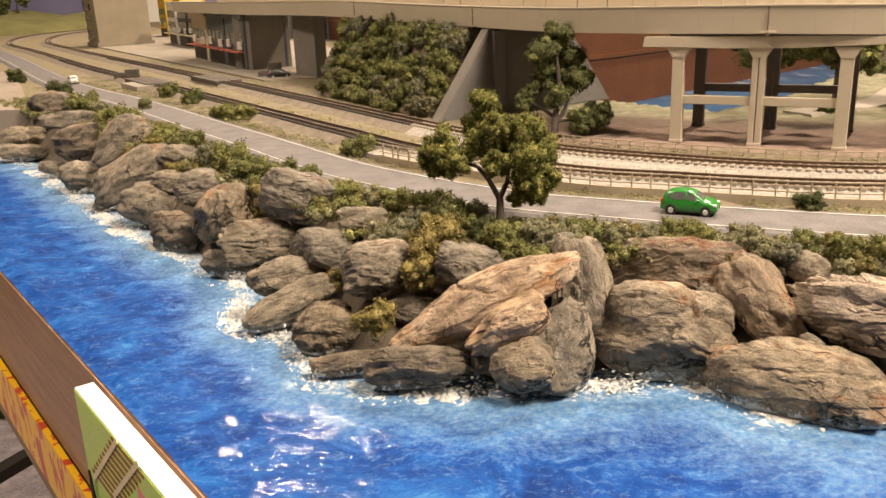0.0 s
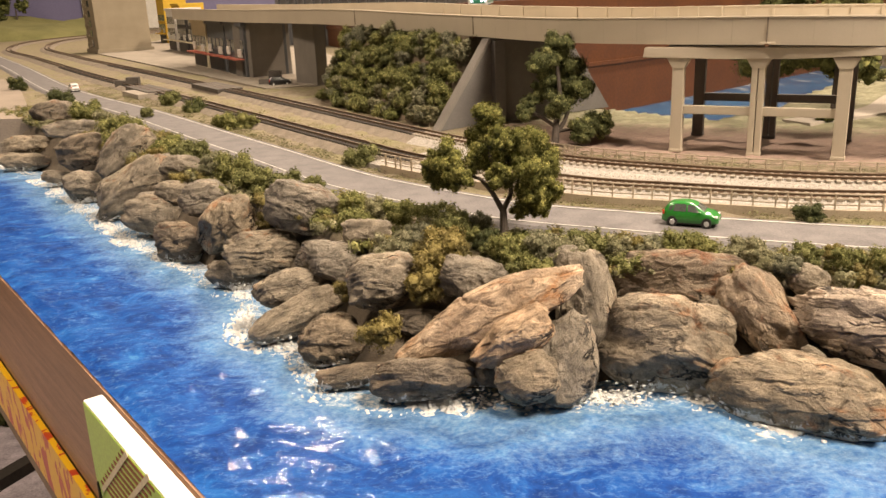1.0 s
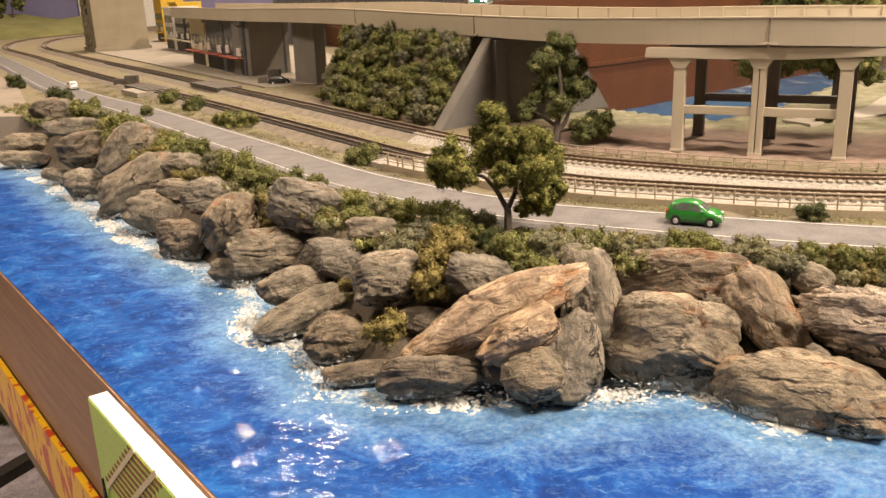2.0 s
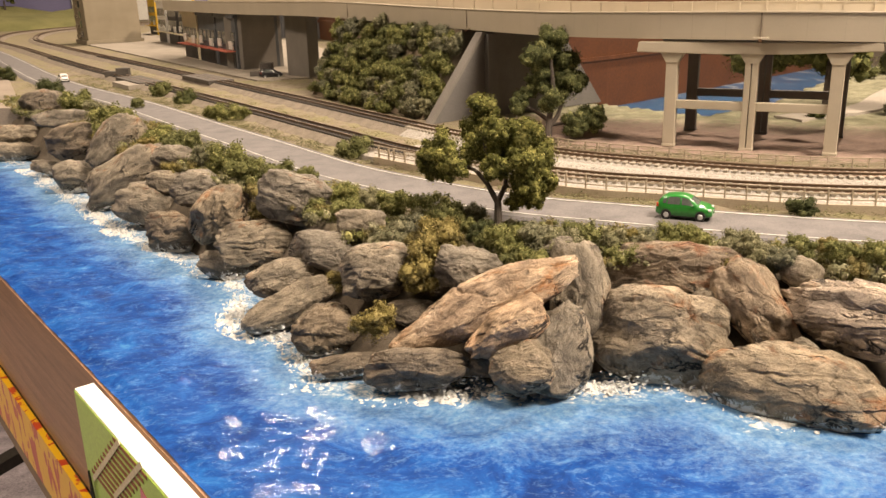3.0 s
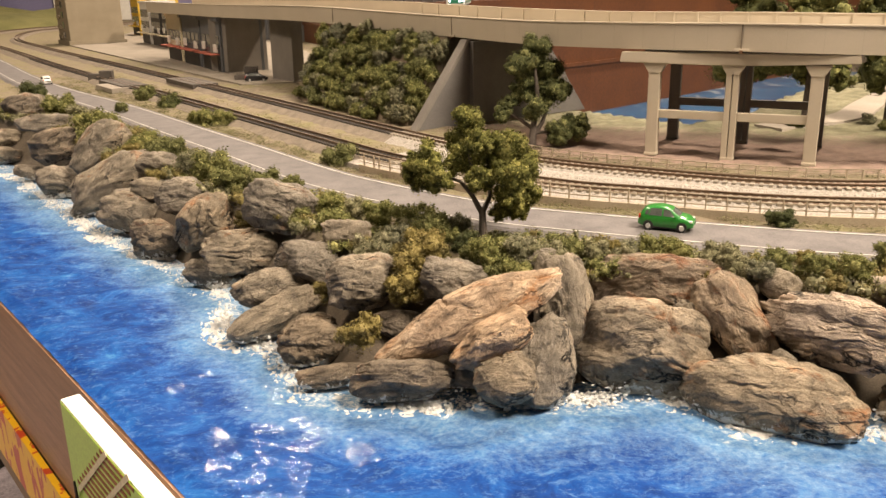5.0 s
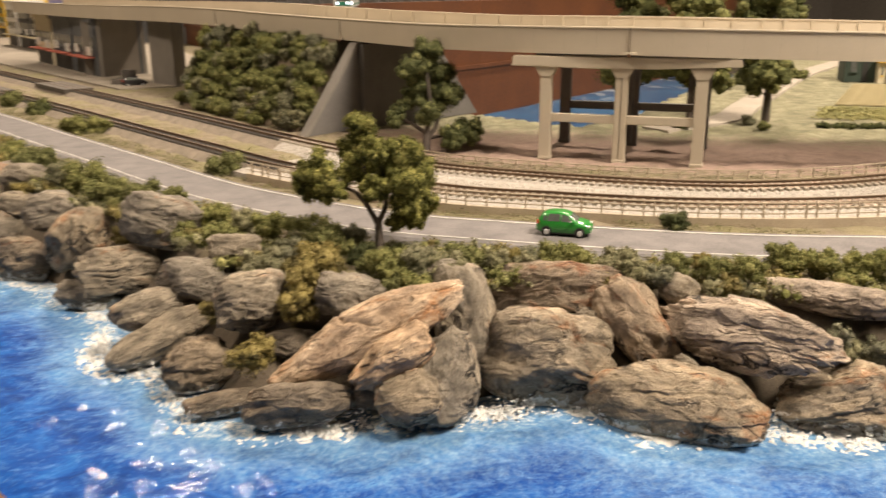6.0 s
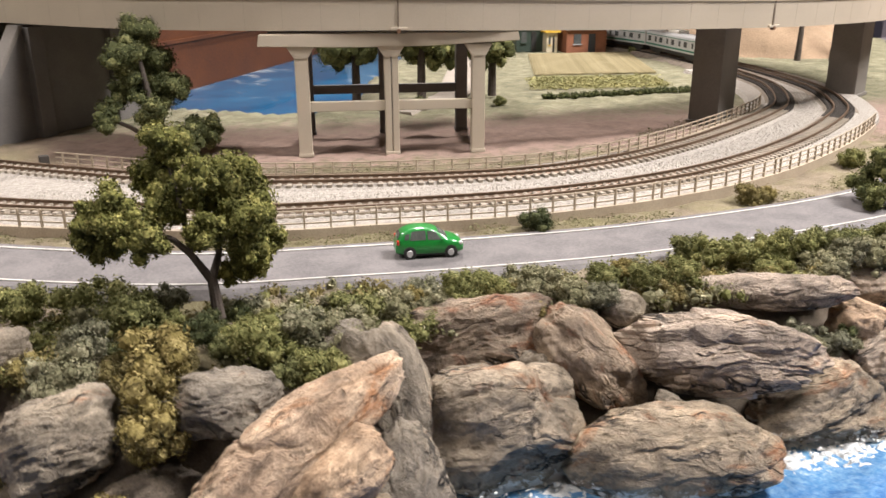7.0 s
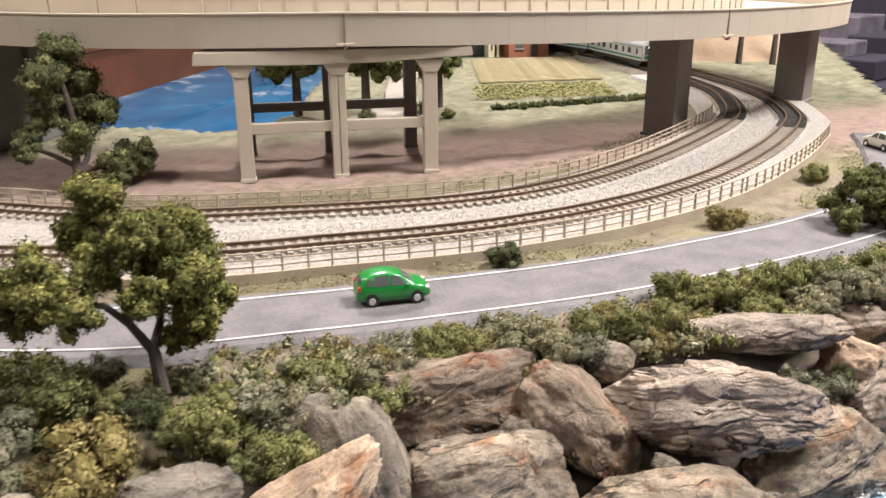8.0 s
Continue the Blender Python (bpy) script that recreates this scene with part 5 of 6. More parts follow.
HUB = surface("silver_hub", (0.55, 0.55, 0.55), (0.75, 0.75, 0.75), 300, 2500, 0.35, 0.05, 0.0001, metal=0.6)
RED_LENS = surface("red_lens", (0.35, 0.03, 0.02), (0.5, 0.06, 0.03), 300, 2500, 0.2, 0)
CLEAR_LENS = surface("clear_lens", (0.6, 0.6, 0.58), (0.75, 0.75, 0.72), 300, 2500, 0.15, 0)
TRIM = surface("black_trim", (0.015, 0.015, 0.015), (0.03, 0.03, 0.03), 300, 2500, 0.5)


def gloss_paint(name, colour):
    m, t, b = nodes_of(name)
    col = ramp(t, grain(t, 900, 3), [(0.3, tuple(0.85 * c for c in colour)), (0.7, colour)])
    t.links.new(col, b.inputs["Base Color"])
    b.inputs["Roughness"].default_value = 0.3
    b.inputs["Coat Weight"].default_value, b.inputs["Coat Roughness"].default_value = 0.6, 0.1
    return m


def car(m, colour, label, unit=0.001):
    """A small hatchback: half-length 12.6, half-width 5.6, height 10.2 units."""
    t = thing("car", label, "car", m)
    xs = np.r_[-12.6, -12.45, -12.2, np.linspace(-11.8, 11.8, 48), 12.2, 12.45, 12.6]

    def top(x):
        return float(np.interp(x, [-12.6, -12.3, -11.7, -10.9, -9.8, -8.0, -5.5, -2.5, 0.0, 2.2, 4.4, 6.8, 9.5, 11.5, 12.6], [4.4, 5.9, 7.1, 8.2, 9.1, 9.8, 10.2, 10.3, 10.1, 9.5, 8.3, 6.8, 6.2, 5.3, 4.2]))

    def width(x):
        return 5.6 * (1 - 0.16 * abs(x / 12.6) ** 4 - 0.12 * abs(x / 12.6) ** 14)

    def section(x):
        w, z = width(x), top(x)
        cabin = min(1.0, max(0.0, (z - 6.4) / 2.0))
        zs = min(6.1, z - 0.35)
        zb = 1.5 + 0.6 * abs(x / 12.6) ** 6
        yt = w * (0.86 - 0.12 * cabin)
        return [(w * 0.88, zb), (w * 0.985, zb + 0.5), (w, 3.4), (w * 0.995, 4.6), (w * 0.965, zs), (yt + 0.5 * (w * 0.965 - yt), zs + 0.5 * (z - 0.5 - zs)), (yt, z - 0.45), (yt * 0.86, z - 0.12), (yt * 0.5, z), (0, z + 0.08)]

    verts, faces = [], []
    for x in xs:
        half = section(x)
        ring = half + [(-y, z) for y, z in half[-2::-1]]
        verts += [(x * unit, y * unit, z * unit) for y, z in ring]
    k = 19
    for i in range(len(xs) - 1):
        for j in range(k):
            j2 = (j + 1) % k
            faces.append((i * k + j, i * k + j2, (i + 1) * k + j2, (i + 1) * k + j))
    faces += [tuple(range(k)), tuple(range((len(xs) - 1) * k, len(xs) * k))[::-1]]
    part("body", mesh_of("body", verts, faces, gloss_paint("car_paint", colour), True), None, t)

    def patch(name, x0, x1, f0, f1, side, material, parent=t, lean0=0.0, lean1=0.0):
        vs, fs = [], []
        for a in range(9):
            for b_ in range(5):
                g = f0 + (f1 - f0) * b_ / 4
                x = x0 + lean0 * g + (x1 + lean1 * g - x0 - lean0 * g) * a / 8
                h = section(x)
                p = np.array(h[4]) * (1 - g) + np.array(h[6]) * g
                vs.append((x * unit, side * (p[0] + 0.07) * unit, (p[1] + 0.02) * unit))
        for a in range(8):
            for b_ in range(4):
                q = a * 5 + b_
                fs.append((q, q + 1, q + 6, q + 5))
        part(name, mesh_of(name, vs, fs, material), None, parent)

    def screen(name, x0, x1, spread, material):
        vs, fs = [], []
        for a in range(9):
            x = x0 + (x1 - x0) * a / 8
            h = section(x)
            for g in np.linspace(-1, 1, 9):
                y = spread * h[6][0] * g
                z = np.interp(abs(y), [0, h[8][0], h[7][0], h[6][0]], [h[9][1], h[8][1], h[7][1], h[6][1]])
                vs.append(((x + 0.05 * np.sign(x)) * unit, y * unit, (z + 0.08) * unit))
        for a in range(8):
            for b_ in range(8):
                q = a * 9 + b_
                fs.append((q, q + 1, q + 10, q + 9))
        part(name, mesh_of(name, vs, fs, material), None, t)

    for side in (1, -1):
        patch("front_window", -0.9, 5.4, 0.12, 0.93, side, CAR_GLASS, lean1=-3.4)
        patch("rear_window", -7.6, -1.6, 0.12, 0.93, side, CAR_GLASS, lean0=0.9)
        patch("quarter_window", -9.6, -8.1, 0.2, 0.8, side, CAR_GLASS, lean0=0.6, lean1=0.9)
        part("mirror", boxed(4.0 * unit, 5.0 * unit, side * 5.1 * unit, side * 6.2 * unit, 6.1 * unit, 6.9 * unit, 0.0002), gloss_paint("mirror_paint", colour), t)
        part("sill", boxed(-5.8 * unit, 5.8 * unit, side * 4.6 * unit, side * 5.2 * unit, 1.1 * unit, 2.0 * unit, 0.0001), TRIM, t)
        part("tail_light", boxed(-12.3 * unit, -11.4 * unit, side * 3.7 * unit, side * 5.12 * unit, 5.0 * unit, 6.6 * unit, 0.0002), RED_LENS, t)
        part("headlight", boxed(10.6 * unit, 12.25 * unit, side * 3.0 * unit, side * 4.95 * unit, 4.2 * unit, 5.2 * unit, 0.0003), CLEAR_LENS, t)
        for x in (-7.6, 7.7):
            wheel = part("wheel", tube(bmesh.new(), (x * unit, side * 4.1 * unit, 1.95 * unit), (x * unit, side * 5.62 * unit, 1.95 * unit), 1.95 * unit, 1.95 * unit, 24), TYRE, t, "black tyre")
            part("rim", tube(bmesh.new(), (x * unit, side * 5.5 * unit, 1.95 * unit), (x * unit, side * 5.74 * unit, 1.95 * unit), 1.3 * unit, 1.05 * unit, 20), HUB, wheel, "silver hub")
            part("arch", tube(bmesh.new(), (x * unit, side * 4.9 * unit, 2.1 * unit), (x * unit, side * 5.585 * unit, 2.1 * unit), 2.35 * unit, 2.35 * unit, 24), TRIM, t)
    screen("windscreen", 3.1, 6.5, 0.92, CAR_GLASS)
    screen("hatch_window", -11.9, -10.7, 0.86, CAR_GLASS)
    return t


car(plan_frame(0.1097, 0.3510, 0.893, -0.449, 0.0012) @ Matrix.Diagonal((1, 1.03, 1.10, 1)), (0.012, 0.21, 0.03), "glossy green hatchback parked on the road", 0.00095)
car(plan_frame(-0.452, 1.075, -0.52, 0.85, 0.0012), (0.75, 0.74, 0.7), "white model car on the far road")
car(plan_frame(-0.19, 1.06, 0.9, 0.3, 0.0), (0.012, 0.012, 0.014), "black model car beside the viaduct pier", 0.0011)
car(plan_frame(0.462, 0.345, 0.5, 0.86, 0.0012), (0.6, 0.58, 0.5), "cream model car on the road bend")

# ---- train ----
STEEL = surface("train_silver", (0.42, 0.43, 0.43), (0.55, 0.56, 0.56), 60, 1500, 0.4, 0.05, 0.0001, metal=0.3)
TEAL = surface("train_green", (0.01, 0.12, 0.075), (0.015, 0.17, 0.11), 100, 1500, 0.4, 0)
ROOF_GREY = surface("train_roof", (0.25, 0.25, 0.25), (0.34, 0.34, 0.34), 100, 1500, 0.6)
WHITE_PL = surface("white_plastic", (0.62, 0.6, 0.56), (0.74, 0.72, 0.68), 100, 1500, 0.5)


def glow(name, colour, power):
    m, t, b = nodes_of(name)
    b.inputs["Emission Color"].default_value, b.inputs["Emission Strength"].default_value = (*colour, 1), power
    b.inputs["Base Color"].default_value = (*colour, 1)
    return m


HEADLAMP = glow("headlamp_glow", (0.7, 0.82, 1.0), 6.0)


def train_car(m, cab=False):
    t = thing("train_car", "silver commuter train car with green waist stripes", "train car", m, "train")
    L, W, H = 0.128, 0.0098, 0.0235
    prof = [(-W, 0.006), (-W, 0.0195), (-W * 0.94, 0.0215), (-W * 0.6, H - 0.0004), (0, H), (W * 0.6, H - 0.0004), (W * 0.94, 0.0215), (W, 0.0195), (W, 0.006)]
    part("body", sweep("body", np.array([(0.0, 0.0), (L / 2, 0.0), (L, 0.0)]), prof, STEEL), None, t)
    part("roof", sweep("roof", np.array([(0.001, 0.0), (L / 2, 0.0), (L - 0.001, 0.0)]), [(-W * 0.93, 0.0217), (-W * 0.6, H), (0, H + 0.0004), (W * 0.6, H), (W * 0.93, 0.0217)], ROOF_GREY), None, t)
    part("air_conditioner", boxed(L * 0.42, L * 0.62, -0.0062, 0.0062, H, H + 0.003, 0.0006), WHITE_PL, t)
    part("underframe", boxed(0.006, L - 0.006, -0.0075, 0.0075, 0.0022, 0.006), TRIM, t)
    for x in (0.022, L - 0.022):
        bogie = part("bogie", boxed(x - 0.011, x + 0.011, -0.0065, 0.0065, -0.0005, 0.003, 0.0004), TRIM, t)
        for dx in (-0.007, 0.007):
            part("wheel", tube(bmesh.new(), (x + dx, -0.0052, 0.0012), (x + dx, 0.0052, 0.0012), 0.0026, 0.0026, 14), RAIL, bogie)
    for side in (-1, 1):
        for z0, z1 in ((0.0078, 0.0095), (0.0186, 0.0193)):
            y = side * W
            part("stripe", boxed(0.0005, L - 0.0005, min(y, y + side * 0.00012), max(y, y + side * 0.00012), z0, z1), TEAL, t, "green stripe")
        for k in range(8):
            x = 0.009 + k * (L - 0.018) / 7.3
            wide = 0.0075 if k % 2 else 0.0045
            part("window", boxed(x, x + wide, side * W - 0.00012, side * W + 0.00012, 0.0118, 0.0172, 0.0), GLASS, t)
    if cab:
        part("cab_face", boxed(-0.0012, 0.0002, -W * 0.94, W * 0.94, 0.0062, 0.0218, 0.0008), WHITE_PL, t)
        part("cab_window", boxed(-0.0015, -0.0010, -W * 0.78, W * 0.78, 0.0118, 0.0208, 0.0002), GLASS, t)
        part("cab_stripe", boxed(-0.0015, -0.0010, -W * 0.78, W * 0.78, 0.0075, 0.0112), TEAL, t)
        part("destination_sign", boxed(-0.0017, -0.0014, -0.0040, 0.0040, 0.0176, 0.0196), HEADLAMP, t, "lit white sign")
    return t


TRACK_B = offset(RAIL_B, 0.0045)
start = int(np.argmin(np.hypot(TRACK_B[:, 0] - 0.662, TRACK_B[:, 1] - 0.652)))
for k in range(3):
    a = TRACK_B[min(start + 28 * k + (k > 0), len(TRACK_B) - 2)]
    b = TRACK_B[min(start + 28 * k + 27, len(TRACK_B) - 1)]
    train_car(plan_frame(a[0], a[1], b[0] - a[0], b[1] - a[1], 0.006), cab=(k == 0))

# train waiting on a siding behind the viaduct, with lit headlamps
part("siding_deck", slab([(0.0, 0.90), (0.031, 0.868), (0.074, 0.796), (0.12, 0.84), (0.11, 1.03), (0.02, 1.05)], 0.0745, 0.0815), BALLAST_DARK, viaduct, "dark track bed of the siding")
p, d = on_deck(-0.035)
q = p[:2] + np.array([-d[1], d[0]]) * 0.100
viaduct_train = train_car(plan_frame(q[0], q[1], 0.12, 0.99, 0.0835), cab=True)
tagged(viaduct_train, "pale train standing behind the viaduct with lit headlamps", "train car")
for y in (-0.0075, -0.004, 0.006):
    part("headlamp", boxed(-0.002, -0.0012, y - 0.001, y + 0.001, 0.009, 0.011, 0.0002), HEADLAMP, viaduct_train, "bluish lit lamp")

# ---- river gorge and brown wall ----
def river_material():
    m, t, b = nodes_of("painted_river")
    big, mid = grain(t, 9, 4, 0.6), grain(t, 13, 5, 0.6, (1.3, 0.8, 1.0), 0.4)
    col = ramp(t, big, [(0.3, (0.007, 0.068, 0.165)), (0.7, (0.020, 0.138, 0.28))])
    col = mixed(t, ramp(t, mid, [(0.58, (0, 0, 0)), (0.74, (0.6, 0.6, 0.6))]), col, (0.6, 0.66, 0.68))
    t.links.new(col, b.inputs["Base Color"])
    b.inputs["Roughness"].default_value = 0.05
    b.inputs["IOR"].default_value = 1.7
    bumped(t, b, grain(t, 40, 3), 0.05, 0.002)
    return m


RIVER_Z = -0.1
tagged(part("river", slab([(-0.3, 0.55), (1.13, 0.72), (1.13, 2.5), (-0.3, 2.5)], RIVER_Z - 0.01, RIVER_Z), river_material()), "painted blue river with white cloud patches behind the viaduct", "water", kind="structure")


def wall_run(name, points, z0, z1, thick, material, label):
    w = thing(name, label, "wall", kind="structure")
    for (x0, y0), (x1, y1) in zip(points, points[1:]):
        bm = boxed(0, math.hypot(x1 - x0, y1 - y0), 0, thick, z0, z1)
        o = part("panel", bm, material, w)
        o.matrix_basis = plan_frame(x0, y0, x1 - x0, y1 - y0)
    return w


BROWN_LINE = [(-0.5, 2.75), (0.02, 1.19), (0.307, 1.41), (1.3, 2.30)]
brown = wall_run("wall_brown", BROWN_LINE, -0.11, 0.088, 0.03, BROWN_WALL, "reddish brown painted board wall behind the river")
for (x0, y0), (x1, y1) in zip(BROWN_LINE, BROWN_LINE[1:]):
    for z in (-0.02, 0.035):
        o = part("batten", boxed(0, math.hypot(x1 - x0, y1 - y0), -0.003, 0.0, z, z + 0.006), BROWN_WALL, brown)
        o.matrix_basis = plan_frame(x0, y0, x1 - x0, y1 - y0)
CORRUGATED = surface("dark_sheet", (0.09, 0.09, 0.095), (0.15, 0.15, 0.15), 10, 300, 0.5, 0.1, 0.0003)
sheet = wall_run("wall_sheet", [(-0.35, 2.0), (0.30, 1.62), (1.7, 2.75)], -0.1, 0.19, 0.02, CORRUGATED, "dark grey ribbed sheet wall behind the layout")
rib_shape = None
for (x0, y0), (x1, y1) in (((-0.35, 2.0), (0.30, 1.62)), ((0.30, 1.62), (1.7, 2.75))):
    n = int(math.hypot(x1 - x0, y1 - y0) / 0.024)
    for k in range(n):
        f = (k + 0.5) / n
        o = part("rib", boxed(-0.004, 0.004, -0.008, 0.002, -0.1, 0.19, 0.001) if rib_shape is None else rib_shape, CORRUGATED if rib_shape is None else None, sheet)
        rib_shape = o.data
        o.matrix_basis = plan_frame(x0 + (x1 - x0) * f, y0 + (y1 - y0) * f, x1 - x0, y1 - y0)

# ---- farm beyond the river ----
FIELD = surface("straw_field", (0.22, 0.19, 0.095), (0.42, 0.36, 0.215), 130, 900, 0.95, 0.6, 0.0008)
CROP = surface("yellow_crop", (0.15, 0.155, 0.055), (0.33, 0.30, 0.12), 45, 900, 0.95, 0.7, 0.001)
PATH_MAT = surface("pale_path", (0.22, 0.192, 0.155), (0.31, 0.277, 0.230), 30, 900, 0.9, 0.2, 0.0004)
field = thing("field", "ploughed straw-coloured model field with furrow ridges", "field")
a, b, d = Vector((0.487, 0.714)), Vector((0.593, 0.656)), Vector((0.612, 0.864))
ridge_len = (b - a).length
for k in range(22):
    p = a.lerp(d, (k + 0.5) / 22)
    bm = prism([(0, -0.001), (0.0, 0.0012), (ridge_len, 0.0012), (ridge_len, -0.001)], 0.0042, 0.0008)
    part("ridge", bm, FIELD, field).matrix_basis = plan_frame(p.x, p.y, (b - a).x, (b - a).y)
rng = np.random.default_rng(72)
u, w = rng.uniform(0, 1, 9000), rng.uniform(0, 1, 9000)
q = np.array([0.425, 0.645]) + u[:, None] * np.array([0.100, -0.059]) + w[:, None] * np.array([0.048, 0.060]) + rng.normal(0, 0.003, (9000, 2))
c = np.c_[q, np.abs(rng.normal(0, 0.0007, 9000))]
v = (c[:, None, :] + rng.normal(size=(9000, 3, 3)) * np.array([0.0011, 0.0011, 0.0005])).reshape(-1, 3)
tagged(new("crop_strip", mesh_of("crop_strip", v, np.arange(27000).reshape(-1, 3), CROP)), "low strip of yellow crop on the meadow", "crop", kind="stuff")
tagged(new("path", sweep("path", curve_through([(0.27, 0.62), (0.35, 0.66), (0.404, 0.725), (0.50, 0.84), (0.63, 0.99), (0.80, 1.15)], 0.02), [(0.014, -0.002), (0.013, 0.0008), (-0.013, 0.0008), (-0.014, -0.002)], PATH_MAT)), "pale footpath across the meadow", "path", kind="structure")
TERRACOTTA = surface("terracotta_wall", (0.20, 0.075, 0.038), (0.30, 0.12, 0.06), 80, 900, 0.8)
SHED_GREEN = surface("shed_green", (0.018, 0.034, 0.026), (0.030, 0.050, 0.036), 80, 900, 0.6)
CREAM = surface("cream_wall", (0.62, 0.55, 0.38), (0.75, 0.68, 0.5), 80, 900, 0.7)
YELLOW = surface("yellow_wall", (0.6, 0.38, 0.03), (0.75, 0.5, 0.06), 80, 900, 0.6)


def house(m, w, d, h, wall, roof, label, gable=0.014):
    t = thing("house", label, "house", m)
    part("wall", boxed(0, w, 0, d, -0.001, h, 0.0003), wall, t)
    part("roof", prism([(-0.003, h), (w / 2, h + gable), (w + 0.003, h), (w + 0.003, h - 0.0015), (-0.003, h - 0.0015)], d + 0.008, 0.0002), roof, t).location.y = -0.004
    part("door", boxed(w * 0.55, w * 0.72, -0.0006, 0.0004, 0, h * 0.75), TRIM, t)
    win = part("window", boxed(w * 0.18, w * 0.36, -0.0006, 0.0004, h * 0.35, h * 0.75), GLASS, t)
    part("sill", boxed(w * 0.16, w * 0.38, -0.0016, 0.0004, h * 0.3, h * 0.35), roof, win)
    return t


house(plan_frame(0.662, 0.853, 0.91, -0.41), 0.050, 0.05, 0.028, TERRACOTTA, ROOF_GREY, "terracotta model farmhouse with grey roof")
house(plan_frame(0.624, 0.899, 0.91, -0.41), 0.034, 0.04, 0.03, SHED_GREEN, SHED_GREEN, "dark green model shed beside the field")
house(plan_frame(0.648, 0.872, 0.91, -0.41), 0.0135, 0.02, 0.024, CREAM, YELLOW, "cream kiosk with yellow roof beside the farmhouse")
for x, y, r in ((0.59, 0.935, 0.012), (0.35, 0.60, 0.006), (0.72, 0.80, 0.008), (0.50, 0.90, 0.014), (0.46, 0.87, 0.012)):
    bush("olive", x, y, 0.001, r)
bush("sage", 0.355, 0.632, 0.001, 0.0065)
bush("dark", 0.292, 0.62, 0.001, 0.008)

# row of low dark tufts added where a shadow line runs beside the crop
rng = np.random.default_rng(71)
hedge = [(0.40 + 0.135 * f + rng.normal(0, 0.002), 0.604 - 0.046 * f + rng.normal(0, 0.0035), 0.0008, rng.uniform(0.0012, 0.0026)) for f in np.linspace(0, 1, 120)]
v, f = flock(rng, hedge, 9000, 0.0009, 0.7, 1)
tagged(new("hedge", mesh_of("hedge", v, f, LEAF_DARK)), "low dark tufts in place of the shadow line along the crop strip", "hedge", kind="stuff")

# sandy hill with bare trunks at the far bend
SAND = surface("sandy_slope", (0.17, 0.115, 0.07), (0.34, 0.245, 0.155), 22, 700, 0.95, 0.5, 0.001)


def mound(name, x, y, rx, ry, h, material, label, seed, turn=0.0):
    n = 48
    g = np.linspace(-1, 1, n)
    gx, gy = np.meshgrid(g, g)
    rr = np.hypot(gx, gy).ravel()
    z = h * np.clip(1 - rr ** 2, 0, 1) ** 0.8 * (1 + 0.35 * fbm(np.c_[gx.ravel() * 2.5, gy.ravel() * 2.5, 0 * rr], seed, 3)) - 0.003
    p = np.c_[gx.ravel() * rx, gy.ravel() * ry, z]
    j, i = np.meshgrid(np.arange(n - 1), np.arange(n - 1), indexing="ij")
    q = j * n + i
    f = np.stack([q, q + 1, q + n + 1, q + n], -1).reshape(-1, 4)
    ob = new(name, mesh_of(name, p, f, material, True))
    ob.matrix_basis = pose(x, y, 0, 0, 0, turn)
    return tagged(ob, label, name)


mound("hill", 0.885, 0.76, 0.11, 0.14, 0.06, SAND, "sandy brown model hill beyond the track bend", 3)
for k, (x, y) in enumerate(((0.82, 0.612), (0.85, 0.618), (0.875, 0.612), (0.80, 0.640))):
    t = thing("bare_trunk", "bare brown model tree trunk on the sand", "tree trunk", pose(x, y, 0))
    part("stem", tube(bmesh.new(), (0, 0, -0.001), (0.002, 0, 0.055), 0.0035, 0.002, 10), BARK, t)

# ---- town ----
TOWER = surface("beige_tower", (0.24, 0.20, 0.135), (0.33, 0.28, 0.20), 30, 900, 0.7, 0.1, 0.0003)
tower = thing("tower_building", "plain beige model tower block with narrow windows", "building", plan_frame(-0.752, 1.965, 0.85, 0.52))
part("wall", boxed(0, 0.118, 0, 0.12, -0.001, 0.125, 0.001), TOWER, tower)
part("parapet", boxed(-0.002, 0.12, -0.002, 0.122, 0.122, 0.128, 0.0005), TOWER, tower)
part("plinth", boxed(-0.004, 0.122, -0.004, 0.124, -0.001, 0.008, 0.0005), TOWER, tower)
for k in range(5):
    part("window", boxed(-0.0012, 0.0005, 0.045, 0.062, 0.014 + k * 0.022, 0.028 + k * 0.022), GLASS, tower)
    part("balcony", boxed(-0.004, 0.0, 0.08, 0.105, 0.012 + k * 0.022, 0.020 + k * 0.022, 0.0004), TOWER, tower)
AWNING_RED = surface("red_awning", (0.42, 0.10, 0.07), (0.58, 0.19, 0.13), 120, 900, 0.7)
SHOP_GREY = surface("shop_grey", (0.065, 0.072, 0.08), (0.13, 0.14, 0.152), 80, 900, 0.6)
SHOP_DARK = surface("shop_dark", (0.03, 0.03, 0.03), (0.06, 0.055, 0.05), 80, 900, 0.6)
SIGN = surface("white_sign", (0.62, 0.6, 0.55), (0.78, 0.76, 0.7), 120, 900, 0.6)


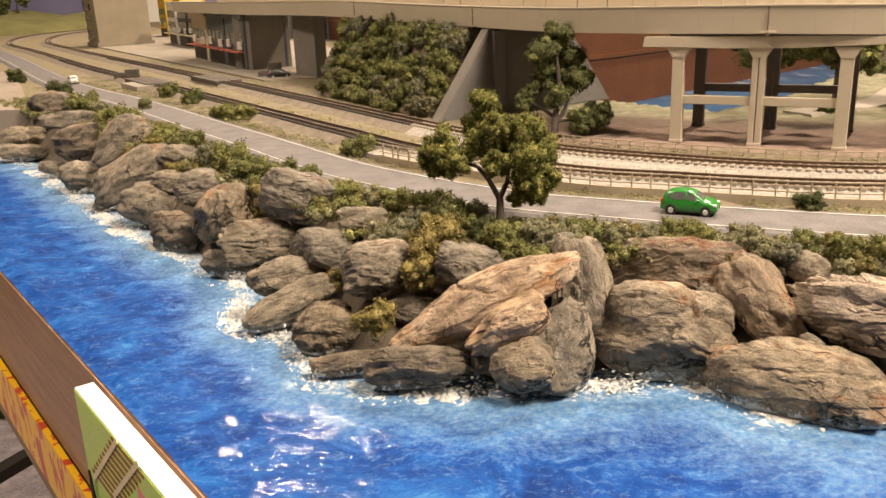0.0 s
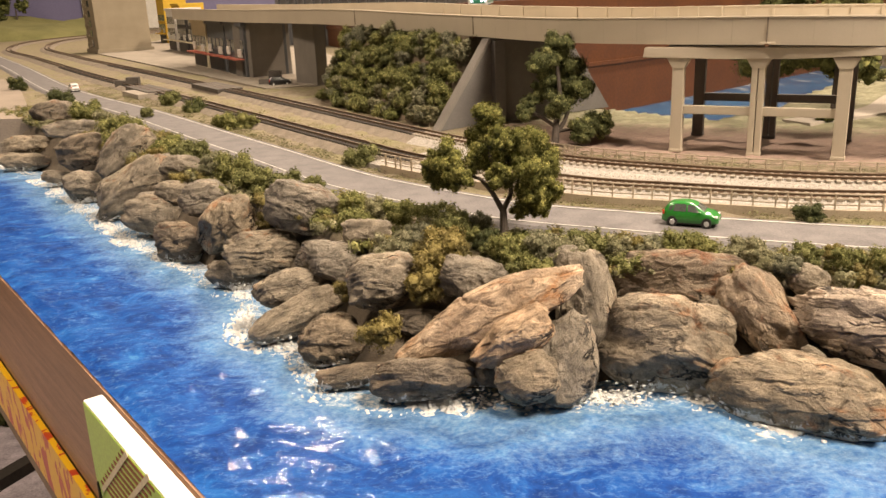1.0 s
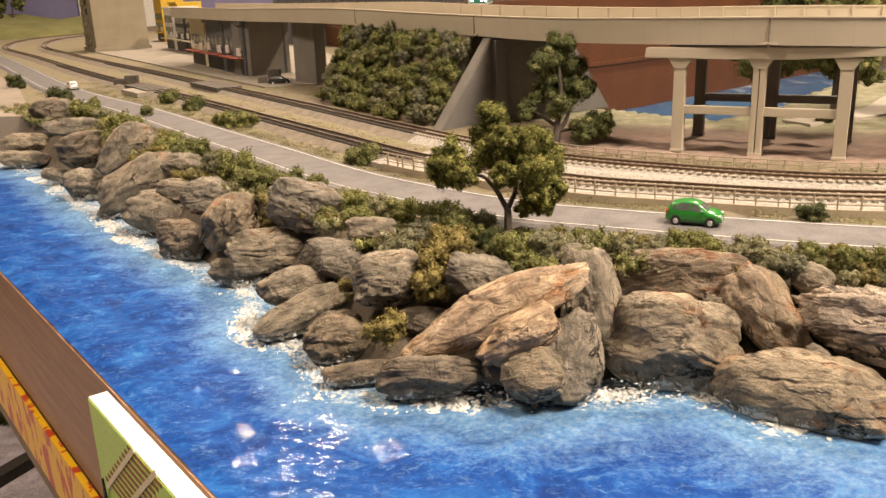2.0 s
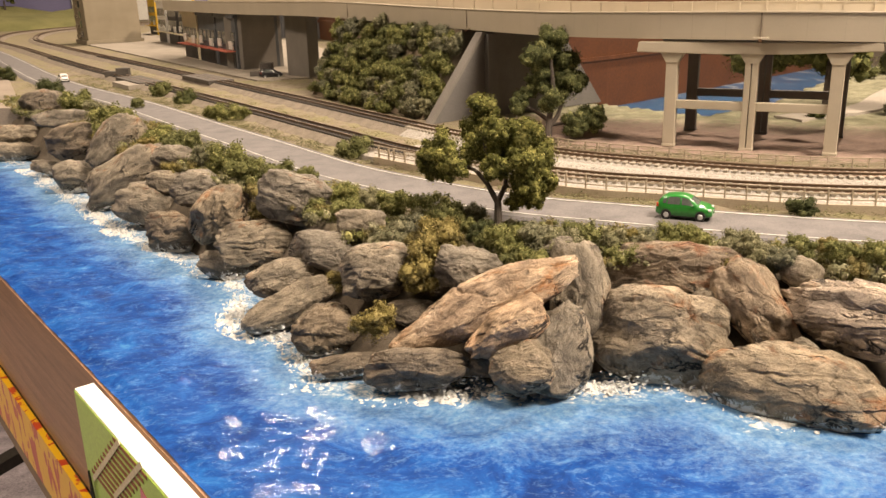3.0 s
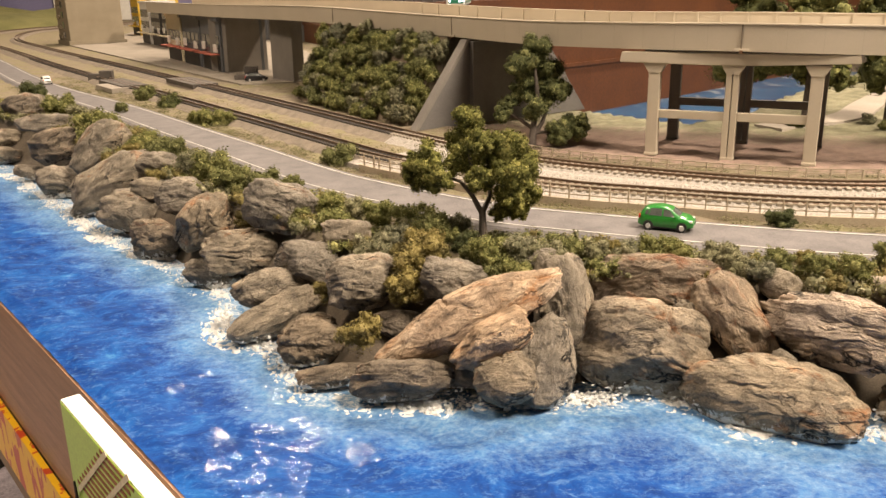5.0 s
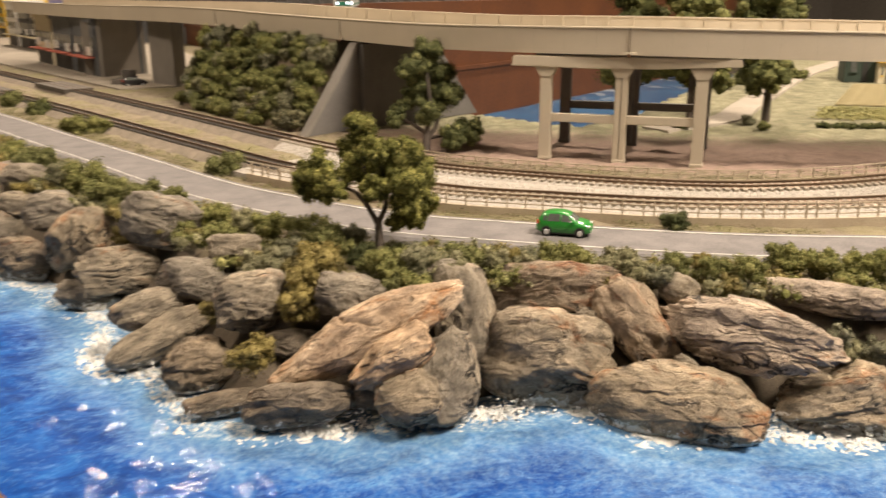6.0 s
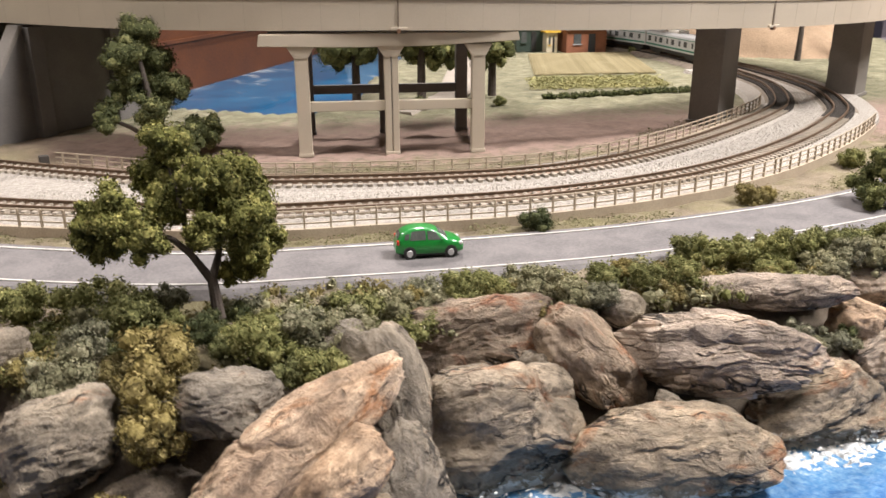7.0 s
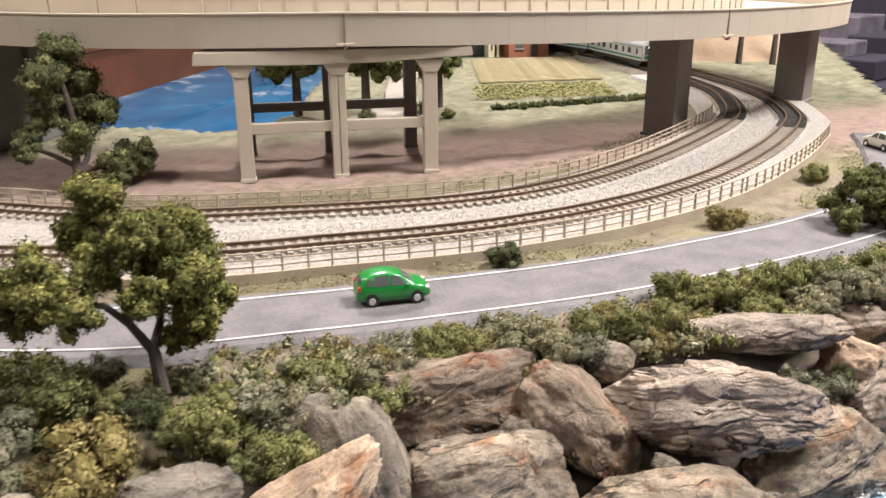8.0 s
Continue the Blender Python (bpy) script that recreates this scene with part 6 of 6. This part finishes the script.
def shop(m, w, h, wall, awning, label):
    t = thing("shop_building", label, "shop", m, "shops by the viaduct")
    part("wall", boxed(0, w, 0, 0.06, -0.001, h, 0.0004), wall, t)
    part("shopfront", boxed(w * 0.08, w * 0.92, -0.001, 0.0005, 0.002, 0.022), SHOP_DARK, t)
    for k in range(2):
        part("awning", prism([(w * (0.06 + 0.48 * k), 0.024), (w * (0.06 + 0.48 * k), 0.0255), (w * (0.46 + 0.48 * k), 0.0255), (w * (0.46 + 0.48 * k), 0.024)], -0.014, 0.0002), awning, t)
    for floor_z in (0.034, 0.058):
        if floor_z + 0.016 < h:
            for k in range(4):
                x = w * (0.08 + 0.23 * k)
                win = part("window", boxed(x, x + w * 0.17, -0.0008, 0.0005, floor_z, floor_z + 0.016), GLASS, t)
                part("sill", boxed(x - 0.0005, x + w * 0.17 + 0.0005, -0.0022, 0.0005, floor_z - 0.0018, floor_z), wall, win)
    part("sign", boxed(w * 0.1, w * 0.28, -0.003, -0.001, 0.029, 0.040, 0.0002), SIGN, t, "white shop sign")
    part("sign", boxed(w * 0.70, w * 0.9, -0.003, -0.001, 0.027, 0.038, 0.0002), SIGN, t, "white shop sign")
    part("cornice", boxed(-0.001, w + 0.001, -0.003, 0.06, h - 0.003, h + 0.002, 0.0003), wall, t)
    return t


FX = Vector((0.456, -0.89))
for x, y, w, h, wall, awning, label in ((-0.300, 1.268, 0.10, 0.072, SHOP_GREY, AWNING_RED, "grey model shop with white signs under the viaduct"),
                                        (-0.352, 1.370, 0.105, 0.073, SHOP_GREY, AWNING_RED, "grey model shop with red awnings under the viaduct"),
                                        (-0.403, 1.470, 0.10, 0.073, CREAM, AWNING_RED, "cream and red model shop beside the grey shops"),
                                        (-0.500, 1.80, 0.10, 0.085, SHOP_DARK, CREAM, "dark model shop with cream awning"),
                                        (-0.548, 1.893, 0.09, 0.085, SHOP_DARK, CREAM, "dark model shop with pale sign"),
                                        (-0.598, 1.988, 0.09, 0.09, WHITE_PL, CREAM, "white model shop beside the plaza"),
                                        (-0.66, 2.25, 0.10, 0.10, YELLOW, AWNING_RED, "yellow model shop with red awnings"),
                                        (-0.75, 2.42, 0.10, 0.12, YELLOW, YELLOW, "yellow model building at the plaza's end")):
    shop(plan_frame(x, y, FX.x, FX.y), w, h, wall, awning, label)
PLAZA = surface("plaza_concrete", (0.20, 0.172, 0.135), (0.31, 0.275, 0.225), 25, 700, 0.9, 0.2, 0.0004)
tagged(part("plaza", slab([(-0.74, 1.93), (-0.20, 1.02), (-0.10, 1.05), (-0.12, 1.3), (-0.35, 2.3), (-0.8, 2.6)], -0.002, 0.0011), PLAZA), "worn grey-beige concrete plaza in front of the shops", "pavement", kind="structure")

# level crossing
DECKING = surface("crossing_plank", (0.045, 0.038, 0.032), (0.10, 0.086, 0.072), 120, 900, 0.8)
crossing = thing("level_crossing", "weathered plank level crossing over the tracks", "level crossing")
for rail in (RAIL_A, RAIL_B):
    centre = offset(rail, 0.0045)
    stretch = centre[(centre[:, 1] > 0.985) & (centre[:, 1] < 1.075) & (centre[:, 0] < 0)]
    for lo, hi in ((-0.0150, -0.0056), (-0.0036, 0.0036), (0.0056, 0.0150)):
        part("plank", sweep("plank", stretch, [(hi, 0.001), (hi, 0.0058), (lo, 0.0058), (lo, 0.001)], DECKING), None, crossing)
for x, y, h in ((-0.405, 1.115, 0.009), (-0.385, 1.10, 0.014), (-0.20, 1.09, 0.016), (-0.21, 1.075, 0.007)):
    tagged(part("crossing_box", boxed(x - 0.008, x + 0.008, y - 0.005, y + 0.005, -0.001, h, 0.0005), DECKING), "small brown crossing equipment box by the tracks", "equipment box", "crossing boxes")
tagged(part("ramp", slab([(-0.372, 1.02), (-0.335, 0.965), (-0.31, 0.99), (-0.345, 1.045)], -0.001, 0.0045), PATH_MAT), "pale concrete ramp up to the level crossing", "ramp")

# far hill, backdrop wall and posters
mound("hill", -1.75, 3.35, 0.62, 0.45, 0.085, surface("hill_turf", (0.10, 0.105, 0.035), (0.23, 0.215, 0.085), 12, 300, 0.95, 0.6, 0.002), "olive grassy hill at the layout's far corner", 8)
for x, y, s in ((-1.62, 3.45, 1.6), (-1.95, 3.4, 2.0)):
    rng = np.random.default_rng(int(-x * 100))
    lobes = [(rng.uniform(-0.03, 0.03) * s, rng.uniform(-0.03, 0.03) * s, (0.06 + 0.012 * k) * s, 0.017 * s) for k in range(8)]
    tree(x, y, lobes, [((0, 0, 0.0), (0, 0, 0.1), 0.005, 0.003)], LEAF_DARK, "tall dark model tree on the far hill", 3000, 0.0035, 50)
VIOLET = surface("violet_panel", (0.16, 0.15, 0.27), (0.22, 0.21, 0.36), 6, 200, 0.7)
tagged(part("backdrop_panel", boxed(-2.4, -0.6, 3.95, 3.99, -0.02, 0.9), VIOLET), "violet-blue display panel behind the layout", "panel")
tagged(part("poster", boxed(-1.55, -1.22, 3.935, 3.947, 0.0, 0.5, 0.001), SIGN), "white poster on the violet panel", "poster")

# ---- beach corner with boat ----
BEACH = surface("grey_beach", (0.20, 0.165, 0.13), (0.30, 0.25, 0.20), 20, 700, 0.9)
tagged(part("slipway", slab([(-0.75, 1.10), (-0.50, 0.83), (-0.39, 0.82), (-0.53, 1.10), (-0.66, 1.32)], -0.05, 0.0012), BEACH), "grey concrete slipway beside the rocks", "slipway")
boat = thing("boat", "small boat with yellow rim at the slipway", "boat", plan_frame(-0.50, 0.905, 0.9, -0.3, -0.033))
part("hull", prism([(-0.03, 0.012), (-0.026, 0.0), (0.022, 0.0), (0.036, 0.013)], 0.02, 0.001), SHOP_DARK, boat)
part("rim", boxed(-0.031, 0.034, -0.001, 0.021, 0.012, 0.0145, 0.0006), YELLOW, boat, "yellow rim")

# ---- cards on the table's rim ----
def flame_material():
    m, t, b = nodes_of("flame_print")
    n = grain(t, 120, 3, 0.5, (1, 1, 0.4), 0.6)
    col = ramp(t, n, [(0.0, (0.75, 0.42, 0.01)), (0.53, (0.78, 0.45, 0.015)), (0.56, (0.5, 0.05, 0.012)), (1.0, (0.42, 0.03, 0.01))])
    t.links.new(col, b.inputs["Base Color"])
    b.inputs["Roughness"].default_value = 0.4
    return m


tagged(edge_board("banner", 0.0015, 0.0046, -0.1405, -0.1048, flame_material(), "yellow printed banner with red flames under the rim"), category="banner")
GREEN_CARD = surface("green_print", (0.34, 0.56, 0.055), (0.42, 0.64, 0.09), 30, 900, 0.35, 0)
PINK_CARD = surface("pink_print", (0.6, 0.08, 0.14), (0.7, 0.12, 0.2), 60, 900, 0.35, 0)
CARD_WHITE = surface("card_white", (0.80, 0.79, 0.74), (0.87, 0.86, 0.82), 60, 900, 0.4, 0)
holder_at = EDGE_A + ALONG * 0.826
holder = thing("leaflet_box", "white-topped green printed leaflet box fixed to the rim", "leaflet box", plan_frame(holder_at.x, holder_at.y, ALONG.x, ALONG.y))
part("box", boxed(0.0, 0.22, -0.0112, -0.0045, -0.13, -0.0318, 0.0003), CARD_WHITE, holder)
part("printed_face", boxed(0.0003, 0.2197, -0.0115, -0.0112, -0.13, -0.0325), GREEN_CARD, holder, "lime green printed face")
for k in range(10):
    z = -0.0335 - 0.0031 * k
    x = 0.0505 + 1.243 * (z + 0.0308)
    part("print_bar", boxed(max(0.002, x - 0.005), x + 0.025, -0.0117, -0.0115, z - 0.0007, z + 0.0007), TERRACOTTA, holder)
for x, z, half in ((0.0287, -0.0480, 0.0265), (0.0512, -0.0447, 0.0235)):
    o = part("print_rule", boxed(-half, half, -0.0119, -0.0117, -0.0010, 0.0010), CREAM, holder)
    o.location, o.rotation_euler = (x, 0, z), (0, radians(-39), 0)
part("print_block", prism([(0.064, -0.040), (0.092, -0.050), (0.092, -0.085), (0.060, -0.085)], 0.0002), PINK_CARD, holder).location.y = -0.0117
part("wire_clip", tube(tube(bmesh.new(), (0.006, -0.0125, -0.062), (0.004, -0.0125, -0.085), 0.0004, 0.0004), (0.006, -0.0125, -0.062), (0.010, -0.0125, -0.085), 0.0004, 0.0004), TRIM, holder, "bent black wire clip")
LOWER = surface("lower_scenery", (0.12, 0.115, 0.12), (0.62, 0.55, 0.60), 30, 300, 0.9)
tagged(part("lower_table", boxed(-1.6, -0.30, -0.4, 1.42, -0.52, -0.50), LOWER), "dark lower display table beside the layout", "table")
ring = curve_through([(-0.72, 0.70), (-0.64, 0.88), (-0.575, 1.02), (-0.545, 1.06), (-0.48, 1.11), (-0.40, 1.14)], 0.01)
tagged(new("lower_track", sweep("lower_track", ring, [(0.014, -0.502), (0.011, -0.486), (-0.011, -0.486), (-0.014, -0.502)], SLEEPER)), "dark curved track on the lower table", "railway track")

for x, y, r in ((-0.66, 1.16, 0.03), (-0.63, 1.20, 0.026), (-0.70, 1.20, 0.034), (-0.67, 1.26, 0.03)):
    tagged(bush("dark", x, y, -0.492, r, 0.8), "dark green foam bush on the lower table")

# ---- foam along the rocks ----
FOAM = surface("white_foam", (0.30, 0.38, 0.44), (0.76, 0.73, 0.67), 260, 2200, 0.35, 0.6, 0.0006)


def make_foam():
    """Thin frothy gel strings along the shore: the sheet dips under the water wherever the foam breaks off."""
    line = curve_through([tuple(q) for q in SHORE[(SHORE[:, 0] > -0.50) & (SHORE[:, 0] < 0.36)][::4]], 0.0008)
    side = sideways(line)
    wide = np.linspace(-0.0090, 0.0045, 28)
    n, k = len(line), len(wide)
    wander = 0.0030 * fbm(np.c_[line * 45, 0 * line[:, :1]], 31, 3)
    off = wide[None, :] + wander[:, None]
    p = line[:, None, :] + side[:, None, :] * off[..., None]
    flat = p.reshape(-1, 2)
    strings = 1 - np.abs(fbm(np.c_[flat * 420, 0 * flat[:, :1]], 33, 4)).reshape(n, k) * 2.6
    patch = fbm(np.c_[flat * 55, 0 * flat[:, :1]], 35, 3).reshape(n, k)
    grit = fbm(np.c_[flat * 900, 0 * flat[:, :1]], 37, 2).reshape(n, k)
    crest = np.exp(-((wide[None, :] + 0.0005) / 0.0042) ** 2)
    z = WATER_Z - 0.0017 + 0.0008 * crest + 0.0011 * np.clip(strings, -0.5, 1) + 0.0012 * patch + 0.0002 + 0.0007 * grit + 0.16 * np.clip(off, 0, 1)
    z[:, 0], z[:, -1] = WATER_Z - 0.004, WATER_Z - 0.004
    i, j = np.meshgrid(np.arange(n - 1), np.arange(k - 1), indexing="ij")
    q = i * k + j
    f = np.stack([q, q + k, q + k + 1, q + 1], -1).reshape(-1, 4)
    return tagged(new("foam", mesh_of("foam", np.c_[flat, z.reshape(-1)], f, FOAM, True)), "white painted foam and splashes along the rocks", "foam", kind="stuff")


make_foam()


def make_splashes():
    """Licks and beads of white gel thrown up where the water meets the rocks."""
    rng = np.random.default_rng(83)
    bm = bmesh.new()
    bmesh.ops.create_icosphere(bm, subdivisions=1, radius=1)
    bm.verts.index_update()
    ball = np.array([q.co for q in bm.verts])
    tris = np.array([[q.index for q in g.verts] for g in bm.faces])
    bm.free()
    line = SHORE[(SHORE[:, 0] > -0.48) & (SHORE[:, 0] < 0.30)]
    left = sideways(line)
    burst = fbm(np.c_[line * 38, 0 * line[:, :1]], 91, 3)
    verts, faces = [], []
    for n in range(4200):
        k = int(rng.integers(len(line)))
        if burst[k] < rng.uniform(-0.45, 0.5):
            continue
        lift = rng.uniform(0, 1) ** 3
        out = rng.normal(0.0005, 0.0028) + 0.002 * lift
        c = np.r_[line[k] + left[k] * out + rng.normal(0, 0.0012, 2), WATER_Z + 0.0004 + 0.0055 * lift]
        r = rng.uniform(0.00014, 0.00036) * (1 - 0.35 * lift)
        tall = rng.uniform(0.6, 2.4)
        v = ball * (1 + 0.45 * fbm(ball * 1.7 + rng.uniform(0, 60, 3), 3, 2))[:, None] * np.array([r * rng.uniform(0.7, 1.5), r, r * tall])
        v[:, :2] += np.array([left[k][1], -left[k][0]]) * (v[:, :1] * rng.uniform(0.6, 2.4)) + left[k] * (v[:, 2:] * rng.uniform(-0.2, 1.0)) + np.array([-left[k][1], left[k][0]]) * (v[:, 2:] * rng.normal(0, 0.5))
        verts.append(v + c)
        faces.append(tris + 12 * len(faces))
    me = mesh_of("splash", np.concatenate(verts), np.concatenate(faces), SPRAY, True)
    return tagged(new("splash", me), "white gel splashes where waves break on the rocks", "splash", kind="stuff")


SPRAY = surface("white_spray", (0.55, 0.57, 0.57), (0.82, 0.80, 0.75), 300, 2200, 0.3, 0.3, 0.0004)
make_splashes()

# ---- the table under the layout, and what stands beyond it ----
TABLE = surface("table_ply", (0.16, 0.11, 0.07), (0.24, 0.17, 0.11), 12, 300, 0.7)
rim_a, rim_b = EDGE_A + ALONG * 1.68, EDGE_A - ALONG * 3.28
table = thing("layout_table", "plywood table carrying the model layout", "table")
part("top", slab([(rim_a.x, rim_a.y), (1.15, rim_a.y), (1.15, 4.4), (rim_b.x, 4.4), (rim_b.x, rim_b.y)], -0.165, -0.13), TABLE, table)
for x, y in ((0.35, 0.0), (1.05, 0.0), (1.05, 2.2), (1.05, 4.2), (-0.15, 1.3), (-1.0, 4.2), (-2.4, 4.2), (-1.6, 2.7)):
    part("leg", boxed(x - 0.03, x + 0.03, y - 0.03, y + 0.03, -0.9, -0.165, 0.003), TABLE, table)
for name, dims in (("apron", (1.14, 1.15, 0.75, 4.4, -0.13, -0.003)), ("apron", (-2.6, 1.14, 4.39, 4.4, -0.13, -0.002))):
    part(name, boxed(*dims), TABLE, table)
VIOLET_DARK = surface("dark_violet_cloth", (0.006, 0.005, 0.010), (0.020, 0.016, 0.030), 8, 200, 0.8)
bench = thing("display_bench", "dark violet covered bench beyond the layout", "bench")
part("body", boxed(1.17, 2.3, 0.35, 1.8, -0.9, -0.06, 0.01), VIOLET_DARK, bench)
PALE_CARD = surface("pale_carton", (0.03, 0.025, 0.035), (0.16, 0.14, 0.16), 30, 300, 0.6)
for x, y, w, h, m in ((1.20, 0.66, 0.10, 0.03, VIOLET_DARK), (1.22, 0.715, 0.07, 0.05, PALE_CARD), (1.36, 0.70, 0.14, 0.05, VIOLET_DARK), (1.42, 0.79, 0.10, 0.075, PALE_CARD), (1.40, 0.92, 0.2, 0.06, VIOLET_DARK), (1.70, 0.86, 0.16, 0.12, VIOLET_DARK), (1.62, 1.05, 0.2, 0.14, PALE_CARD), (1.95, 1.2, 0.2, 0.2, VIOLET_DARK)):
    tagged(part("carton", boxed(x, x + w, y, y + 0.08, -0.06, -0.06 + h, 0.003), m), "dim violet-grey storage carton on the dark bench", "carton", "cartons")
